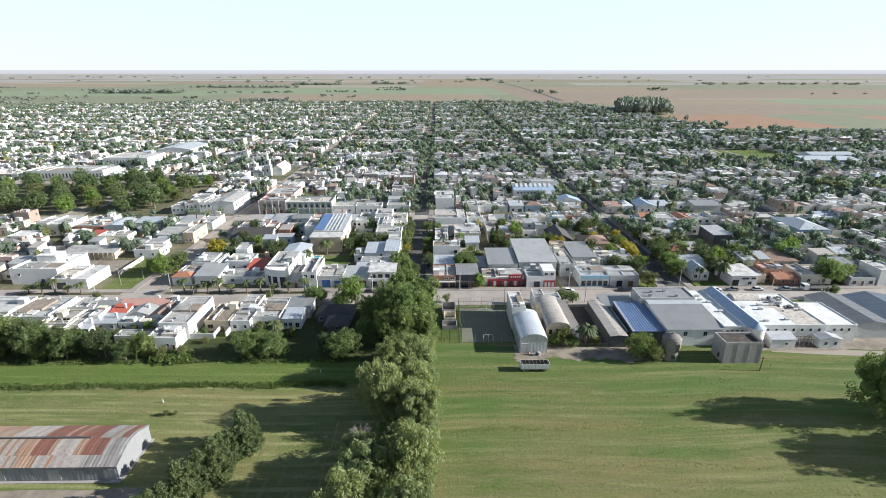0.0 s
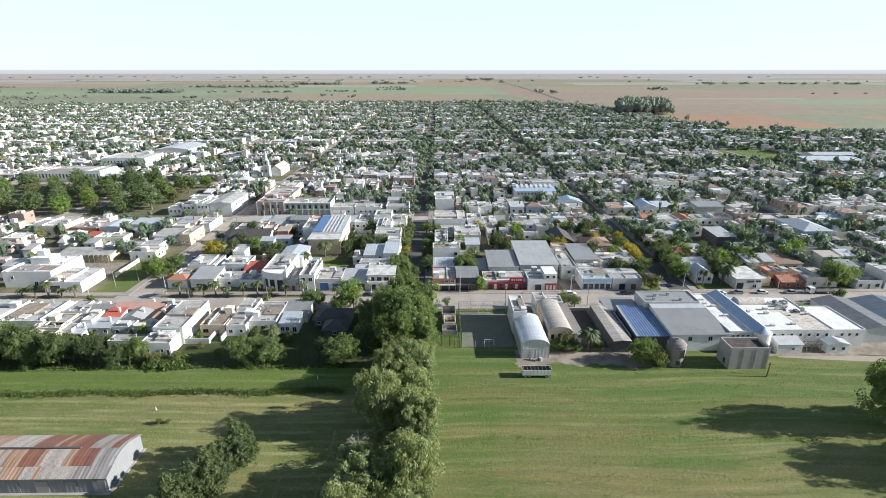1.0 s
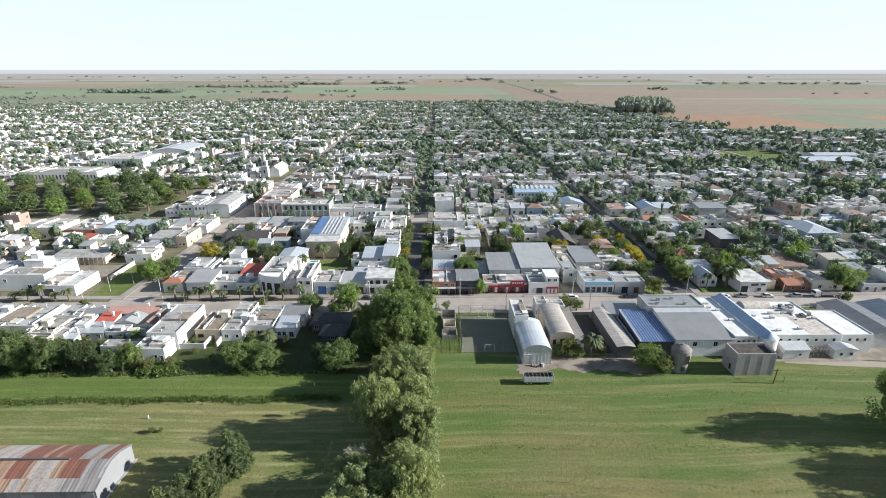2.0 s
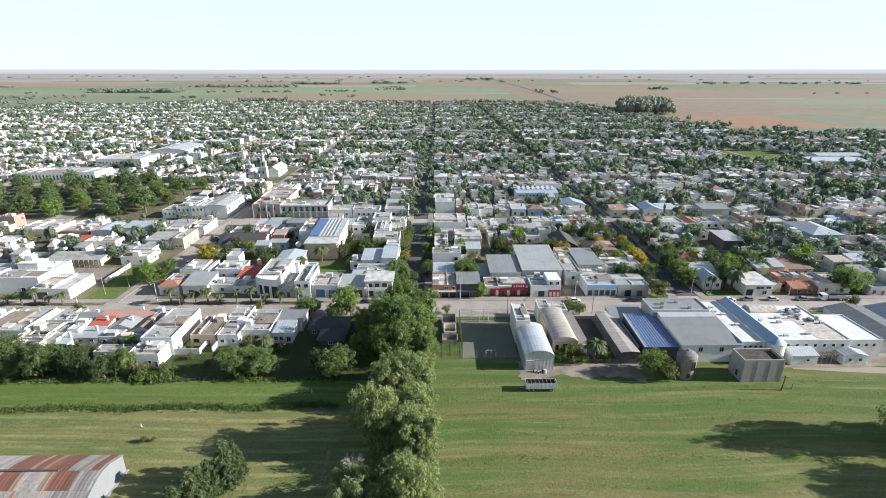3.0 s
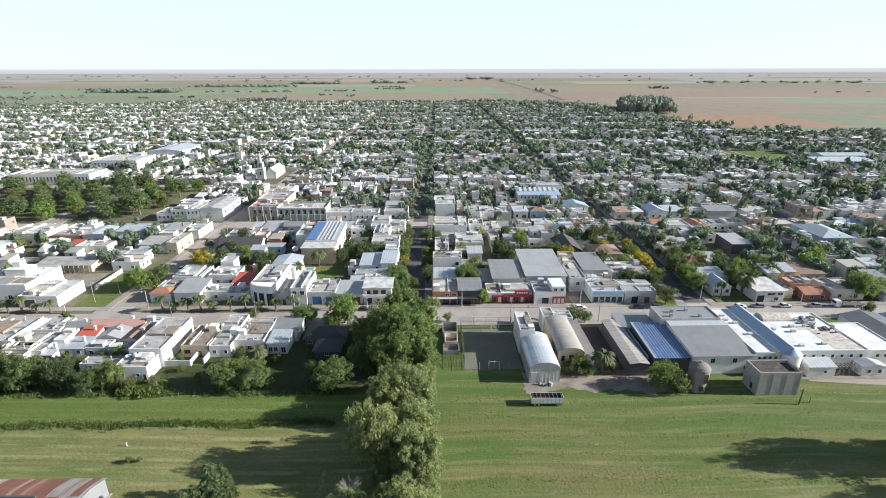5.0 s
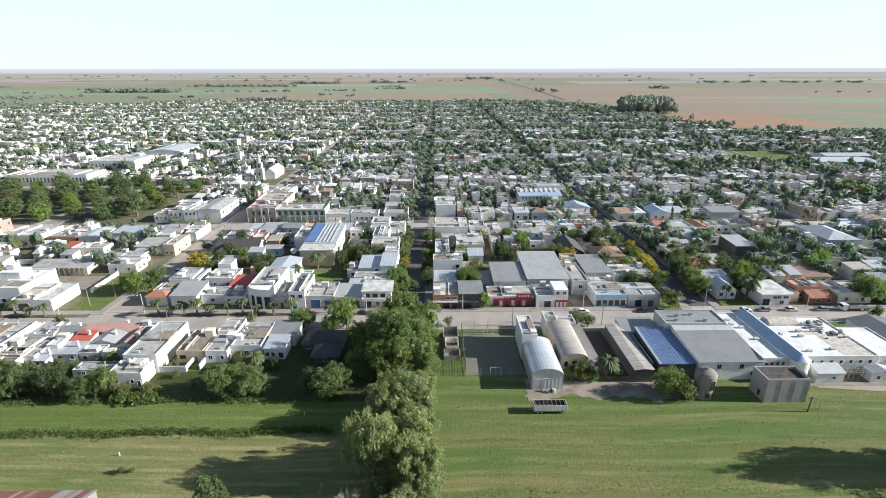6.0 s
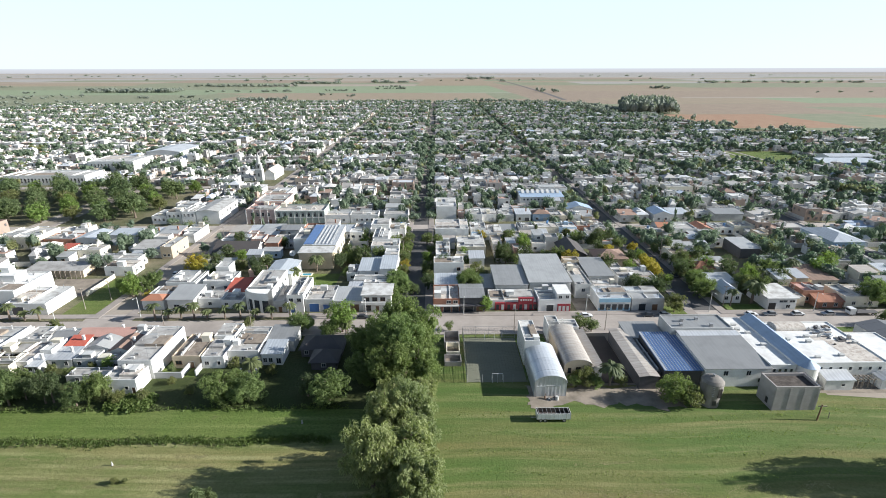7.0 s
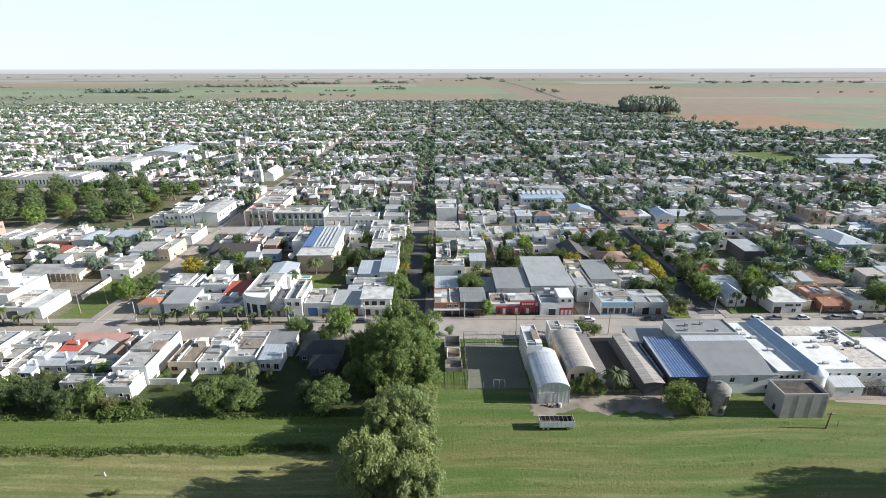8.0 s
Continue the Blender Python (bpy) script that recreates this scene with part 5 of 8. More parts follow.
# rounded end of that wing
b = Build()
n = 14
ring = [(math.cos(math.pi + math.pi * k / n) * 2.5, math.sin(math.pi + math.pi * k / n) * 2.2) for k in range(n + 1)]
for (xa, ya), (xb, yb) in zip(ring, ring[1:]):
    b.face([(xa, ya, 0), (xb, yb, 0), (xb, yb, 6.6), (xa, ya, 6.6)])
    b.face([(xa * 1.08, ya * 1.08, 6.5), (xb * 1.08, yb * 1.08, 6.5), (0, 0, 8.1)], 1)
part("round_end", b, ["wall_white", "zinc_bluegrey"], bl, "", pose(0, -13.7, 0))
wB = hero(112.8, 140.6, 133.5, 164.0, 5.9, wall="wall_white", roof="roof_bright", parapet=0.3, label="wide white factory hall with a bright flat roof", category="factory hall", name="factory_hall",
          wins=row_of("s", 7, 20.0, 4.4, 1.0, 1.1, 0.5))
b = Build()
b.box(1.2, -10.8, 5.86, 9.6, 0.5, 5.945)
b.box(-1.5, 0.5, 5.86, 4.0, 3.5, 5.945)
part("roof_patch", b, "roof_dirty", wB, "stained grey part of the roof")
vr = random.Random(3)
for k in range(9):
    roof_box(wB, -9 + k * 2.2 + vr.uniform(-0.5, 0.5), vr.uniform(-9, 9), 5.9, vr.uniform(0.6, 1.4), vr.uniform(0.6, 1.2), vr.uniform(0.4, 0.9), "wall_grey", "roof_vent")
for k in range(26):
    x, y, w, d = vr.uniform(0.5, 9.0), vr.uniform(-2.5, 8.5), vr.uniform(0.5, 2.6), vr.uniform(0.3, 1.2)
    b = Build()
    if k % 3 == 0:
        b.tube([(x, y, 6.1), (x + w, y + vr.uniform(-1.5, 1.5), 6.3)], [0.28, 0.28], 8)
        part("duct", b, "zinc_pale", wB)
    elif k % 3 == 1:
        b.box(x, y, 5.95, x + w, y + d, 6.05 + vr.uniform(0.1, 0.3))
        part("roof_patch", b, vr.choice(["roof_sooty", "wall_dark", "roof_dirty"]), wB)
    else:
        b.box(x, y, 5.95, x + w * 0.6, y + d, 5.95 + vr.uniform(0.5, 1.3))
        part("air_unit", b, vr.choice(["wall_grey", "steel", "wall_dark"]), wB)
b = Build()
n = 12
for k in range(n):
    a0, a1 = math.pi * k / n, math.pi * (k + 1) / n
    b.face([(-4.5, -2.4 * math.cos(a0), 1.5 * math.sin(a0)), (-4.5, -2.4 * math.cos(a1), 1.5 * math.sin(a1)), (4.5, -2.4 * math.cos(a1), 1.5 * math.sin(a1)), (4.5, -2.4 * math.cos(a0), 1.5 * math.sin(a0))])
for s in (-4.5, 4.5):
    b.face([(s, -2.4 * math.cos(math.pi * k / n), 1.5 * math.sin(math.pi * k / n)) for k in range(n + 1)])
part("roof_vault", b, "roof_dirty", wB, "", pose(-4.5, 8.6, 5.95))
hero(134.0, 141.0, 143.6, 157.5, 5.6, wall="wall_white", roof="roof_bright", parapet=0.3, label="white factory hall with a smooth bright roof", category="factory hall", name="factory_hall", wins=row_of("s", 3, 9, 4.2, 1.0, 1.0))
hero(114.2, 136.8, 121.8, 140.4, 3.4, wall="wall_white", roof="zinc_pale", kind="shed", rise=0.8, ridge="y", over=0.2, label="low white annexe with a pale lean-to roof", category="annexe", name="annexe", wins=[("s", 1.0, 1.7, 1.0, 0.8)])
an = hero(129.5, 137.0, 136.5, 140.4, 3.0, wall="wall_white", roof="zinc_pale", kind="gable", rise=0.9, ridge="y", over=0.2, label="small white gabled annexe at the factory", category="annexe", name="annexe", wins=[("s", -1.5, 1.6, 1.1, 1.1), ("s", 1.5, 1.6, 1.1, 1.1)])
hero(144.2, 143.0, 157.0, 165.5, 4.8, wall="wall_grey", roof="zinc_char", kind="gable", rise=1.3, ridge="y", over=0.3, sheets=12, label="long shed with a dark grey gabled sheet roof", category="shed", name="shed")
hero(157.6, 143.0, 174.0, 165.5, 4.8, wall="wall_white", roof="zinc_navy", kind="gable", rise=1.4, ridge="y", over=0.3, sheets=12, label="wide shed with a dark blue-grey sheet roof", category="shed", name="shed")
# timber loading frame before the white hall
fr = thing("loading_frame", "weathered timber frame standing before the white hall", "frame", 125.2, 138.6)
for x in (-2.8, -1.4, 0, 1.4, 2.8):
    for y in (-0.9, 0.9):
        b = Build()
        b.box(x - 0.08, y - 0.08, 0, x + 0.08, y + 0.08, 2.6)
        part("post", b, "wood_grey", fr)
for y in (-0.9, 0.9):
    b = Build()
    b.box(-3.1, y - 0.09, 2.6, 3.1, y + 0.09, 2.8)
    part("beam", b, "wood_grey", fr)
for k in range(7):
    b = Build()
    b.box(-3.0 + k, -1.2, 2.8, -2.85 + k, 1.2, 2.92)
    part("rafter", b, "wood_grey", fr)

# concrete tank building
tk = thing("water_tank_block", "weathered square concrete tank with stained panels", "tank", 100.4, 131.9)
HERO.append((94.4, 128.5, 106.4, 135.5))
b = Build()
b.ring(-5.6, -3.1, 5.6, 3.1, 0, 6.0, 6.9, 0.35)
part("wall", b, "concrete_old", tk)
b = Build()
b.box(-5.25, -2.75, 5.9, 5.25, 2.75, 6.1)
part("roof", b, "roof_sooty", tk)
for s in (-1, 1):
    for k in range(4):
        b = Build()
        x = -5.3 + k * 3.53
        b.box(x - 0.16, s * 3.1 - (0.07 if s < 0 else 0), 0, x + 0.16, s * 3.1 + (0.07 if s > 0 else 0), 6.5)
        part("pilaster", b, "concrete_old", tk)
b = Build()
b.box(-5.75, -3.25, 6.9, 5.75, 3.25, 7.05)
b.f, b.m = b.f[:4], b.m[:4]
part("rim", b, "concrete_old", tk)
b = Build()
b.box(-5.66, -1.2, 0.8, -5.6, -0.3, 2.4)
part("hatch", b, "paint_black", tk)

# silo
sl = thing("silo", "round concrete silo with a stained domed top", "silo", 80.6, 132.0)
HERO.append((77.0, 129.0, 84.0, 135.5))
b = Build()
prof = [(0, 2.25), (0.5, 2.25), (2.6, 2.3), (3.4, 2.5), (4.6, 2.65), (6.6, 2.65)]
b.tube([(0, 0, z) for z, r in prof], [r for z, r in prof], 32)
part("body", b, "silo_concrete", sl)
b = Build()
b.tube([(0, 0, 6.6), (0, 0, 6.85), (0, 0, 7.5), (0, 0, 8.0), (0, 0, 8.2)], [2.75, 2.72, 2.2, 1.2, 0.2], 32)
part("dome", b, "silo_concrete", sl)
b = Build()
b.tube([(0, 0, 8.1), (0, 0, 8.7)], [0.35, 0.35], 8)
part("cap", b, "steel", sl)
b = Build()
b.box(-0.5, -2.3, 0.9, 0.5, -2.1, 2.2)
part("hatch", b, "paint_black", sl)
b = Build()
b.box(0.3, -2.74, 3.4, 1.2, -2.4, 6.0)
part("hatch", b, "roof_sooty", sl, "dark stained opening")
for k in range(7, 13):
    b = Build()
    b.box(-1.2, -2.62, 0.4 + 0.5 * k, -0.7, -2.38, 0.46 + 0.5 * k)
    part("rung", b, "steel", sl)

# roofless hut by the pitch
ht = thing("hut", "roofless brick hut with whitewashed inner walls", "hut", 15.4, 157.5)
HERO.append((12.6, 149.5, 18.2, 167))
for (x0, y0, x1, y1, h, mt) in ((-2.6, 2.5, 2.2, 9.0, 2.4, "concrete_old"), (-2.0, -3.2, 2.0, 2.3, 2.2, "wall_cream"), (-2.6, -7.5, 2.3, -3.4, 1.5, "concrete_old")):
    b = Build()
    b.ring(x0, y0, x1, y1, 0, 0.2, h, 0.22)
    part("wall", b, mt, ht)
    b = Build()
    b.box(x0 + 0.25, y0 + 0.25, 0.1, x1 - 0.25, y1 - 0.25, 0.22)
    part("floor", b, "dirt_yard", ht)

# football pitch with its cage
strip("pitch", 18.9, 142.0, 35.4, 166.0, 0.04, "turf_net", "dark small football pitch beside the sheds", "pitch", 0.2)
cage = thing("pitch_fence", "tall green wire fence on posts round the small pitch", "fence", 27.2, 154.0)
posts = [(-8.4, -12.2 + k * 4.07) for k in range(7)] + [(-8.4 + k * 4.2, 12.2) for k in range(1, 5)] + [(-8.4 + k * 4.2, -12.2) for k in range(1, 5)]
for x, y in posts:
    b = Build()
    hgt = 4.2 if y > -12 else 2.6
    b.tube([(x, y, 0), (x, y, hgt)], [0.07, 0.06], 6)
    part("post", b, "steel", cage)
for z in (0.3, 1.5, 2.7, 4.1):
    b = Build()
    b.tube([(-8.4, -12.2, z if z < 2.6 else 2.5), (-8.4, 0, z), (-8.4, 12.2, z), (8.4, 12.2, z)], [0.035] * 4, 5)
    part("rail", b, "steel", cage)
b = Build()
for k in range(60):
    y = -12.2 + k * 0.41
    b.box(-8.41, y, 0, -8.39, y + 0.04, 3.9, bottom=False)
for k in range(12):
    b.box(-8.41, -12.2, 0.2 + k * 0.33, -8.39, 12.2, 0.23 + k * 0.33, bottom=False)
tagged(part("wire_mesh", b, "leaf_dark", cage), kind="stuff")
b = Build()
for k in range(31):
    y = -12.2 + k * 24.4 / 30
    b.tube([(-8.4 + 16.8 * j / 6, y, 4.1 - (1.0 - abs(j - 3) / 3) * (0.9 + 0.35 * math.sin(k * 0.42))) for j in range(7)], [0.012] * 7, 3, cap=False)
for k in range(21):
    x = -8.4 + k * 0.84
    sag = 1.0 - abs(k - 10) / 10
    b.tube([(x, -12.2 + 24.4 * j / 10, 4.1 - sag * (0.9 + 0.35 * math.sin(j * 3 * 0.42))) for j in range(11)], [0.012] * 11, 3, cap=False)
tagged(part("roof_net", b, "net_dark", cage, "sagging dark net over the pitch"), kind="stuff")


def goal(x, y, turn):
    g = thing("football_goal", "white tube football goal on the pitch", "goal", x, y, 0.05, turn, "pitch goals")
    for s in (-1.5, 1.5):
        b = Build()
        b.tube([(s, 0, 0), (s, 0, 2.0)], [0.06, 0.06], 6)
        part("post", b, "frame_white", g)
        b = Build()
        b.tube([(s, 0, 2.0), (s, 0.9, 1.9), (s, 1.3, 0)], [0.035] * 3, 5)
        part("stay", b, "frame_white", g)
    b = Build()
    b.tube([(-1.5, 0, 2.0), (1.5, 0, 2.0)], [0.06, 0.06], 6)
    part("crossbar", b, "frame_white", g)


goal(27.3, 143.0, 180)
goal(27.3, 165.0, 0)

# yard behind the sheds
patch("yard", 35.5, 131.0, 74.0, 140.5, 0.05, "dirt_yard", "bare stony yard behind the sheds", "yard", 3.2)
strip("yard", 45.0, 140.0, 100.0, 168.4, 0.03, "dirt_yard", "bare earth between the works buildings", "yard", 0.2)
patch("yard", 100.0, 135.6, 178.0, 168.4, 0.055, "dirt_yard", "bare earth by the factory", "yard", 0.8)
# grain trailer
tr = thing("grain_trailer", "open white grain trailer with a ribbed box on tandem wheels", "trailer", 39.0, 126.2)
b = Build()
b.box(-4.1, -1.1, 0.75, 4.1, 1.1, 0.95)
for y in (-0.5, 0.5):
    b.box(-4.1, y - 0.08, 0.5, 4.1, y + 0.08, 0.75)
b.box(-5.4, -0.08, 0.55, -4.1, 0.08, 0.7)
part("chassis", b, "steel", tr)
b = Build()
b.ring(-4.1, -1.2, 4.1, 1.2, 0.96, 1.0, 2.55, 0.06)
part("box", b, "wall_white", tr)
b = Build()
b.ring(-4.035, -1.135, 4.035, 1.135, 0.97, 1.1, 2.5, 0.02)
b.box(-4.01, -1.11, 0.96, 4.01, 1.11, 1.3)
part("lining", b, "roof_sooty", tr, "dark dirty inside of the box")
for k in range(9):
    for s in (-1, 1):
        b = Build()
        x = -4.0 + k
        b.box(x - 0.05, s * 1.2 - 0.06, 0.96, x + 0.05, s * 1.2 + 0.06, 2.6)
        part("stake", b, "wall_grey", tr)
for k in range(8):
    b = Build()
    b.box(-3.7 + k * 1.05, -1.15, 2.42, -3.62 + k * 1.05, 1.15, 2.5)
    part("tie_bar", b, "steel", tr)


def wheel(parent, x, y, r=0.48, w=0.24):
    key = ("wheel", r, w)
    if key not in CACHE:
        a, c = Build(), Build()
        a.tube([(0, -w / 2, 0), (0, w / 2, 0)], [r, r], 14)
        c.tube([(0, -w / 2 - 0.01, 0), (0, w / 2 + 0.01, 0)], [r * 0.58, r * 0.58], 10)
        CACHE[key] = a.mesh("tyre", "rubber"), c.mesh("rim", "steel")
    t, c = CACHE[key]
    o = part("wheel", t, None, parent, "", pose(x, y, r))
    part("rim", c, None, o)


for x in (-3.2, -2.1, 2.6):
    for y in (-1.0, 1.0):
        wheel(tr, x, y)

# scrap heap at the shed front
rs = random.Random(2)
sc = thing("scrap_heap", "heap of dark scrap and a white drum by the shed door", "scrap", 39.6, 133.9)
for k in range(12):
    b = Build()
    x, y, s = rs.uniform(-2.6, 2.6), rs.uniform(-0.5, 0.5), rs.uniform(0.2, 0.5)
    b.tube([(x, y, 0), (x + rs.uniform(-0.4, 0.4), y + 0.2, s * 1.6)], [s, s * 0.6], 6)
    part("scrap_piece", b, rs.choice(["paint_black", "rust", "wall_dark", "steel"]), sc)
b = Build()
b.tube([(2.2, 0, 0), (2.2, 0, 1.1)], [0.45, 0.45], 10)
part("drum", b, "frame_white", sc)

# leaning posts in the field
pl = thing("signal_post", "dark old timber post with a short arm in the grass", "post", 103.7, 124.9)
b = Build()
b.tube([(0, 0, 0), (0.25, 0, 4.6)], [0.2, 0.14], 8)
part("post", b, "frame_brown", pl)
b = Build()
b.box(-0.7, -0.08, 4.0, 1.5, 0.08, 4.2)
part("arm", b, "wood_grey", pl)
pl = thing("short_post", "short timber post in the grass", "post", 107.0, 125.6)
b = Build()
b.tube([(0, 0, 0), (0, 0, 1.7)], [0.1, 0.08], 6)
part("post", b, "wood_grey", pl)

for x, y in ((-60.2, 112.3), (-22.3, 125.6)):
    mp = thing("marker_post", "short white marker post standing in the mown grass", "post", x, y, 0.0, 0, "marker posts")
    b = Build()
    b.tube([(0, 0, 0), (0, 0, 0.9), (0, 0, 1.0)], [0.13, 0.13, 0.05], 8)
    part("post", b, "frame_white", mp)
    b = Build()
    b.box(-0.22, -0.22, 0, 0.22, 0.22, 0.12)
    part("base", b, "concrete_old", mp)

# ---- barn in the foreground ----
bn = thing("barn", "long old barn with a patchy rusted sheet metal roof", "barn", -82.0, 92.2)
HX, HY, EV, RS = 26.2, 6.2, 3.9, 1.9
b = Build()
b.box(-HX, -HY, 0, HX, HY, EV, bottom=False)
for s in (-1, 1):
    b.face([(s * HX, -HY, EV), (s * HX, HY, EV), (s * HX, HY * 0.35, EV + RS * 0.9), (s * HX, 0, EV + RS), (s * HX, -HY * 0.35, EV + RS * 0.9)])
part("wall", b, "barn_wall", bn)
b = Build()
b.face([(HX + 0.03, -HY, 0), (HX + 0.03, HY, 0), (HX + 0.03, HY, EV), (HX + 0.03, HY * 0.35, EV + RS * 0.88), (HX + 0.03, 0, EV + RS - 0.06), (HX + 0.03, -HY * 0.35, EV + RS * 0.88), (HX + 0.03, -HY, EV)])
part("gable_end", b, "barn_gable", bn, "pale sheet metal gable wall")
ys = [-HY - 0.35, -HY * 0.66, -HY * 0.33, 0, HY * 0.33, HY * 0.66, HY + 0.35]
zs = [EV - 0.05, EV + RS * 0.48, EV + RS * 0.85, EV + RS, EV + RS * 0.85, EV + RS * 0.48, EV - 0.05]
bar = random.Random(9)
cols = 60
wd = (2 * HX + 0.6) / cols
courses = {"low": (0, 1), "high": (1, 3), "back": (3, 6)}  # courses of sheets up the front slope and down the back
runs = {"low": [(-63.4, "zinc_barn"), (-73.0, "zinc_spotted"), (-200, "rust")],
        "high": [(-58.7, "zinc_barn"), (-59.4, "rust"), (-60.2, "zinc_barn"), (-64.4, "rust_dark"), (-66.0, "rust"), (-71.8, "zinc_spotted"), (-75.2, "rust_dark"), (-200, "rust")],
        "back": [(-56.8, "zinc_barn"), (-58.0, "rust_dark"), (-58.8, "zinc_barn"), (-60.0, "rust"), (-62.2, "zinc_barn"), (-75.2, "rust_dark"), (-79.5, "zinc_spotted"), (-200, "rust")]}
meshes = {}
for course, (r0, r1) in courses.items():
    for mat in ("rust", "rust_dark", "zinc_barn", "zinc_spotted"):
        sh = Build()
        for row in range(r0, r1):
            slope_roof(sh, 0, ys[row], wd - 0.03, ys[row + 1], zs[row], zs[row + 1], "y", 0.06)
        meshes[course, mat] = sh.mesh("roof_sheet", mat)
for course in courses:
    for j in range(cols):
        x = -82.0 - HX - 0.3 + (j + 0.5) * wd
        mat = next(mt for lim, mt in runs[course] if x > lim)
        if x < -76 and bar.random() < 0.25:
            mat = "zinc_spotted"
        elif bar.random() < (0.06 if x < -66 else 0.0):
            mat = "rust"
        part("roof_sheet", meshes[course, mat], None, bn, "", pose(-HX - 0.3 + j * wd, 0, 0.012 * (j % 2) + (0.03 if course == "high" else 0.0)))
b = Build()
b.box(-HX, -0.2, EV + RS + 0.02, HX - 8.5, 0.2, EV + RS + 0.32)
part("ridge_vent", b, "wall_dark", bn)
for k in range(9):
    b = Build()
    x = -HX + 3 + k * 5.8
    b.box(x, -HY - 0.08, 0.1, x + 2.6, -HY - 0.02, 3.0)
    part("sliding_door", b, "barn_wall" if k % 2 else "zinc_dark", bn)
strip("foundation", -108.4, 85.3, -55.5, 85.95, 0.12, "concrete_old", "concrete footing along the old barn", "footing", 0.3)
strip("foundation", -55.75, 85.95, -55.2, 98.6, 0.12, "concrete_old", "pale concrete footing at the barn's end", "footing", 0.3)

# ---- houses on the railway side, left ----
hero(-77.4, 145.0, -68.2, 164.5, 5.6, wall="wall_white", roof="roof_grey", parapet=0.4, label="long white house with a pale flat roof", wins=[("s", -2.5, 4.5, 1.4, 1.2)])
lw = hero(-78.0, 138.2, -69.0, 144.8, 3.9, wall="wall_white", roof="roof_grey", parapet=0.5, label="low white back wing with flat roofs in steps", wins=[("s", -2.5, 1.8, 1.2, 1.1), ("s", 1.8, 1.8, 1.0, 1.1)], doors=[("s", 3.6, 0.9, 2.0, "frame_brown")])
roof_box(lw, 1.5, 1.8, 3.9, 4.0, 2.4, 1.2, "wall_white")
water_tank(lw, -1.0, 1.5, 3.9)
hero(-65.4, 150.2, -57.6, 163.0, 3.7, wall="wall_tan", roof="roof_mud", parapet=0.3, label="brown house with a stained brown flat roof", frame_mat="frame_brown", wins=[("s", -2.2, 1.9, 1.8, 1.2)], doors=[("s", 1.6, 1.0, 2.1, "frame_brown")])
wx = hero(-57.0, 150.0, -50.6, 159.6, 3.6, wall="wall_white", roof="roof_white", parapet=0.35, label="small white house with a flat roof", wins=[("s", -1.8, 1.8, 1.3, 1.2), ("s", 1.6, 1.8, 1.0, 1.2)])
roof_box(wx, 1.8, 3.0, 3.6, 2.2, 2.4, 1.8, "wall_white")
hero(-50.4, 152.5, -41.5, 167.0, 3.8, wall="wall_white", roof="roof_grey", label="white house with a grey flat roof and roof parapets", wins=[("s", 0, 1.8, 1.4, 1.2)])
hero(-57.2, 160.0, -51.0, 168.0, 4.6, wall="wall_white", roof="roof_grey", label="white house front with a grey roof", wins=[("n", 0, 1.7, 1.4, 1.3)])
hero(-40.3, 151.4, -34.4, 158.6, 4.0, wall="wall_white", roof="zinc_skyblue", kind="shed", rise=0.4, over=0.25, label="white house with a pale blue sheet roof", wins=[("s", -2.0, 1.8, 1.2, 1.4), ("s", -0.4, 1.8, 1.2, 1.4), ("s", 1.9, 1.5, 1.4, 1.8)])
hero(-41.0, 159.0, -33.0, 167.8, 3.8, wall="wall_grey", roof="zinc_dark", kind="shed", rise=0.6, label="grey house with a dark sheet roof")
# wall_dark here puts the deep shade under the eaves into the wall colour
hero(-30.0, 155.6, -18.0, 163.6, 2.8, wall="wall_dark", roof="roof_slate", kind="hip", rise=2.3, over=0.7, label="low house with a steep black hipped roof", wins=[("s", -4.4, 1.7, 1.3, 1.2)])
hero(-25.4, 148.6, -18.2, 155.0, 2.8, wall="wall_dark", roof="roof_slate", kind="hip", rise=2.2, over=0.7, label="house wing with a black hipped roof", wins=[("s", 0, 1.7, 1.3, 1.2)])
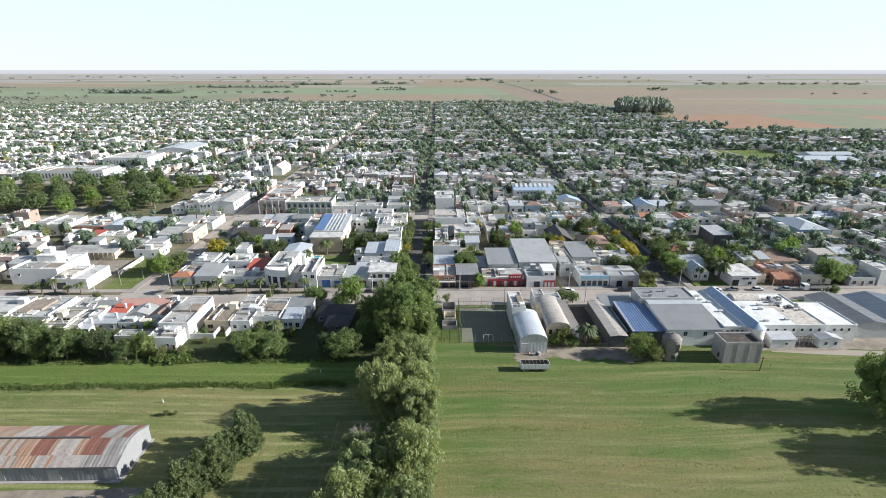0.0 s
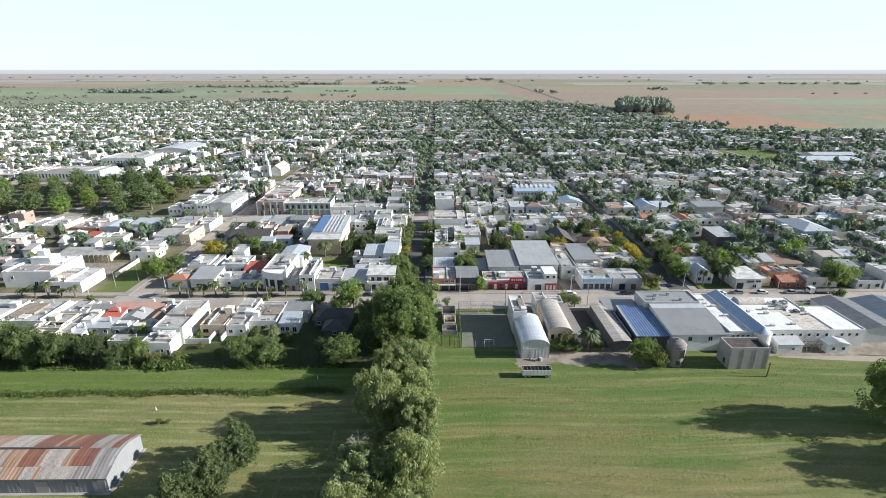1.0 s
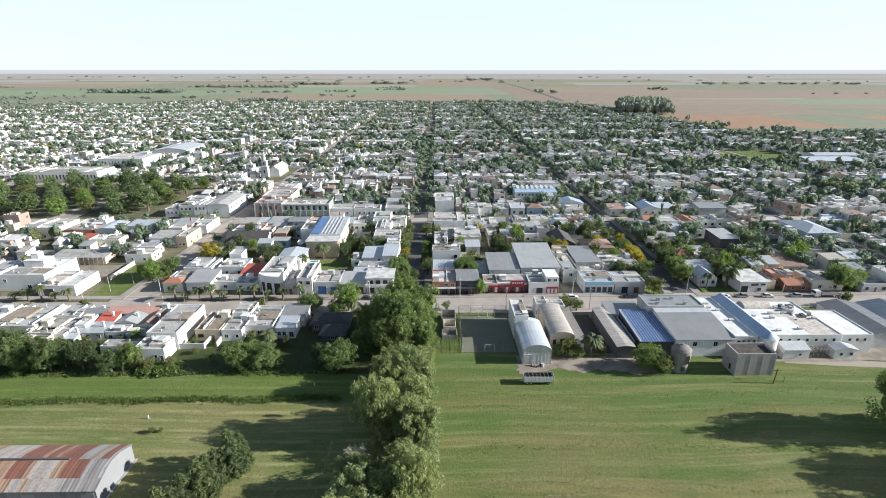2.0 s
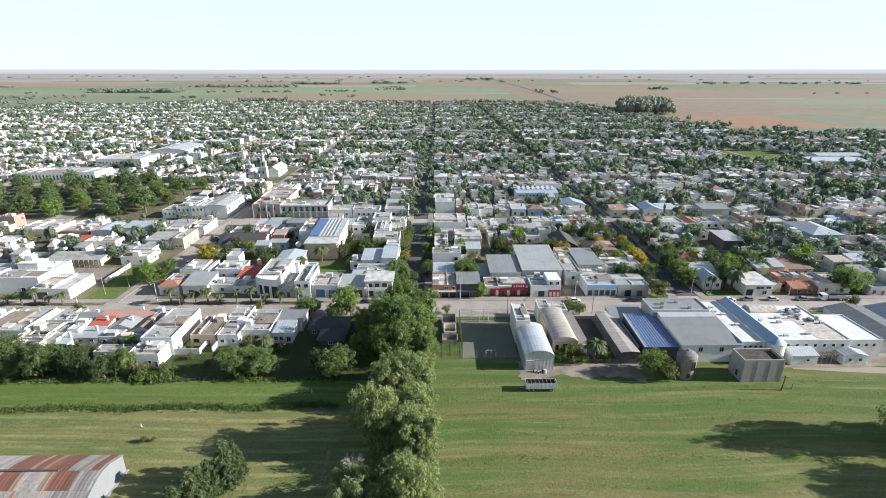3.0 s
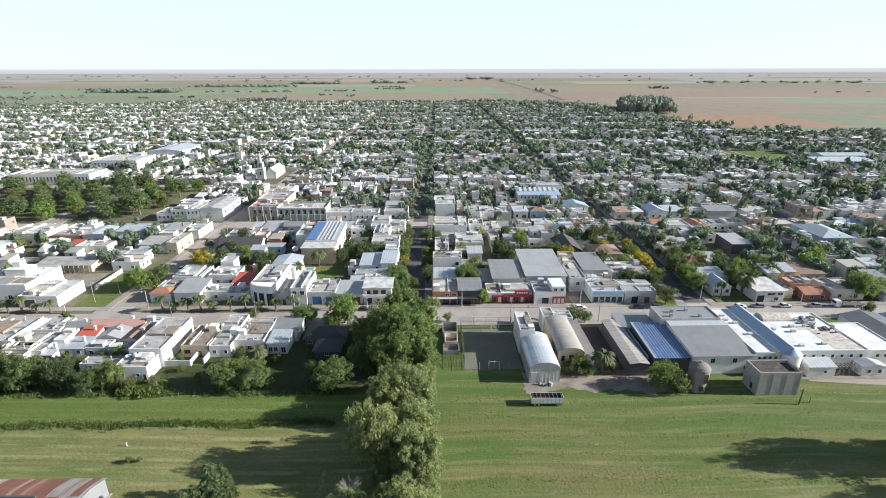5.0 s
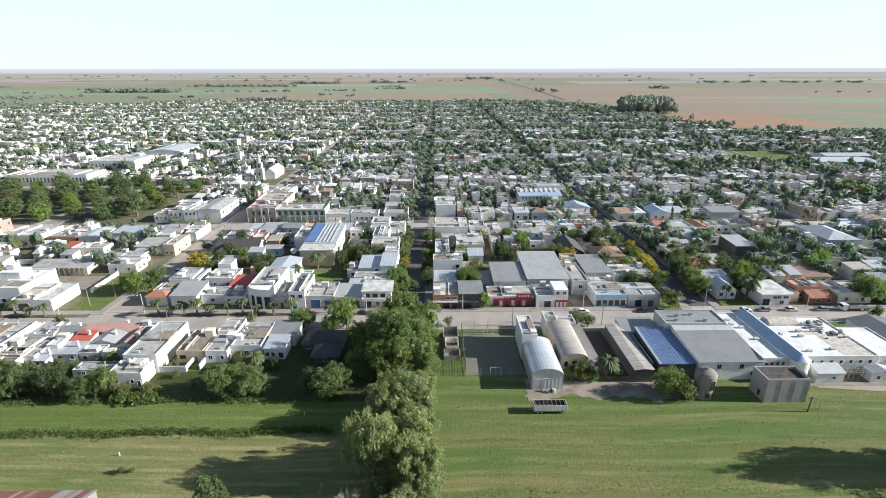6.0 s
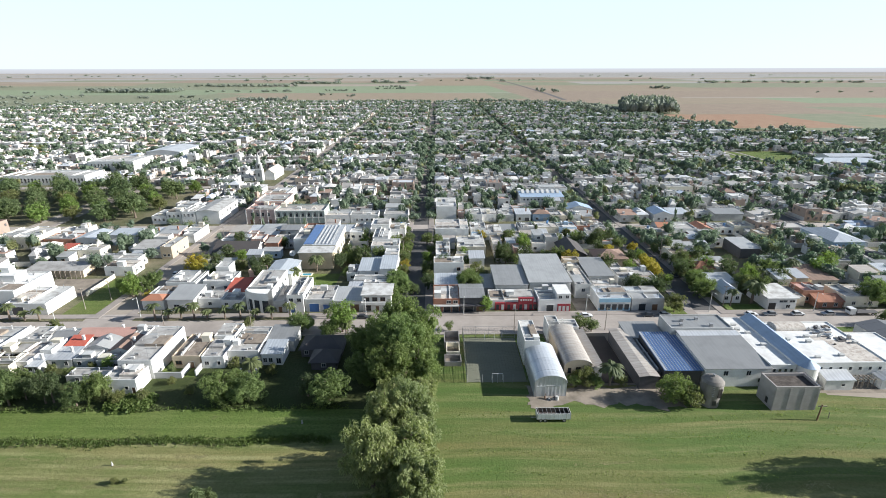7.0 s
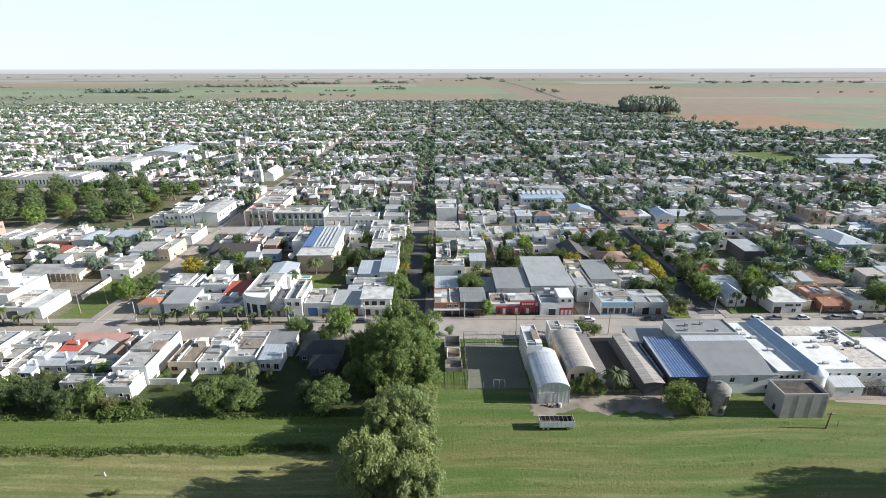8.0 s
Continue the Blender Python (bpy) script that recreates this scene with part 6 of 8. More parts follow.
for x0, y0, x1, y1, h, wl_, rf, kd, rg, rs_, lab in (
        (-119.0, 151.0, -110.2, 159.5, 3.4, "wall_cream", "grass_lot", "flat", "y", 0, "low house with a mossy green flat roof"),
        (-109.8, 148.5, -105.3, 160.0, 3.3, "wall_white", "roof_grey", "flat", "y", 0, "narrow white house with a grey flat roof"),
        (-105.0, 147.6, -101.7, 152.8, 2.9, "wall_white", "zinc_pale", "shed", "y", 0.4, "small white back room with a metal roof"),
        (-105.0, 153.2, -101.7, 160.2, 4.2, "wall_white", "roof_white", "flat", "y", 0, "tall narrow white house with a flat roof"),
        (-101.4, 150.6, -94.5, 156.4, 3.2, "wall_white", "zinc_pale", "shed", "y", 0.5, "white house with a pale metal roof and dark windows"),
        (-100.4, 156.8, -95.0, 161.6, 3.7, "wall_white", "roof_red_bright", "shed", "y", 1.0, "small house with a bright red sloping roof"),
        (-107.5, 160.6, -100.9, 168.0, 3.6, "wall_dark", "zinc_dark", "gable", "x", 1.2, "house with a dark gabled metal roof"),
        (-100.2, 162.8, -84.0, 168.3, 3.8, "wall_pink", "roof_red_paint", "gable", "x", 1.3, "house with a faded pink gabled roof"),
        (-93.8, 155.8, -86.4, 162.3, 3.5, "wall_white", "zinc", "gable", "y", 1.3, "white house with a grey gabled roof"),
        (-94.0, 150.6, -87.8, 155.4, 2.9, "wall_white", "roof_grey", "flat", "y", 0, "low white back wing with a grey flat roof"),
        (-86.0, 154.2, -79.0, 162.5, 3.5, "wall_white", "roof_tile_brown", "gable", "y", 1.4, "white house with a dark brown gabled roof"),
        (-86.6, 149.4, -79.4, 153.8, 2.8, "wall_grey", "roof_dirty", "flat", "y", 0, "low grey outbuilding with a stained flat roof"),
        (-90.5, 142.4, -78.6, 146.6, 2.5, "wall_grey", "roof_grey", "flat", "y", 0, "long low grey outbuilding with a flat roof"),
        (-83.4, 163.2, -78.2, 168.2, 4.0, "wall_white", "roof_grey", "flat", "y", 0, "small white street-front house with a flat roof"),
        (-116.5, 160.2, -108.0, 168.2, 3.9, "wall_white", "roof_grey", "flat", "y", 0, "white corner house with a grey flat roof")):
    o = hero(x0, y0, x1, y1, h, wall=wl_, roof=rf, kind=kd, ridge=rg, rise=rs_, parapet=0.35, over=0.35, label=lab, wins=[("s", -(x1 - x0) / 4, 1.7, 1.2, 1.2), ("s", (x1 - x0) / 4, 1.7, 1.2, 1.2)])
    if kd != "flat":
        roof_box(o, (x1 - x0) / 4, 0.5, h, 0.6, 0.6, 1.9, "wall_white", "chimney")
hero(-131.0, 152.5, -117.0, 167.5, 4.2, wall="wall_white", roof="roof_white", label="white house with a bright flat roof", wins=[("s", -3, 1.8, 1.4, 1.2), ("s", 3, 1.8, 1.4, 1.2)])
hero(-117.0, 146.0, -108.5, 153.5, 3.4, wall="wall_cream", roof="grass_lot", label="low house with a mossy green flat roof", wins=[("s", 0, 1.7, 1.4, 1.2)])
hero(-152.0, 150.0, -132.0, 167.5, 4.6, wall="wall_white", roof="roof_white", label="wide white house with a flat roof", wins=[("s", -4, 1.8, 1.4, 1.2), ("s", 4, 1.8, 1.4, 1.2)])
# garden walls behind these houses
for x0, y0, x1, y1 in ((-68.9, 145.1, -60.9, 145.4), (-60.9, 145.1, -60.6, 150.0), (-57.4, 146.0, -57.1, 150.0), (-45.0, 146.8, -41.2, 147.1), (-40.9, 146.8, -40.6, 151.2)):
    b = Build()
    b.box(x0, y0, 0, x1, y1, 1.9)
    solid("garden_wall", b, "wall_grey", "low rendered wall round a back garden", "wall", "", "garden walls")

# ---- boulevard fronts, left of the central street ----
h1 = hero(-15.8, 185.3, -5.6, 195.0, 6.4, wall="wall_white", roof="roof_white", kind="slab", over=0.45, label="white two-storey corner house with a bright flat roof", frame_mat="frame_brown",
          wins=[("s", -3.4, 4.9, 1.8, 1.4), ("s", -0.6, 4.9, 1.8, 1.4), ("s", 2.2, 4.9, 1.8, 1.4), ("s", -3.2, 1.5, 2.2, 2.0), ("e", -2.0, 4.9, 1.4, 1.3), ("e", 2.0, 4.9, 1.4, 1.3)], doors=[("s", 0.2, 1.1, 2.2, "frame_brown"), ("s", 3.2, 2.4, 2.4, "wall_grey")])
b = Build()
b.box(-5.3, -6.0, 3.15, 5.3, -4.86, 3.35)
b.ring(-5.3, -6.0, 5.3, -4.87, 3.35, 3.36, 4.15, 0.12)
part("balcony", b, "wall_white", h1)
hero(-26.0, 185.6, -16.0, 196.5, 4.4, wall="wall_white", roof="zinc", kind="shed", rise=0.5, label="white shop with a grey metal roof", doors=[("s", -2.4, 3.0, 2.8, "wall_grey"), ("s", 2.4, 3.0, 2.8, "frame_brown")])
hero(-36.0, 185.6, -26.2, 198.0, 4.4, wall="wall_grey", roof="roof_grey", label="grey garage with a flat roof and blue doors", doors=[("s", -1.8, 3.4, 3.2, "paint_blue"), ("s", 2.6, 2.4, 2.8, "paint_blue")])
bb = hero(-42.2, 185.0, -36.4, 201.0, 6.4, wall="wall_white", roof="roof_grey", label="narrow white two-storey building with a blue shopfront", doors=[("s", -1.2, 2.0, 2.6, "paint_blue")], wins=[("s", -1.4, 4.9, 1.6, 1.5), ("s", 1.4, 4.9, 1.6, 1.5), ("e", -4, 4.9, 1.2, 1.2)])
hero(-47.3, 185.4, -42.4, 199.0, 4.0, wall="wall_grey", roof="roof_grey", label="narrow grey house with a flat roof", doors=[("s", 0, 1.2, 2.2, "frame_brown")])
cv = hero(-57.4, 187.4, -47.8, 207.0, 7.0, wall="wall_white", roof="roof_grey", parapet=0.6, label="white hall with a curved blue-glazed front", category="hall", name="hall", wins=row_of("e", 4, 18, 5.2, 1.2, 1.0))
b = Build()
n = 12
for k in range(n):
    a0, a1 = math.pi + math.pi * 0.5 * k / n, math.pi + math.pi * 0.5 * (k + 1) / n
    p0, p1 = (math.cos(a0) * 8.6 + 4.2, math.sin(a0) * 4.2 + 1.0), (math.cos(a1) * 8.6 + 4.2, math.sin(a1) * 4.2 + 1.0)
    b.face([(p0[0], p0[1] - 9.8, 0), (p1[0], p1[1] - 9.8, 0), (p1[0], p1[1] - 9.8, 5.0), (p0[0], p0[1] - 9.8, 5.0)], 1 if k % 3 else 0)
    b.face([(p0[0], p0[1] - 9.8, 5.0), (p1[0], p1[1] - 9.8, 5.0), (p1[0], p1[1] - 9.8, 7.8), (p0[0], p0[1] - 9.8, 7.8)], 0)
    b.face([(p0[0], p0[1] - 9.8, 7.8), (p1[0], p1[1] - 9.8, 7.8), (4.2, -8.8, 7.8)], 0)
part("curved_front", b, ["wall_white", "glass_dark"], cv)
hero(-57.0, 207.4, -46.6, 222.5, 5.6, wall="wall_white", roof="zinc_skyblue", kind="gable", rise=0.9, ridge="y", label="hall with a pale blue gabled metal roof", category="hall", name="hall")
hero(-68.4, 195.6, -61.4, 206.4, 3.4, wall="wall_dark", roof="roof_red_bright", kind="shed", rise=1.2, over=0.3, label="house with a steep bright red tiled roof", wins=[("s", 0, 1.8, 1.4, 1.2)])
hero(-66.8, 188.6, -59.4, 195.2, 3.0, wall="wall_white", roof="roof_grey", parapet=0.4, label="low white house front with a stained flat roof", wins=[("s", -2.0, 1.7, 1.3, 1.3)], doors=[("s", 1.6, 1.0, 2.1, "frame_brown")])
gh = hero(-85.4, 187.2, -76.0, 198.0, 4.6, wall="wall_white", roof="zinc", kind="shed", rise=1.0, label="white house with a grey sloping roof", wins=[("s", -1.5, 1.8, 2.2, 1.3), ("s", 2.5, 1.8, 1.4, 1.3), ("e", 0, 3.6, 1.0, 1.0)])
hero(-75.6, 189.5, -67.2, 197.0, 3.2, wall="wall_white", roof="roof_grey", label="low white house front with a flat roof", wins=[("s", 0, 1.7, 1.3, 1.3)])
oh = hero(-94.8, 188.0, -87.2, 193.0, 3.9, wall="wall_white", roof="roof_tile", kind="hip", rise=1.3, over=0.4, label="white corner house with an orange tiled roof", wins=[("s", -1.2, 1.8, 1.8, 1.3), ("w", 0, 1.8, 1.4, 1.3)])
hero(-94.8, 193.2, -86.4, 200.0, 3.6, wall="wall_white", roof="roof_white", label="white back part of the corner house with a flat roof")
hero(-79.5, 203.0, -68.5, 213.0, 4.2, wall="wall_white", roof="roof_white", label="white house with a flat roof terrace", wins=[("s", -2, 2.0, 1.3, 1.2), ("s", 3, 2.0, 1.3, 1.2)])
hero(-93.5, 202.5, -82.0, 215.0, 4.0, wall="wall_white", roof="roof_grey", label="low white house with a grey flat roof", wins=[("s", 0, 1.8, 1.3, 1.2)])
hero(-48.6, 226.5, -34.2, 234.6, 7.4, wall="wall_tan", roof="roof_white", kind="slab", over=0.35, label="tan front block of the hall with a white flat roof", category="hall", name="hall")
gy_ = hero(-48.4, 235.2, -34.4, 262.0, 8.2, wall="wall_cream", roof="zinc_pale", kind="shed", rise=1.0, ridge="y", over=0.3, sheets=14, label="tall hall with a pale ribbed sheet roof", category="hall", name="hall", wins=row_of("e", 5, 25, 3.4, 1.4, 1.8))
b = Build()
slope_roof(b, -7.2, -13.0, -3.0, 12.5, 8.4, 9.35, "y")
part("roof_panel", b, "zinc_blue", gy_, "blue roof sheets")
for k in range(5):
    b = Build()
    slope_roof(b, -2.4 + k * 1.7, -12.8, -2.0 + k * 1.7, 12.6, 8.5, 9.45, "y")
    part("rib", b, "frame_white", gy_)
ds = thing("satellite_dish", "large white satellite dish on a mast", "dish", -52.3, 231.0)
b = Build()
b.tube([(0, 0, 0), (0, 0, 5.2)], [0.12, 0.1], 8)
part("mast", b, "steel", ds)
b = Build()
rings = [(0.15 + 1.2 * k / 5, 0.42 * (k / 5) ** 2) for k in range(6)]
for (ra, da), (rb, db) in zip(rings, rings[1:]):
    for j in range(20):
        a0, a1 = 2 * math.pi * j / 20, 2 * math.pi * (j + 1) / 20
        for off in (0.0, 0.05):
            q = [(ra * math.cos(a0), -da + off, ra * math.sin(a0)), (rb * math.cos(a0), -db + off, rb * math.sin(a0)), (rb * math.cos(a1), -db + off, rb * math.sin(a1)), (ra * math.cos(a1), -da + off, ra * math.sin(a1))]
            b.face(q if off else q[::-1])
part("reflector", b, "wall_white", ds, "", pose(0, -0.15, 5.6, -35))
b = Build()
b.tube([(0, -0.3, 5.4), (0, -1.1, 6.2)], [0.04, 0.04], 5)
part("feed_arm", b, "steel", ds)
hero(-56.0, 246.0, -49.4, 262.0, 7.0, wall="wall_white", roof="roof_white", label="white building with a flat roof beside the hall")
gb = hero(-90.0, 238.0, -71.0, 250.0, 4.2, wall="wall_white", roof="roof_slate", kind="gable", rise=3.0, ridge="x", over=0.6, label="white house with a broad black gabled roof", wins=[("s", -5, 1.8, 1.4, 1.3), ("s", 5, 1.8, 1.4, 1.3)])
b = Build()
b.box(-8.0, -9.0, 0, -2.0, -6.5, 4.2)
b.face([(-8, -9, 4.2), (-2, -9, 4.2), (-5, -9, 6.2)])
part("gable_wall", b, "wall_white", gb)
b = Build()
slope_roof(b, -8.5, -9.4, -5, -1.5, 3.9, 6.4, "x")
slope_roof(b, -5, -9.4, -1.5, -1.5, 6.4, 3.9, "x")
part("gable_roof", b, "roof_slate", gb)
for x0, y0, x1, y1, h, rf, kd in ((-21.0, 212.5, -12.0, 225.0, 5.0, "zinc_skyblue", "shed"), (-12.0, 211.0, -6.0, 224.0, 6.4, "zinc_skyblue", "shed"), (-17.5, 198.0, -6.6, 205.0, 3.8, "roof_white", "flat"),
                                  (-22.0, 205.2, -8.0, 210.8, 3.4, "roof_grey", "flat"), (-12.0, 225.5, -6.0, 236.0, 5.6, "roof_white", "flat"), (-19.0, 237.0, -6.4, 247.0, 6.4, "roof_white", "flat"),
                                  (-19.5, 248.0, -12.0, 262.0, 6.8, "roof_white", "flat"), (-26.0, 213.0, -21.4, 222.0, 3.4, "roof_grey", "flat")):
    hero(x0, y0, x1, y1, h, wall="wall_white", roof=rf, kind=kd, rise=0.6, label="white house with %s" % ROOF_WORDS[rf], group="white terrace houses", wins=[("s", 0, 1.8, 1.3, 1.2), ("s", (x1 - x0) / 3.4, h - 1.4, 1.2, 1.1)])
strip("lawn", -43.5, 203.5, -30.0, 221.0, 0.03, "grass_lush", "bright lawn behind the houses", "lawn", 0.2)
HERO.append((-46.0, 203.0, -26.5, 224.0))
pool = thing("swimming_pool", "small turquoise swimming pool in a paved surround", "pool", -44.0, 220.0)
b = Build()
b.ring(-2.3, -1.6, 2.3, 1.6, 0, 0.1, 0.22, 0.5)
part("coping", b, "wall_cream", pool)
b = Build()
b.box(-1.8, -1.1, 0.05, 1.8, 1.1, 0.15)
part("water", b, "water_pool", pool)

# ---- boulevard fronts, right of the central street ----
r1 = hero(9.4, 184.6, 18.6, 197.0, 4.7, wall="wall_brick", roof="roof_dirty", parapet=0.5, label="brick shop with a stained roof and glazed ground floor", category="shop", name="shop", wins=[("s", 0.8, 4.0, 1.6, 1.1), ("s", 3.2, 4.0, 1.6, 1.1)],
          doors=[("s", -3.2, 2.2, 2.6, "glass_dark"), ("s", 0.2, 2.4, 2.6, "glass_dark"), ("s", 3.2, 2.2, 2.6, "glass_dark")])
b = Build()
b.box(-4.7, -7.6, 2.75, 4.7, -6.2, 2.95)
part("awning", b, "wall_grey", r1)
hero(10.0, 198.5, 18.4, 209.5, 4.2, wall="wall_blue", roof="zinc_skyblue", kind="shed", rise=0.5, label="low house with a pale blue metal roof")
r2 = hero(18.9, 184.8, 27.4, 196.5, 5.6, wall="wall_dark", roof="zinc_dark", kind="gable", rise=0.9, ridge="x", sheets=10, over=0.3, label="dark-fronted shop with a striped grey metal roof", category="shop", name="shop", doors=[("s", -1.5, 3.6, 2.8, "glass_dark"), ("s", 2.6, 2.4, 2.6, "frame_brown")])
b = Build()
b.box(-4.4, -7.7, 2.9, 4.4, -5.9, 3.1)
part("awning", b, "wall_dark", r2)
rsx = hero(29.6, 186.4, 46.0, 195.6, 3.5, wall="wall_white", roof="roof_dirty", parapet=0.2, label="shop with a peeling white roof and red street front", category="shop", name="shop")
for x0, x1, hh in ((-6.5, -2.8, 3.0), (-2.6, 1.6, 3.0), (1.8, 7.2, 4.9), (7.4, 8.3, 2.9)):
    b = Build()
    b.box(x0, -5.4, 0, x1, -4.75, hh, 0)
    n = max(1, int((x1 - x0) / 1.7))
    for k in range(n):
        u = x0 + (k + 0.5) * (x1 - x0) / n
        b.box(u - 0.5, -5.46, 0.3, u + 0.5, -5.38, 2.3, 1 if k % 2 else 2)
    part("shopfront", b, ["paint_red", "frame_white", "glass_dark"], rsx, "red-painted shopfront with white openings")
for k in range(5):
    b = Build()
    b.box(2.5 + k * 0.85, -5.5, 3.7, 3.05 + k * 0.85, -5.42, 4.3)
    part("sign_bar", b, "frame_white", rsx, "white bar on the red front")
wbx = hero(46.6, 184.4, 58.0, 194.5, 4.4, wall="wall_white", roof="zinc_skyblue", kind="flat", label="white shop with a blue-grey roof and red trim", category="shop", name="shop", doors=[("s", -1.6, 2.4, 2.6, "glass_dark")])
b = Build()
b.box(0.6, -5.0, 4.45, 5.6, 3.2, 6.9)
part("upper_storey", b, "wall_white", wbx)
for u in (1.9, 4.3):
    add_window(wbx, 1.2, 1.2, pose(u, -5.0, 5.7))
b = Build()
b.box(1.0, -5.2, 0.1, 5.6, -5.03, 3.0, 0)
for u in (1.9, 3.3, 4.7):
    b.box(u - 0.45, -5.26, 0.4, u + 0.45, -5.19, 2.2, 1)
part("shopfront", b, ["paint_red", "frame_white"], wbx, "red shopfront with white windows")
hero(32.6, 196.0, 44.8, 214.0, 5.6, wall="wall_grey", roof="zinc_dark", kind="shed", rise=0.7, ridge="y", label="hall with a plain grey sloping metal roof", category="hall", name="hall")
hero(45.4, 196.4, 61.0, 223.0, 6.4, wall="wall_grey", roof="zinc", kind="shed", rise=1.2, ridge="y", label="large hall with a grey sheet metal roof and grey walls", category="hall", name="hall")
hero(28.0, 198.0, 32.2, 210.0, 3.6, wall="wall_grey", roof="zinc_dark", kind="shed", rise=0.4, label="low lean-to beside the grey hall", category="shed", name="shed")
tb_ = hero(62.4, 195.2, 68.4, 217.0, 5.4, wall="wall_grey", roof="roof_grey", parapet=0.4, label="grey building with a long pale flat roof", category="building", name="building", wins=[("s", 0, 3.4, 1.4, 1.4)])
strip("yard", 60.6, 184.6, 67.6, 195.0, 0.08, "dirt_yard", "bare tan yard between two shops", "yard", 0.2)
HERO.append((60.6, 184.6, 67.6, 195.0))
hero(69.6, 203.2, 79.4, 222.0, 6.0, wall="wall_grey", roof="zinc_dark", kind="shed", rise=0.4, ridge="y", label="hall with a dark grey-blue metal roof", category="hall", name="hall", wins=[("s", -1.0, 3.6, 2.2, 1.8)])
hero(70.0, 196.0, 79.2, 202.8, 4.0, wall="wall_grey", roof="roof_dirty", parapet=0.3, label="low back part of the shop with a stained roof", category="shop", name="shop")
bw = hero(68.0, 184.6, 79.4, 195.5, 4.4, wall="wall_white", roof="zinc_skyblue", parapet=0.6, label="white and sky-blue shop with a pale roof", category="shop", name="shop")
b = Build()
b.box(-5.6, -5.56, 0, 5.6, -5.46, 1.2, 0)
for k in range(5):
    u = -4.4 + k * 2.2
    b.box(u - 0.8, -5.6, 0.5, u + 0.8, -5.45, 2.6, 1)
b.box(-5.6, -5.6, 3.4, 5.6, -5.45, 4.9, 0)
part("shopfront", b, ["paint_sky", "glass_dark"], bw, "sky-blue shopfront with dark glazing")
hero(80.0, 184.8, 91.5, 195.5, 4.3, wall="wall_grey", roof="zinc_skyblue", kind="flat", label="grey corner building with a blue-grey roof", category="building", name="building", doors=[("s", -2, 2.4, 2.6, "glass_dark"), ("s", 2.5, 2.0, 2.4, "frame_brown")])
hero(66.5, 230.0, 76.5, 247.0, 4.6, wall="wall_dark", roof="roof_slate", kind="gable", rise=2.6, ridge="y", over=0.6, label="house with a steep black gabled roof")
hero(80.0, 226.0, 93.0, 238.0, 4.2, wall="wall_tan", roof="roof_tile_brown", kind="hip", rise=2.2, over=0.7, label="house with a brown hipped roof")
hero(82.0, 205.0, 97.0, 216.0, 3.8, wall="wall_white", roof="roof_white", label="white house with a flat roof")
hero(10.0, 262.0, 26.5, 279.0, 6.4, wall="wall_white", roof="roof_white", label="white two-storey corner building with flat roofs", wins=row_of("w", 4, 16, 4.8, 1.2, 1.3))
hero(10.2, 228.0, 16.5, 246.0, 5.4, wall="wall_white", roof="roof_white", label="white house with a flat roof on the central street")
hero(20.0, 240.0, 33.0, 256.0, 4.6, wall="wall_cream", roof="roof_white", label="cream building with a peeling white roof")

# right-hand block
gh2 = hero(115.6, 190.4, 122.4, 198.5, 3.9, wall="wall_white", roof="zinc_skyblue", kind="gable", rise=2.0, ridge="y", over=0.5, label="white gabled house with a blue-grey roof", wins=[("s", -2, 2.0, 1.3, 1.4), ("s", 2, 2.0, 1.3, 1.4), ("s", 0, 5.2, 1.2, 1.1)])
md = hero(128.6, 184.8, 139.0, 197.0, 4.4, wall="wall_white", roof="roof_white", kind="slab", over=0.7, label="modern white house with a flat overhanging roof", wins=[("s", 0.4, 3.2, 3.0, 0.9), ("s", 3.6, 3.2, 2.0, 0.9), ("s", 2.4, 1.2, 1.6, 1.4)], doors=[("s", -3.4, 2.6, 2.6, "paint_black")])
hero(144.6, 189.9, 152.2, 197.5, 4.5, wall="wall_brick", roof="roof_red_paint", parapet=0.5, label="brick house with a red roof terrace", wins=[("s", -2, 1.8, 1.4, 1.3)])
hero(147.4, 185.4, 156.4, 189.6, 2.8, wall="wall_brick", roof="roof_tile", kind="shed", rise=1.1, over=0.5, sheets=14, label="brick porch with an orange tiled roof", wins=[("s", -2, 1.5, 1.4, 1.3), ("s", 2, 1.5, 1.4, 1.3)])
hero(140.4, 187.6, 144.2, 198.0, 3.2, wall="wall_tan", roof="roof_grey", parapet=0.3, label="narrow tan house with a grey flat roof")
hero(157.5, 186.0, 170.0, 197.0, 3.8, wall="wall_cream", roof="roof_grey", label="cream house with a grey flat roof", wins=[("s", -3, 1.7, 1.4, 1.3), ("s", 3, 1.7, 1.4, 1.3)])
hero(156.8, 202.2, 167.0, 217.0, 4.0, wall="wall_cream", roof="roof_tile_brown", kind="shed", rise=0.5, over=0.4, sheets=12, label="house with a sloping brown roof", wins=[("s", 2, 2.2, 1.4, 1.2), ("s", -2, 2.2, 1.4, 1.2)])
hero(148.2, 236.0, 157.2, 250.5, 5.0, wall="wall_dark", roof="zinc", kind="shed", rise=0.5, over=0.3, label="dark-walled shed with a plain grey roof", category="shed", name="shed")
hero(196.0, 243.5, 211.0, 266.0, 5.2, wall="wall_blue", roof="zinc_skyblue", kind="hip", rise=2.2, over=0.5, label="pale blue hall with a hipped sheet roof", category="hall", name="hall", wins=row_of("s", 5, 14, 3.0, 1.2, 1.4))
hero(116.0, 200.5, 127.0, 210.0, 3.6, wall="wall_white", roof="zinc_pale", kind="shed", rise=0.5, label="low white house with a pale metal roof")
strip("lawn", 114.6, 184.4, 127.4, 188.6, 0.2, "grass_lush", "small front lawn at the street corner", "lawn", 0.2)
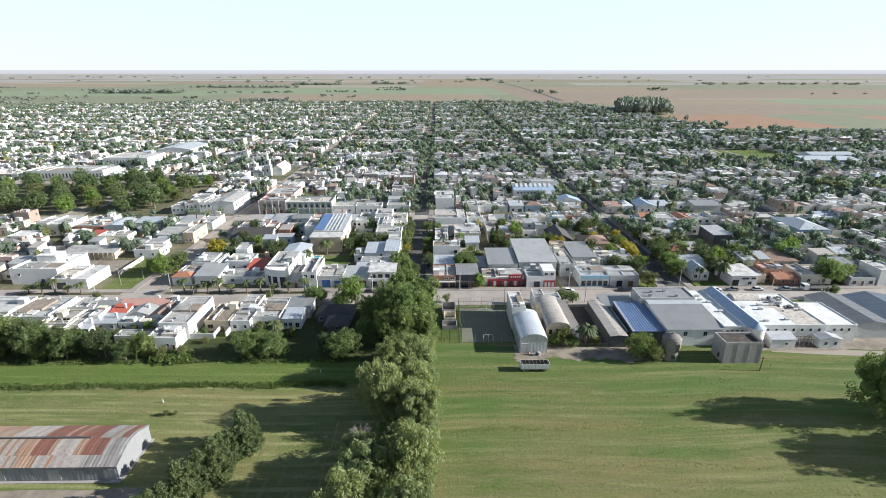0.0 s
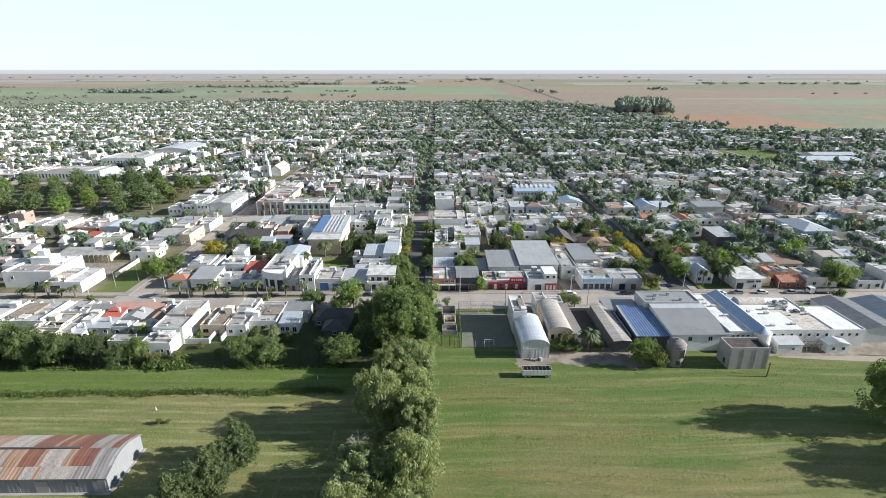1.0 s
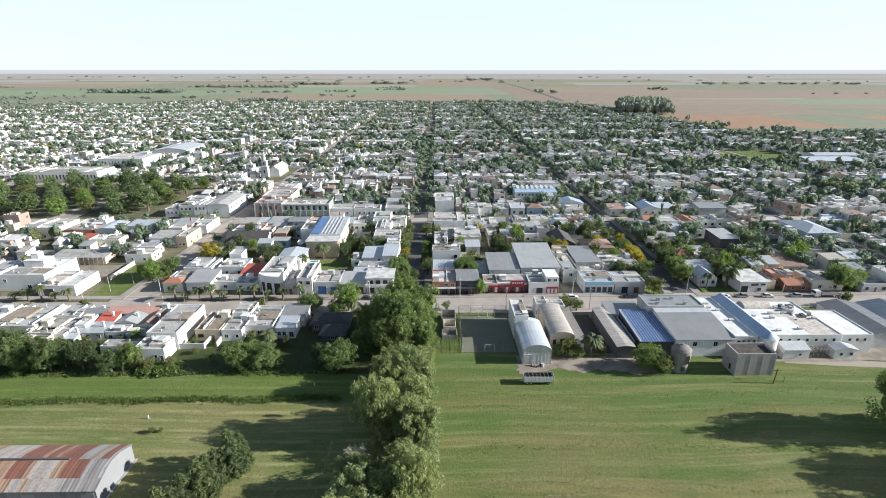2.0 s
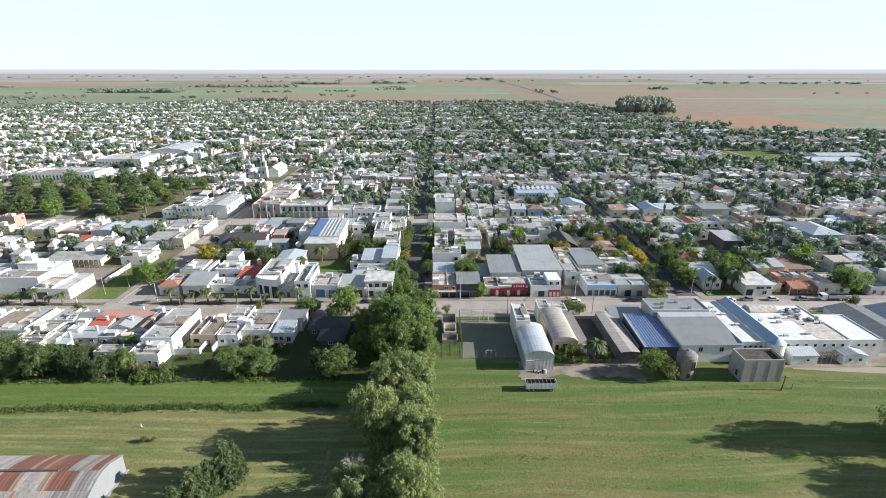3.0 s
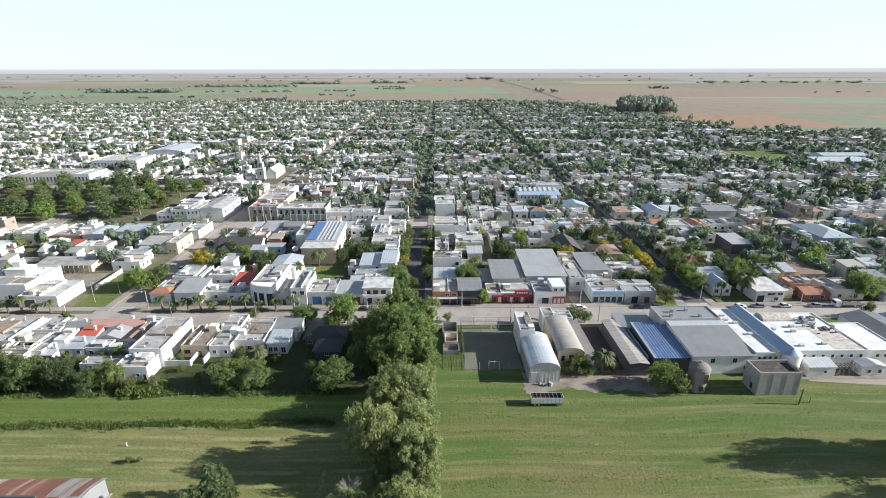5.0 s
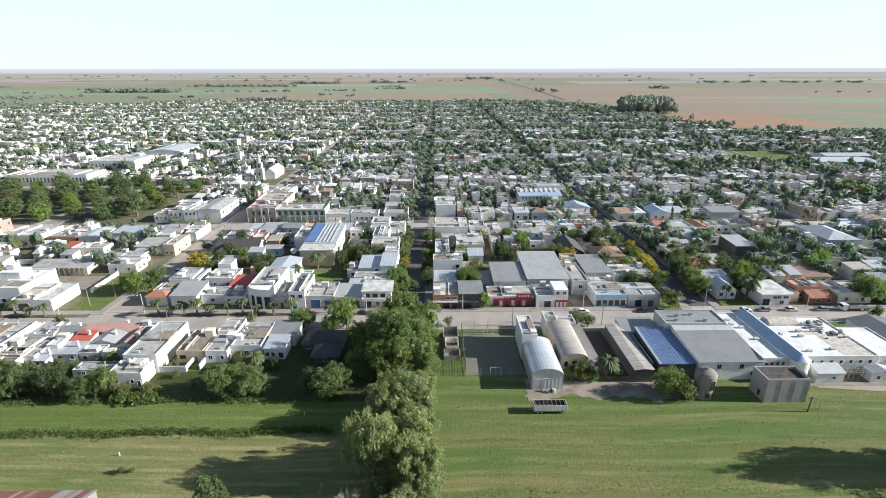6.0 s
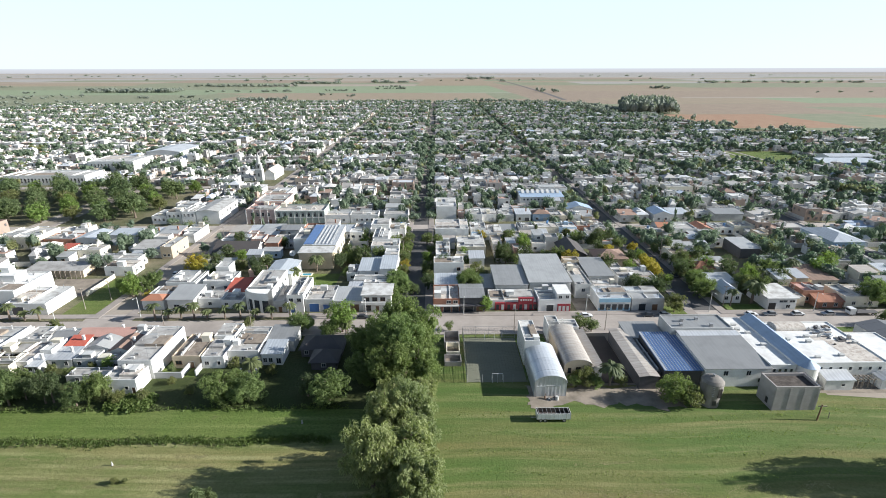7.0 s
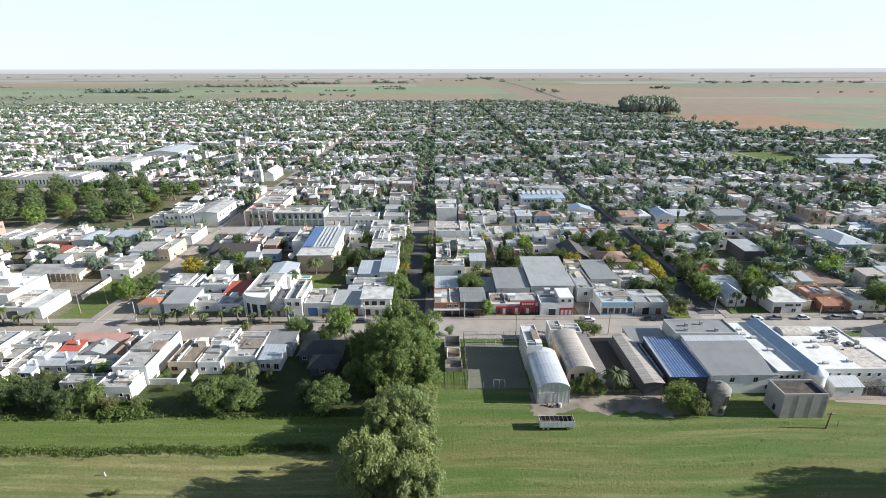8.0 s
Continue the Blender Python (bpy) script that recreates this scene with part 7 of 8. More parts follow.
strip("lawn", 92.0, 181.4, 98.6, 187.5, 0.2, "grass_lush", "grass corner by the side street", "lawn", 0.2)

# left-hand block
wl = hero(-160.0, 190.0, -141.0, 209.0, 6.2, wall="wall_white", roof="roof_bright", parapet=0.6, label="large white building with stepped flat roofs", category="building", name="building", wins=[("s", -6, 4.2, 1.3, 1.4), ("s", 3, 1.8, 1.6, 1.6)])
roof_box(wl, -1.0, 3.0, 6.2, 8.0, 6.0, 2.6, "wall_white")
roof_box(wl, -2.0, 4.0, 8.9, 3.0, 3.0, 2.0, "wall_white")
hero(-140.6, 184.8, -126.4, 199.6, 4.0, wall="wall_white", roof="roof_white", parapet=0.4, label="long low white building with a bright roof", category="building", name="building", doors=[("s", -3, 4.0, 3.0, "wall_dark")])
strip("yard", -146.0, 199.8, -124.0, 217.0, 0.06, "dirt_yard", "bare tan courtyard behind the white building", "yard", 0.2)
HERO.append((-140.8, 199.8, -123.6, 217.4))
pg = hero(-159.4, 218.6, -136.0, 226.4, 3.4, wall="wall_tan", roof="roof_grey", kind="shed", rise=0.8, over=0.5, label="open-fronted shed with a long grey roof", category="shed", name="shed")
for k in range(12):
    b = Build()
    x = -11.6 + k * 2.1
    b.box(x - 0.12, -5.4, 0, x + 0.12, -5.15, 3.1)
    b.box(x - 0.1, -5.4, 3.1, x + 0.1, -3.9, 3.26)
    part("post", b, "wood_grey", pg)
b = Build()
b.box(-123.0, 200, 0, -122.7, 218, 1.8)
solid("lot_wall", b, "wall_cream", "long cream wall along a grass lot", "wall")
strip("lawn", -121.8, 184.5, -110.2, 218.0, 0.04, "grass_lush", "vacant grass lot at the street corner", "lawn", 0.2)
HERO.append((-123.0, 184.5, -109.0, 219.0))

for x0, y0, x1, y1, h, wl_, rf, kd, rs_, lab in (
        (-157.2, 240.6, -142.6, 248.6, 3.9, "wall_cream", "roof_bright", "flat", 0, "low cream house with a bright flat roof"),
        (-163.2, 242.4, -157.8, 250.0, 3.8, "wall_brick", "roof_red_bright", "shed", 0.6, "small house with a red sloping roof"),
        (-164.0, 256.0, -154.2, 270.0, 4.6, "wall_white", "zinc_skyblue", "gable", 0.9, "white house with a blue-grey gabled roof"),
        (-151.0, 261.6, -138.4, 270.6, 4.8, "wall_white", "zinc_skyblue", "shed", 0.6, "white house with a pale blue sheet roof"),
        (-200.0, 254.0, -181.0, 270.6, 5.8, "wall_cream", "roof_white", "flat", 0, "wide cream building with a pale flat roof"),
        (-179.4, 256.0, -165.4, 266.0, 4.0, "wall_brick", "roof_dirty", "flat", 0, "brick house with a stained flat roof"),
        (-137.4, 229.2, -119.0, 236.0, 3.9, "wall_white", "roof_grey", "flat", 0, "long white house with a grey flat roof"),
        (-128.0, 220.0, -116.2, 228.4, 3.7, "wall_white", "roof_dirty", "flat", 0, "white house with a stained brown flat roof"),
        (-128.6, 241.4, -115.4, 253.0, 4.6, "wall_white", "roof_grey", "shed", 0.4, "white house with a grey-green sloping roof"),
        (-114.8, 240.0, -109.8, 256.0, 5.4, "wall_tan", "roof_white", "flat", 0, "tall narrow tan house with a flat roof")):
    hero(x0, y0, x1, y1, h, wall=wl_, roof=rf, kind=kd, rise=rs_, parapet=0.4, label=lab, wins=row_of("s", max(2, int((x1 - x0) / 4)), x1 - x0, 1.8, 1.2, 1.2, 0.5) + row_of("e", 2, y1 - y0, 1.8, 1.2, 1.2, 1.0))

# ---- second row: public buildings ----
pb = hero(-79.0, 294.6, -52.0, 309.0, 6.8, wall="wall_sage", roof="roof_dirty", parapet=0.9, label="grey-green two-storey public building with arched windows and pilasters", category="building", name="public_building")
for k in range(8):
    add_window(pb, 1.5, 1.9, pose(-11.8 + k * 3.37, -7.2, 5.0))
    b = Build()
    for j in range(6):
        a0, a1 = math.pi * j / 6, math.pi * (j + 1) / 6
        x = -11.8 + k * 3.37
        b.face([(x, -7.24, 5.95), (x + 0.75 * math.cos(a0), -7.24, 5.95 + 0.55 * math.sin(a0)), (x + 0.75 * math.cos(a1), -7.24, 5.95 + 0.55 * math.sin(a1))])
    part("window_arch", b, "glass_dark", pb)
for k in range(9):
    b = Build()
    b.box(-13.6 + k * 3.37, -7.45, 0, -13.2 + k * 3.37, -7.2, 7.6)
    part("pilaster", b, "wall_grey", pb)
b = Build()
b.box(-13.5, -7.4, 3.4, 13.5, -7.22, 3.7)
b.box(-13.5, -7.6, 7.3, 13.5, -7.2, 7.7)
part("cornice", b, "wall_white", pb)
pk = hero(-95.2, 294.0, -79.2, 309.2, 7.6, wall="wall_rose", roof="roof_red_paint", parapet=0.8, label="faded rose-coloured corner building with tall openings", category="building", name="building", wins=row_of("s", 4, 14, 5.6, 1.4, 2.2), doors=[("s", -5.2, 1.6, 2.8, "frame_brown"), ("s", 0.0, 2.0, 3.0, "frame_brown"), ("s", 5.2, 1.6, 2.8, "frame_brown")])
for k in range(5):
    b = Build()
    b.box(-8.1 + k * 3.95, -7.85, 0, -7.7 + k * 3.95, -7.6, 8.4)
    part("pilaster", b, "wall_grey", pk)
hero(-51.8, 294.6, -38.0, 304.0, 4.4, wall="wall_white", roof="roof_white", parapet=0.5, label="low white building with a bright flat roof", category="building", name="building", wins=row_of("s", 4, 12, 2.2, 1.2, 1.3))
hero(-37.6, 294.6, -22.0, 303.0, 4.2, wall="wall_white", roof="roof_dirty", parapet=0.9, label="low white street wing with a stained flat roof", category="building", name="building", wins=row_of("s", 4, 13, 2.2, 1.2, 1.3))
hero(-95.2, 309.5, -78.0, 330.0, 8.4, wall="wall_pink", roof="roof_white", parapet=0.8, label="tall faded pink building with a flat roof", category="building", name="building", wins=row_of("s", 5, 16, 6.4, 1.3, 1.6))
wb3 = hero(-122.0 + 27, 332.0, -82.0, 352.0, 7.4, wall="wall_white", roof="roof_white", label="white two-storey block with a flat roof", category="building", name="building", wins=row_of("w", 6, 18, 5.2, 1.3, 1.5))
ws = hero(63.4, 330.0, 90.4, 342.0, 6.2, wall="wall_white", roof="zinc_bluegrey", kind="shed", rise=1.0, over=0.3, label="white school with a blue-grey roof and roof lights", category="school", name="school", wins=row_of("s", 11, 27, 4.4, 1.1, 1.2))
for k in range(8):
    b = Build()
    x = -12 + k * 3.2
    b.face([(x, 1.0, 6.9), (x + 1.8, 1.0, 6.9), (x + 1.8, 4.6, 8.6), (x, 4.6, 8.6)])
    b.face([(x, 4.6, 6.9), (x, 4.6, 8.6), (x + 1.8, 4.6, 8.6), (x + 1.8, 4.6, 6.9)])
    b.face([(x, 1.0, 6.9), (x, 4.6, 8.6), (x, 4.6, 6.9)])
    b.face([(x + 1.8, 1.0, 6.9), (x + 1.8, 4.6, 6.9), (x + 1.8, 4.6, 8.6)])
    part("roof_light", b, "frame_white", ws)
hero(78.0, 346.0, 96.4, 358.0, 7.4, wall="wall_white", roof="roof_white", parapet=0.6, label="white school block with a flat roof", category="school", name="school", wins=row_of("s", 7, 17, 5.4, 1.2, 1.3))
hero(86.0, 306.8, 101.6, 316.0, 4.4, wall="wall_white", roof="zinc_bluegrey", kind="gable", rise=2.4, ridge="y", over=0.5, label="white house with a broad blue-grey gabled roof", wins=[("s", -3, 1.8, 1.3, 1.3), ("s", 3, 1.8, 1.3, 1.3)])
hero(10.4, 303.0, 22.0, 324.0, 7.0, wall="wall_white", roof="roof_white", label="white two-storey building on the central street", wins=row_of("w", 5, 19, 5.0, 1.3, 1.4), category="building", name="building")
hero(133.0, 294.6, 142.6, 307.0, 4.6, wall="wall_white", roof="zinc_bluegrey", kind="gable", rise=1.8, ridge="y", label="white house with a blue gabled sheet roof", wins=[("s", -2, 1.8, 1.3, 1.3), ("s", 2, 1.8, 1.3, 1.3)])
hero(143.0, 295.4, 153.4, 306.0, 4.4, wall="wall_white", roof="zinc_skyblue", kind="shed", rise=0.8, label="white house with a pale blue sheet roof", wins=[("s", -2, 1.8, 1.3, 1.3), ("s", 2, 1.8, 1.3, 1.3)])
hero(168.0, 295.5, 184.0, 305.0, 4.4, wall="wall_grey", roof="zinc_dark", kind="shed", rise=0.8, label="hall with a grey-green sheet roof", category="hall", name="hall")
hero(166.0, 355.0, 184.0, 366.0, 6.2, wall="wall_cream", roof="roof_white", label="cream two-storey building with a pale flat roof", category="building", name="building", wins=row_of("s", 6, 16, 3.8, 1.2, 1.2))
hero(199.0, 345.0, 207.0, 354.0, 5.2, wall="paint_red", roof="roof_tile_brown", kind="hip", rise=1.8, label="house with bright red walls")
hero(346.0, 452.0, 396.0, 478.0, 5.2, wall="wall_blue", roof="zinc_skyblue", kind="gable", rise=1.6, ridge="x", label="large hall with pale blue sheet roofs", category="hall", name="hall")
hero(372.0, 482.0, 415.0, 500.0, 5.4, wall="wall_white", roof="zinc_pale", kind="gable", rise=1.6, ridge="x", label="large hall with a pale sheet roof", category="hall", name="hall")
strip("lawn", 292.0, 470.0, 344.0, 520.0, 0.08, "grass_lush", "bright green open lawn among the trees", "lawn", 0.2)
strip("lawn", 345.0, 503.0, 371.0, 548.0, 0.08, "grass_lush", "bright green open lawn among the trees", "lawn", 0.2)
strip("lawn", 305.0, 521.0, 344.0, 548.0, 0.08, "grass_lush", "bright green open lawn among the trees", "lawn", 0.2)
HERO += [(345.0, 503.0, 371.0, 548.0), (305.0, 521.0, 344.0, 548.0)]
HERO.append((290.0, 468.0, 345.0, 522.0))
lb = hero(-312.0, 398.0, -252.0, 420.0, 6.5, wall="wall_white", roof="roof_white", parapet=1.0, label="long white public building with a colonnaded front", category="building", name="public_building")
for k in range(22):
    add_window(lb, 1.4, 3.6, pose(-28.0 + k * 2.65, -11.0, 3.4))
l2 = hero(-281.0, 446.0, -243.0, 478.0, 9.0, wall="wall_white", roof="roof_white", kind="flat", parapet=0.6, label="tall white hall with a pale roof", category="hall", name="hall", wins=row_of("s", 12, 36, 6.2, 1.2, 2.4))
hero(-268.0, 512.0, -236.0, 556.0, 7.4, wall="wall_white", roof="zinc_pale", kind="gable", rise=2.0, ridge="y", label="large hall with a white gabled roof", category="hall", name="hall")

wh_ = hero(-123.0, 294.6, -110.2, 322.0, 7.4, wall="wall_white", roof="roof_white", kind="gable", ridge="y", rise=1.0, label="long white hall with a pale low gabled roof", category="hall", name="hall", wins=row_of("e", 6, 26, 5.0, 1.3, 1.6))
for x0, y0, x1, y1, h in ((-131.0, 294.6, -123.4, 309.0, 7.0), (-139.5, 294.8, -131.4, 306.0, 6.6), (-148.0, 295.0, -139.9, 309.0, 4.4), (-131.0, 309.5, -123.6, 322.0, 5.2), (-141.0, 310.0, -131.6, 321.0, 6.4)):
    hero(x0, y0, x1, y1, h, wall="wall_white", roof="roof_white", label="white two-storey building with a flat roof" if h > 6 else "low white building with a flat roof", category="building", name="building", group="white buildings by the plaza", wins=row_of("s", 3, x1 - x0, h - 1.8, 1.2, 1.5, 0.5))

# church
ch = thing("church", "pale church with a grey stone bell tower", "church", -122.0, 415.0)
HERO.append((-131.0, 403.0, -108.0, 450.0))
b = Build()
b.box(-2.5, -1, 0, 6, 24, 5.0)
for y in (-1, 24):
    b.face([(-2.5, y, 5.0), (6, y, 5.0), (1.75, y, 8.4)])
part("nave", b, "wall_white", ch)
b = Build()
slope_roof(b, -3.0, -1.3, 1.75, 24.3, 4.8, 8.6, "x")
slope_roof(b, 1.75, -1.3, 6.5, 24.3, 8.6, 4.8, "x")
part("roof", b, "roof_dirty", ch)
b = Build()
b.box(-6.4, -7.0, 0, -1.4, -2.0, 9)
b.box(-6.6, -7.2, 8.7, -1.2, -1.8, 9.2)
b.box(-5.8, -6.4, 9.2, -2.0, -2.6, 13.4)
b.box(-6.0, -6.6, 13.2, -1.8, -2.4, 13.6)
part("bell_tower", b, "wall_grey", ch)
b = Build()
b.tube([(-3.9, -4.5, 13.6), (-3.9, -4.5, 16.0), (-3.9, -4.5, 21.5)], [1.7, 1.3, 0.08], 8)
part("spire", b, "wall_grey", ch)
for x, z in ((-3.9, 10.2), (-3.9, 4.0)):
    b = Build()
    b.box(x - 0.5, -7.06 if z < 9 else -6.46, z, x + 0.5, -6.3, z + 2.4)
    part("window", b, "glass_dark", ch)

# grassed ground of the plaza
strip("plaza", -305.0, 294.0, -156.0, 381.0, 0.04, "grass_lot", "tree-filled town plaza with paths", "plaza", 0.2)
HERO.append((-305.0, 294.0, -150.0, 381.0))

# ---- everything else in the town ----
plan_blocks()
fill_town()
pr = random.Random(77)
for k in range(62):
    x, y = -303 + 146 * ((k * 0.618034) % 1.0), 297 + 82 * (k + pr.random()) / 62
    tree(pr.choice(["plaza0", "plaza1", "plaza2", "plaza1", "lime0", "olive1"]), x, y, pr.uniform(1.15, 1.75), pr.uniform(0, 360), pr.uniform(0.75, 1.0), "plaza trees", "tall dense tree of the town plaza")
plant_town()
tagged(solid("far_houses", far_walls, ["far_wall", "far_roof"], "many low white and grey houses with flat roofs", "houses"), kind="stuff")
tagged(solid("yard_walls", yard_walls, "far_wall", "many low rendered walls between back yards", "walls"), kind="stuff")
tagged(solid("far_windows", far_glass, "far_glass", "dark window and door openings of many houses", "windows"), kind="stuff")

# ---- woods and tree lines in the distance ----
wr = np.random.default_rng(12)
wood = []


def grove(x0, x1, y0, y1, count, h, R):
    for k in range(count):
        x, y = wr.uniform(x0, x1), wr.uniform(y0, y1)
        hh, rr = h * wr.uniform(0.7, 1.2), R * wr.uniform(0.7, 1.3)
        fx, fy, fz = fold(x, y)
        sc = math.hypot(fx - CX, fy - CY) / max(1.0, math.hypot(x - CX, y - CY))
        clumps, lob = crown_clumps(wr, rr, 0.5, hh, 9, rr * 0.4, 2)
        wood.append(crown_core(wr, lob, rr, 0.5, hh, 0.9) * sc + np.array([fx, fy, fz]))
        cl = [(fx + a * sc, fy + b_ * sc, fz + c * sc, r_ * sc) for a, b_, c, r_ in clumps]
        wood.append(leaf_cloud(wr, cl, 4, rr * 0.22 * sc))


for k in range(12):
    yy = 1014 + 18 * k
    grove(372 + k * 5.5, 478 + k * 6.0, yy, yy + 18, 24, 27, 8)
grove(325, 375, 1000, 1290, 80, 12, 7)
grove(180, 330, 1290, 1360, 60, 10, 6)
grove(60, 200, 1385, 1412, 30, 11, 6)
grove(-660, -560, 1395, 1425, 20, 11, 6)
grove(-520, -390, 1410, 1440, 45, 14, 7)
grove(-390, -20, 1395, 1420, 60, 8, 5)
grove(-1350, -1000, 2030, 2130, 110, 16, 11)
grove(-1250, -700, 2700, 2900, 70, 13, 12)
grove(-900, -560, 2050, 2120, 18, 10, 9)
grove(-900, -600, 3300, 3500, 40, 14, 16)
grove(-420, -180, 3500, 3600, 16, 16, 18)
grove(320, 560, 5000, 5200, 14, 18, 24)
grove(980, 1050, 2350, 2400, 10, 14, 10)
grove(405, 425, 2000, 2100, 5, 16, 8)
grove(450, 480, 2000, 2040, 4, 14, 8)
grove(-1500, -1100, 1500, 1750, 40, 9, 8)
grove(-1300, -900, 1270, 1420, 60, 9, 7)
grove(1500, 2700, 3300, 3500, 24, 14, 18)
grove(-3500, 3500, 3900, 4800, 36, 10, 16)
grove(-5500, 5500, 6000, 8500, 40, 12, 26)
grove(-150, -130, 2380, 2400, 2, 18, 9)
grove(1200, 2600, 1900, 1930, 16, 8, 8)
for x, y in ((402, 800), (460, 722), (540, 690), (660, 655), (760, 632)):  # trees along the town's edge
    grove(x - 6, x + 60, y - 22, y + 14, 24, 9, 4.6)
grove(372, 402, 810, 990, 40, 9, 5)
grove(436, 444, 876, 884, 2, 12, 5)
grove(520, 850, 618, 690, 60, 9, 4.6)
for k in range(16):
    x, y = wr.uniform(-2300, -250), wr.uniform(1450, 3000)
    ln = wr.uniform(30, 160)
    grove(x, x + ln, y, y + 12, int(ln / 9), 9, 6)
tagged(solid("distant_woods", cards_mesh("distant_woods", np.concatenate(wood), "leaf_distant_haze", True), None, "distant woods and tree lines on the plain, haze painted pale", "woods"), kind="stuff")
tagged(solid("town_trees", cards_mesh("town_trees", np.concatenate(far_cards), "leaf_far_haze", True), None, "green trees between the far houses of the town", "trees"), kind="stuff")

# ---- trees of the foreground ----
for x, y, kd, s, tall in ((-2.0, 140, "big0", 0.85, 1.1), (6.0, 141, "big1", 0.8, 1.05), (1.5, 147, "big2", 1.0, 1.2), (-4.5, 151, "big1", 0.95, 1.15), (6.0, 152, "big0", 0.85, 1.35), (0.5, 159, "big2", 0.9, 1.3), (-9.8, 142, "round0", 0.9, 1.1), (-11.5, 156, "big2", 0.65, 0.95),
                          (6.5, 131.0, "willow0", 0.7, 0.95), (-1.0, 129.5, "willow2", 0.72, 0.85), (3.0, 125.0, "willow1", 0.95, 0.95), (-1.5, 120.5, "willow0", 0.92, 1.05), (6.0, 119.5, "willow2", 0.8, 0.9), (7.0, 113.5, "willow2", 0.7, 0.8), (0.5, 112.0, "willow1", 0.6, 0.7), (5.5, 107.5, "willow0", 0.95, 1.12),
                          (-2.5, 105.0, "willow2", 1.0, 1.12), (7.0, 100.5, "willow1", 0.9, 1.05), (0.5, 98.5, "willow0", 0.6, 0.75), (7.0, 93.0, "willow2", 0.72, 0.8), (1.0, 90.5, "willow0", 0.66, 0.8),
                          (-6.0, 88.5, "willow2", 0.75, 0.8), (5.5, 84.5, "willow1", 1.0, 1.05), (-3.0, 81.0, "willow0", 0.95, 1.0), (5.0, 72, "willow0", 1.0, 1.0), (-5.0, 70, "willow1", 1.0, 0.95)):
    tree(kd, x, y, s, (x * 37 + y * 11) % 360, tall, "central row of trees")
for x, y, kd, s, tall in ((-45.5, 135.2, "round0", 0.92, 0.95), (-38.4, 134.6, "round1", 0.9, 0.9), (-42.5, 138.6, "round2", 0.8, 0.9), (-17.5, 134.5, "round2", 1.1, 0.95), (-23.5, 136.5, "dark0", 0.9, 0.85)):
    tree(kd, x, y, s, x * 53 % 360, tall, "trees behind the gardens")
tb = random.Random(6)
for k in range(16):
    x = -139 + k * 4.0
    tree(tb.choice(["hedge0", "hedge1", "hedge2", "dark1", "dark0", "olive1", "round1"]), x + tb.uniform(-1.8, 1.8), 134.4 + tb.uniform(-1.5, 2.5), tb.uniform(0.6, 1.15) * (0.8 if k > 12 else 1.0), tb.uniform(0, 360), tb.uniform(0.8, 1.35), "trees behind the gardens")
for k in range(6):
    tree(tb.choice(["hedge0", "hedge2", "lime0"]), -142 + k * 6.5, 141 + tb.uniform(-1.5, 1.5), tb.uniform(0.6, 0.9), tb.uniform(0, 360), 1.0, "trees behind the gardens")
for k in range(12):
    x, y = -32.0 - k * 1.12 + 0.5 * math.sin(k * 2.1), 97.0 - k * 2.55
    tree("conifer%d" % (k % 2), x, y, 1.02 + 0.14 * ((k * 5) % 3), k * 71 % 360, 0.92 - 0.06 * (k % 3), "diagonal row of conifers")
for x, y, kd, s, tall in ((120.5, 105.0, "big1", 1.0, 1.25), (136.0, 90.0, "big2", 1.15, 1.08), (146.0, 84.0, "big0", 1.0, 1.0), (141.0, 104.0, "big0", 1.0, 1.1)):
    tree(kd, x, y, s, x * 13 % 360, tall, "trees at the field's edge")
for x, y, kd, s, tall in ((-129.0, 141.5, "round2", 1.15, 1.2), (-121.0, 140.0, "round0", 1.05, 1.25), (-113.5, 139.5, "hedge1", 1.0, 1.2), (-105.0, 138.6, "conifer0", 0.95, 1.0), (-99.0, 139.0, "hedge2", 0.8, 1.2), (-93.0, 137.6, "conifer1", 0.85, 0.95), (-137.0, 141.0, "hedge0", 1.2, 1.2)):
    tree(kd, x, y, s, x * 31 % 360, tall, "trees behind the gardens", "tall leafy tree behind the gardens" if "conifer" not in kd else "")
bare = thing("bare_tree", "leafless grey bush of thin twigs among the willows", "bush", -6.4, 95.6)
br = random.Random(14)
b = Build()
b.tube([(0, 0, -0.1), (0.1, 0, 1.6), (0, 0.1, 3.2)], [0.22, 0.16, 0.08], 7)
part("trunk", b, "bark_pale", bare)
b = Build()
for k in range(90):
    a, up, ln = br.uniform(0, 2 * math.pi), br.uniform(0.4, 1.3), br.uniform(2.0, 3.6)
    z0 = br.uniform(1.2, 3.0)
    d = Vector((math.cos(a), math.sin(a), up)).normalized()
    p1, p2 = Vector((0, 0, z0)) + d * ln * 0.5, Vector((0, 0, z0 + 0.2)) + d * ln
    b.tube([(0, 0, z0), p1, p2], [0.05, 0.035, 0.012], 3, cap=False)
    for j in range(3):
        e = p1.lerp(p2, br.uniform(0, 0.9))
        f = e + Vector((br.uniform(-1, 1), br.uniform(-1, 1), br.uniform(0.1, 1))).normalized() * br.uniform(0.5, 1.1)
        b.tube([e, f], [0.025, 0.01], 3, cap=False)
part("twigs", b, "bark_pale", bare)
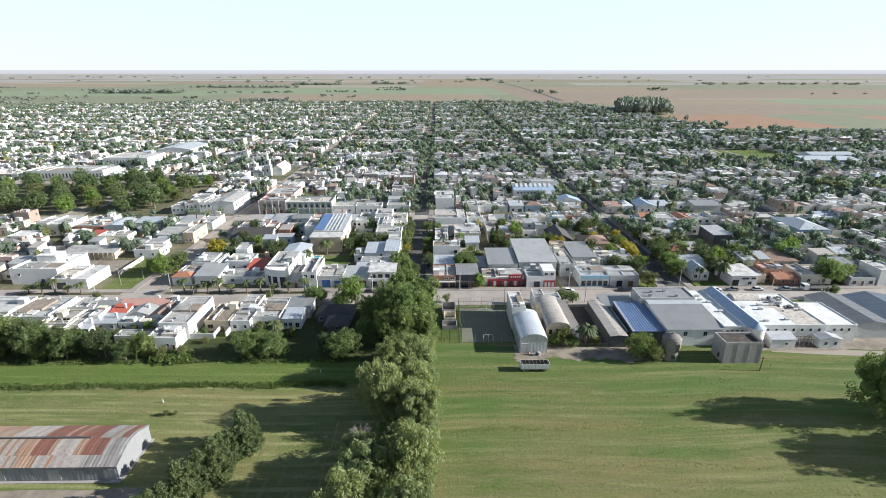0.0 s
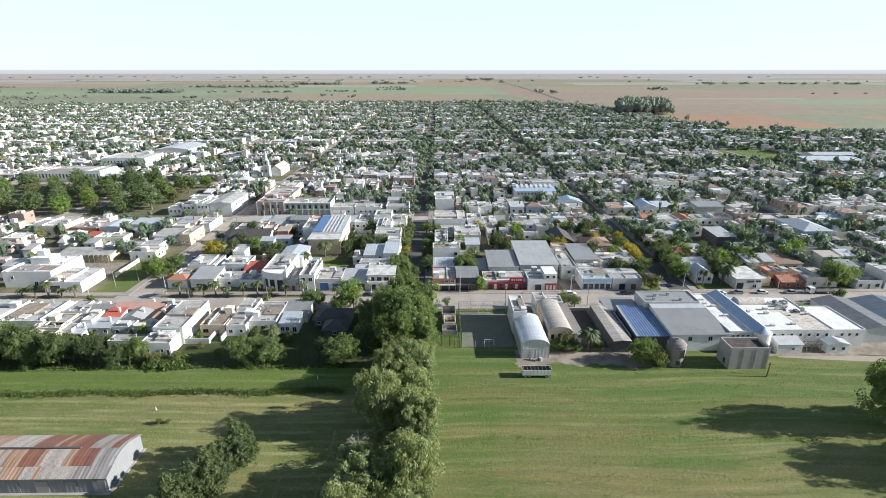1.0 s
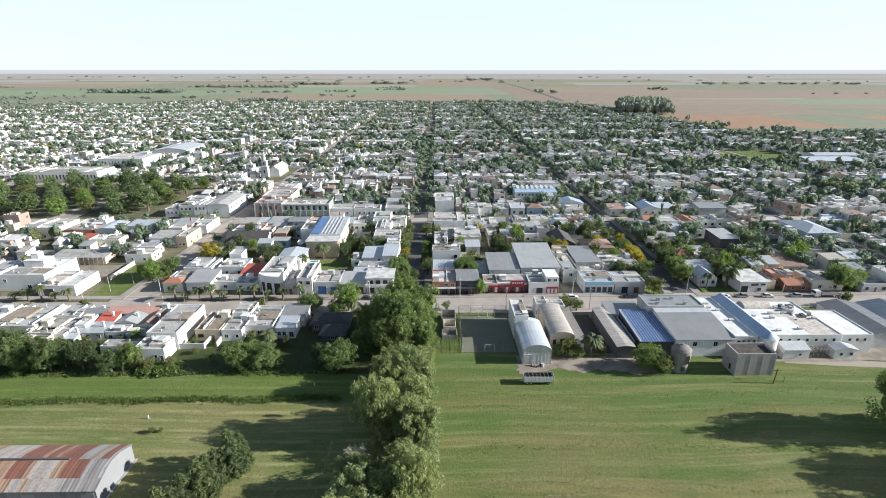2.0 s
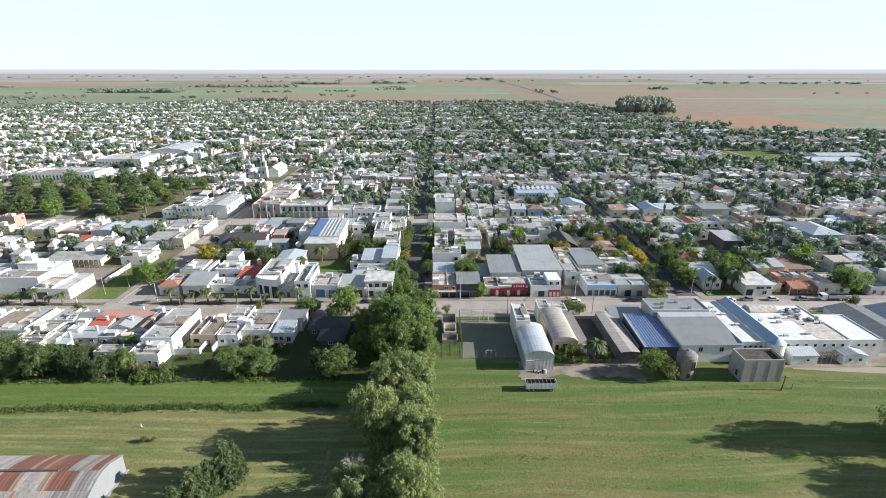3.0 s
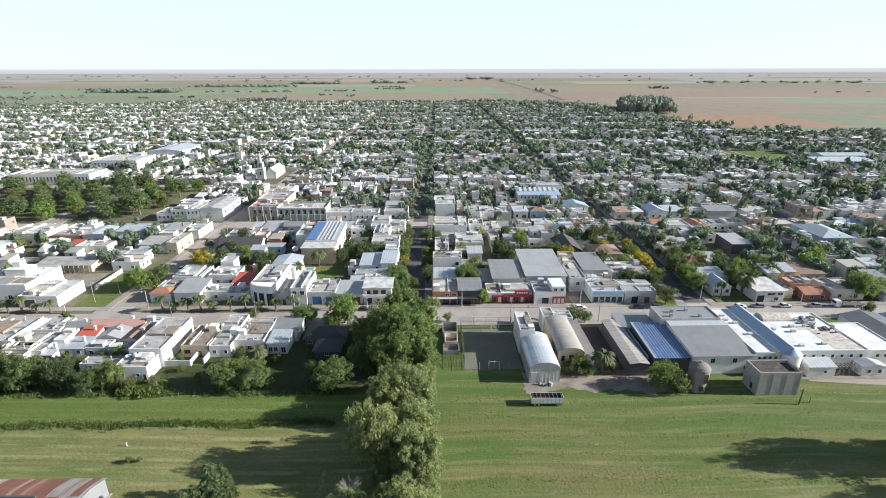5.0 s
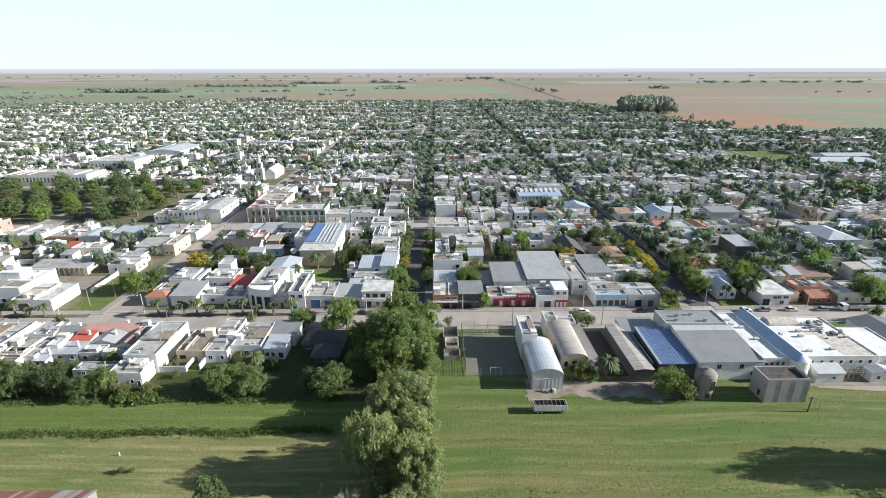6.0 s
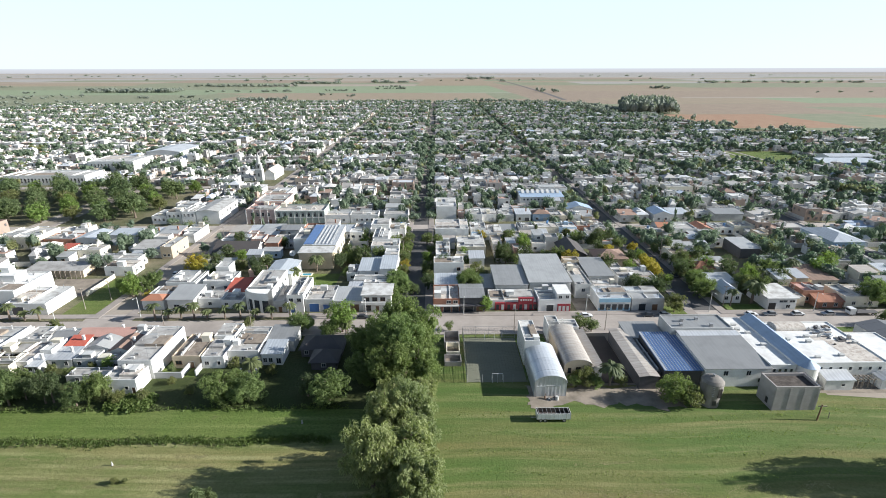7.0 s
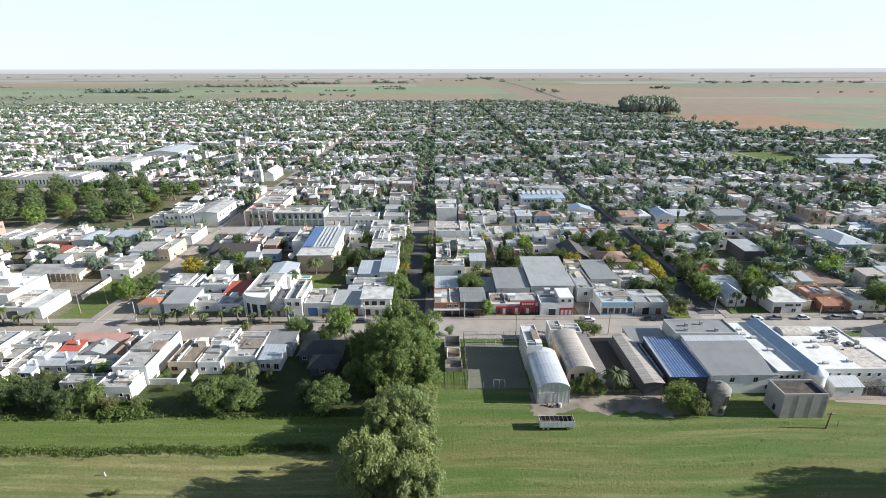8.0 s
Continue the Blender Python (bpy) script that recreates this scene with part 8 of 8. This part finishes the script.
# yard and street trees that stand out
for x, y, kd, s in ((71.5, 133.0, "round2", 0.95), (75.5, 130.8, "olive1", 1.0), (47.8, 139.6, "round0", 0.42), (50.6, 140.2, "olive2", 0.95), (53.4, 139.8, "round2", 0.46), (60.6, 140.0, "olive0", 0.6), (57.6, 140.0, "bigpalm0", 1.1), (61.2, 169.6, "town0", 0.8), (169.5, 187.0, "round1", 1.15), (148.8, 216.0, "round0", 0.8), (175.3, 220.0, "lime1", 1.15), (160.0, 172.4, "dark0", 0.7), (57.5, 170.5, "town1", 0.85),
                    (23.0, 203.5, "round1", 1.0), (27.8, 184.8, "lime0", 0.8), (14.5, 171.0, "town2", 0.5), (-33.6, 170.6, "round0", 0.85), (-20.4, 170.8, "lime1", 1.4), (-19.0, 169.5, "bigpalm0", 0.8), (-24.0, 168.5, "round2", 0.7),
                    (-4.6, 190, "round2", 0.62), (-3.6, 198, "round1", 0.95), (-4.8, 207, "round0", 0.85), (1.6, 199.5, "town1", 0.75), (7.4, 219, "town2", 0.9), (6.6, 232, "lime1", 0.75), (-4.6, 243.5, "round2", 0.7), (5.8, 258, "town0", 1.0), (7.5, 214, "olive1", 0.8), (-3.5, 216, "olive0", 0.9), (-3.4, 231, "town2", 0.9), (7.2, 235, "lime0", 0.6), (-3.2, 247, "town0", 0.9),
                    (94.5, 183.0, "olive2", 1.15), (111.0, 196, "round0", 0.85), (112.5, 204, "round2", 0.95), (100.0, 214, "yellow0", 1.1), (99.5, 221, "yellow1", 1.05), (99.0, 207, "olive1", 0.9), (111.0, 214, "dark0", 1.0),
                    (117.0, 187.4, "bigpalm1", 0.8), (126.8, 190.6, "bigpalm0", 1.35), (125.6, 189.6, "bigpalm1", 0.7), (133.5, 206, "lime0", 1.2), (130.0, 214, "dark2", 1.1), (143.0, 201, "town1", 0.9), (139.0, 209, "bigpalm1", 0.8), (155.3, 211.8, "bigpalm1", 1.0), (141.8, 200.6, "bigpalm0", 0.8),
                    (176.5, 190, "round1", 0.9), (168.0, 214, "lime1", 1.1), (-100.5, 205, "round0", 0.9), (-104.8, 199, "lime0", 1.25), (-108.6, 203, "round1", 0.8), (-91.0, 222, "yellow0", 1.2), (-88.0, 219, "yellow1", 1.0), (-84.0, 226, "dark0", 0.9),
                    (-66.8, 206, "lime1", 0.6), (-47.0, 212, "bigpalm0", 1.0), (-40.5, 223.6, "bigpalm0", 1.15), (-26.0, 216.0, "round2", 0.6), (-31.0, 226.0, "dark1", 0.9), (-28.5, 232.0, "round1", 0.7), (-30.0, 240.0, "dark2", 0.8), (-61.0, 214, "dark1", 0.9), (-66.0, 222, "dark0", 0.9), (-73.0, 224, "olive1", 0.9),
                    (-40.8, 144.6, "bigpalm0", 1.0), (-82.5, 147.0, "town1", 0.5), (-88.0, 149.0, "olive0", 0.5), (-64.5, 147.5, "town2", 0.42), (-36.0, 146.5, "olive2", 0.55), (-92.0, 146.0, "town0", 0.55), (-99.0, 148.5, "olive1", 0.5), (-48.0, 150.6, "olive0", 0.55), (-83.0, 149.5, "lime0", 0.6), (-62.0, 142.5, "olive1", 0.4), (-66.0, 135.5, "olive0", 0.55), (-72.0, 134.5, "olive2", 0.6), (-76.5, 135.2, "olive1", 0.7), (-55.0, 137.5, "olive1", 0.45),
                    (-56.5, 107.2, "olive0", 0.28), (-54.6, 107.4, "olive1", 0.2), (-115.0, 172.5, "olive2", 0.7), (-134.0, 170, "olive0", 0.7), (-52.5, 174.5, "olive1", 0.62), (60.0, 262.0, "cypress0", 0.9), (38.0, 233.0, "cypress1", 1.0), (41.0, 231.0, "dark1", 0.9), (50.0, 233.0, "dark2", 1.0)):
    tree(kd, x, y, s, (x * 29 + y * 7) % 360)
for k, x in enumerate((-146, -141, -136, -131, -126, -86.5, -82.0, -77.5, -73.0, -68.6, -62.5, -57.2, -52.0, -46.5, -40.0, -27.0)):
    tree("palm%d" % (k % 3), x, 180.3, 0.95 + 0.1 * ((k * 7) % 3), k * 67 % 360, 1.0, "boulevard palms")

# weeds along the old track bed and at the edge of the gardens
cards = []
for k in range(2600):
    x = wr.uniform(-150, -14)
    y = 119.6 + wr.normal() * 0.7 + 0.4 * math.sin(x * 0.21)
    cards.append(leaf_cloud(wr, [(x, y, 0.22, 0.4)], 7, 0.11, 0.2, 0.9, 1.8))
for k in range(600):
    x = wr.uniform(-150, -12)
    y = 130.4 + abs(wr.normal()) * 1.2
    cards.append(leaf_cloud(wr, [(x, y, 0.25, 0.5)], 5, 0.18, 0.2, 0.4, 1.3))
for k in range(500):
    x, y = wr.uniform(-74, -63), 133.6 + wr.normal() * 1.3
    cards.append(leaf_cloud(wr, [(x, y, 0.6, 0.8)], 6, 0.28, 0.2, 0.4, 1.3))
tagged(solid("weeds", cards_mesh("weeds", np.concatenate(cards), "reed"), None, "rough weeds along the mown grass strip", "weeds"), kind="stuff")
strip("lawn", -68.6, 145.6, -57.6, 150.0, 0.05, "grass_lush", "small back lawn behind a wall", "lawn", 0.2)
patch("grass_strip", -240, 120.6, -3, 131.0, 0.045, "grass_lush", "lush green grass strip before the gardens", "grass", 0.7)
strip("grass_strip", -240, 130.6, -3, 168.4, 0.02, "garden", "rough garden ground with tree shade put into its colour", "grass", 0.2)


# tufts and ridges of longer grass in the meadow
cards = []
for y0, wide, per in ((99.8, 0.8, 6.0), (108.5, 0.5, 2.0), (115.0, 0.6, 2.5), (121.0, 0.9, 3.5), (127.5, 0.9, 3.5), (92.0, 0.4, 2.0), (87.0, 0.4, 2.0), (82.0, 0.4, 2.0)):
    for k in range(int(per * 120)):
        x = wr.uniform(12, 132)
        y = y0 + wr.normal() * wide + 1.6 * math.sin(x * 0.045 + y0) + 0.5 * math.sin(x * 0.3)
        cards.append(leaf_cloud(wr, [(x, y, 0.04, 0.2)], 3, 0.09, 0.8, 0.5, 1.2))
tagged(solid("grass_tufts", cards_mesh("grass_tufts", np.concatenate(cards), "weed"), None, "tufts and ridges of longer green grass", "grass"), kind="stuff")
# cuttings left in broken lines by the mower
cards = []


def swath(x0, y0, x1, y1, wide, per, bend=0.0, seed=0.0):
    """Clumps of dry cuttings along a line, in uneven dashes."""
    ln = math.hypot(x1 - x0, y1 - y0)
    for k in range(int(ln * per * 2.0)):
        f = wr.uniform(0, 1)
        if noise.noise(Vector((f * ln * 0.16, seed, 0.0))) + 0.35 * noise.noise(Vector((f * ln * 0.7, seed, 3.0))) < -0.12:
            continue
        g = bend * math.sin(f * ln * 0.045 + seed) + 0.25 * math.sin(f * ln * 0.31 + seed * 3)
        x, y = x0 + (x1 - x0) * f, y0 + (y1 - y0) * f
        d = wr.normal() * wide + g
        nx_, ny_ = -(y1 - y0) / ln, (x1 - x0) / ln
        for _ in range(3):  # loose stalks, almost flat on the ground
            px_, py_, a, q = x + nx_ * d + wr.normal() * 0.24, y + ny_ * d + wr.normal() * 0.10, wr.uniform(0, math.pi), wr.uniform(0.05, 0.14)
            ca, sa, zz = math.cos(a) * q, math.sin(a) * q, wr.uniform(0.03, 0.07)
            cards.append(np.array([(px_ - ca, py_ - sa, zz), (px_ + sa * 0.6, py_ - ca * 0.6, zz + 0.02), (px_ + ca, py_ + sa, zz + 0.03), (px_ - sa * 0.6, py_ + ca * 0.6, zz)]))


for x0, x1, y, w, n in ((18, 92, 103.4, 0.55, 5), (24, 62, 97.4, 0.22, 6), (14, 74, 93.5, 0.2, 3), (13, 88, 89.8, 0.2, 6), (13, 78, 86.8, 0.25, 8), (12, 40, 83.9, 0.22, 6), (36, 84, 84.6, 0.22, 6), (16, 74, 81.0, 0.22, 6), (40, 100, 78.0, 0.3, 5), (40, 60, 112.0, 0.2, 3)):
    swath(x0, y, x1, y + (x1 - x0) * 0.02, w, n, 1.0, y)
for x, y0, y1 in ((-34.5, 66, 83), (-32.0, 70, 97), (-29.0, 68, 96), (-25.6, 66, 93), (-22.4, 72, 96), (-19.6, 68, 89), (-16.2, 66, 92), (-13.9, 70, 104)):
    swath(x, y0, x + 0.6, y1, 0.16, 7, 0.15, x)
for y in (105.5, 108.5, 111.2, 114.2, 117.6):
    swath(-140, y, -38, y + 0.5, 0.28, 5, 0.3, y)
tagged(solid("dry_cuttings", cards_mesh("dry_cuttings", np.concatenate(cards), "straw"), None, "broken pale lines of dry cuttings in the mown grass", "cuttings"), kind="stuff")

# ---- vehicles ----
def car(x, y, turn, paint, label, van=False):
    c = thing("car", label, "car", x, y, 0.05, turn, "parked cars")
    L, W = (2.15, 0.86) if not van else (2.4, 0.95)
    hb, ht = (0.85, 1.42) if not van else (1.1, 2.0)
    b = Build()
    prof = [(-L, 0.35), (-L, hb - 0.08), (-L * 0.55, hb), (L * 0.6, hb), (L, hb - 0.2), (L, 0.35)]
    for s in (-W, W):
        b.face([(px, s, pz) for px, pz in prof])
    for (xa, za), (xb, zb) in zip(prof, prof[1:] + prof[:1]):
        b.face([(xa, -W, za), (xb, -W, zb), (xb, W, zb), (xa, W, za)])
    part("body", b, paint, c)
    b = Build()
    lo = [(-L * 0.82, -W * 0.95, hb - 0.03), (L * 0.42, -W * 0.95, hb - 0.03), (L * 0.42, W * 0.95, hb - 0.03), (-L * 0.82, W * 0.95, hb - 0.03)]
    hi = [(-L * 0.62, -W * 0.8, ht), (L * 0.12, -W * 0.8, ht), (L * 0.12, W * 0.8, ht), (-L * 0.62, W * 0.8, ht)]
    for k, nm in enumerate(("side_window", "windscreen", "side_window", "rear_window")):
        j = (k + 1) % 4
        b = Build()
        b.face([lo[k], lo[j], hi[j], hi[k]])
        part(nm, b, "glass_dark", c)
    b = Build()
    b.box(-L * 0.64, -W * 0.82, ht - 0.01, L * 0.14, W * 0.82, ht + 0.04)
    part("roof", b, paint, c)
    for wx_ in (-L * 0.62, L * 0.62):
        for wy_ in (-W + 0.08, W - 0.08):
            wheel(c, wx_, wy_, 0.31, 0.2)
    return c


surface("car_white", (0.78, 0.78, 0.78), None, 0.3, bump=0.0)
surface("car_silver", (0.45, 0.46, 0.48), None, 0.3, 0.5, bump=0.0)
surface("car_dark", (0.05, 0.055, 0.07), None, 0.3, bump=0.0)
surface("car_red", (0.35, 0.03, 0.03), None, 0.3, bump=0.0)
for x, y, tn, pt, lb_ in ((90.3, 180.5, 0, "car_silver", "silver hatchback parked on the boulevard"), (84.0, 180.3, 180, "car_dark", "dark car parked on the boulevard"), (120.4, 180.2, 0, "car_white", "white car parked at the kerb"),
                          (127.1, 180.4, 180, "car_silver", "silver car parked at the kerb"), (136.9, 180.4, 0, "car_white", "white estate car parked at the kerb"), (147.6, 180.4, 180, "car_silver", "pale grey car parked at the kerb"),
                          (4.9, 222.0, 90, "car_dark", "dark car in the central street"), (-6.5, 291, 0, "car_white", "white van at the crossing"), (109.4, 216.0, 90, "car_silver", "silver car in the side street"),
                          (103.0, 238.0, 90, "car_white", "white car in the side street"), (-15.0, 180.3, 0, "car_dark", "dark car before the corner house"), (-99.0, 221, 90, "car_white", "white car in the side street"), (62.5, 180.2, 0, "car_white", "white car before the shops")):
    car(x, y, tn, pt, lb_)
lr = thing("lorry", "white-cabbed lorry with a long low flatbed on the boulevard", "lorry", 159.6, 180.4)
b = Build()
b.box(-5.2, -1.15, 0.6, -3.2, 1.15, 2.7)
part("cab", b, "car_white", lr)
b = Build()
b.box(-5.24, -1.0, 1.7, -4.9, 1.0, 2.4)
part("windscreen", b, "glass_dark", lr)
b = Build()
b.box(-3.0, -1.2, 1.0, 5.2, 1.2, 1.25)
b.box(-3.0, -1.2, 1.25, -2.9, 1.2, 2.2)
part("flatbed", b, "wall_dark", lr)
for x in (-4.2, 3.0, 4.1):
    for y in (-1.0, 1.0):
        wheel(lr, x, y)


# ---- poles ----
def street_pole(x, y, h, arm, mat="wood_grey", turn=0):
    p = thing("street_lamp" if arm else "power_pole", "tall lamp post with a short arm on the boulevard" if arm else "timber power pole with a cross arm", "street lamp" if arm else "power pole", x, y, 0, turn, "boulevard lamps" if arm else "power poles")
    b = Build()
    b.tube([(0, 0, 0), (0, 0, h)], [0.14, 0.09], 7)
    part("post", b, mat, p)
    b = Build()
    if arm:
        b.tube([(0, 0, h - 0.2), (0, -0.8, h + 0.25), (0, -1.8, h + 0.35)], [0.06, 0.05, 0.05], 5)
        part("arm", b, "steel", p)
        b = Build()
        b.box(-0.15, -2.4, h + 0.27, 0.15, -1.7, h + 0.42)
        part("lamp_head", b, "frame_white", p)
    else:
        b.box(-0.9, -0.06, h - 0.7, 0.9, 0.06, h - 0.55)
        part("cross_arm", b, "wood_grey", p)
        for x_ in (-0.8, 0, 0.8):
            b = Build()
            b.tube([(x_, 0, h - 0.55), (x_, 0, h - 0.35)], [0.05, 0.04], 6)
            part("insulator", b, "frame_white", p)


for x, y in ((-120, 179.2), (-92.7, 182.4), (-39.3, 179.0), (-14.0, 180.9), (20.0, 182.4), (63.0, 182.6), (107.2, 183.4), (144.2, 182.8)):
    street_pole(x, y, 7.5, True, "wall_grey")
for x, y in ((-115.8, 188.6), (-111.0, 196.0), (-108.4, 210.0), (-78.0, 170.5), (36.0, 170.6), (66.0, 170.5), (114.4, 187.5), (113.6, 240.0), (99.4, 262.0), (-4.6, 240.0), (8.4, 262.0), (-94.8, 262.0), (-50.0, 170.8)):
    street_pole(x, y, 8.5, False)
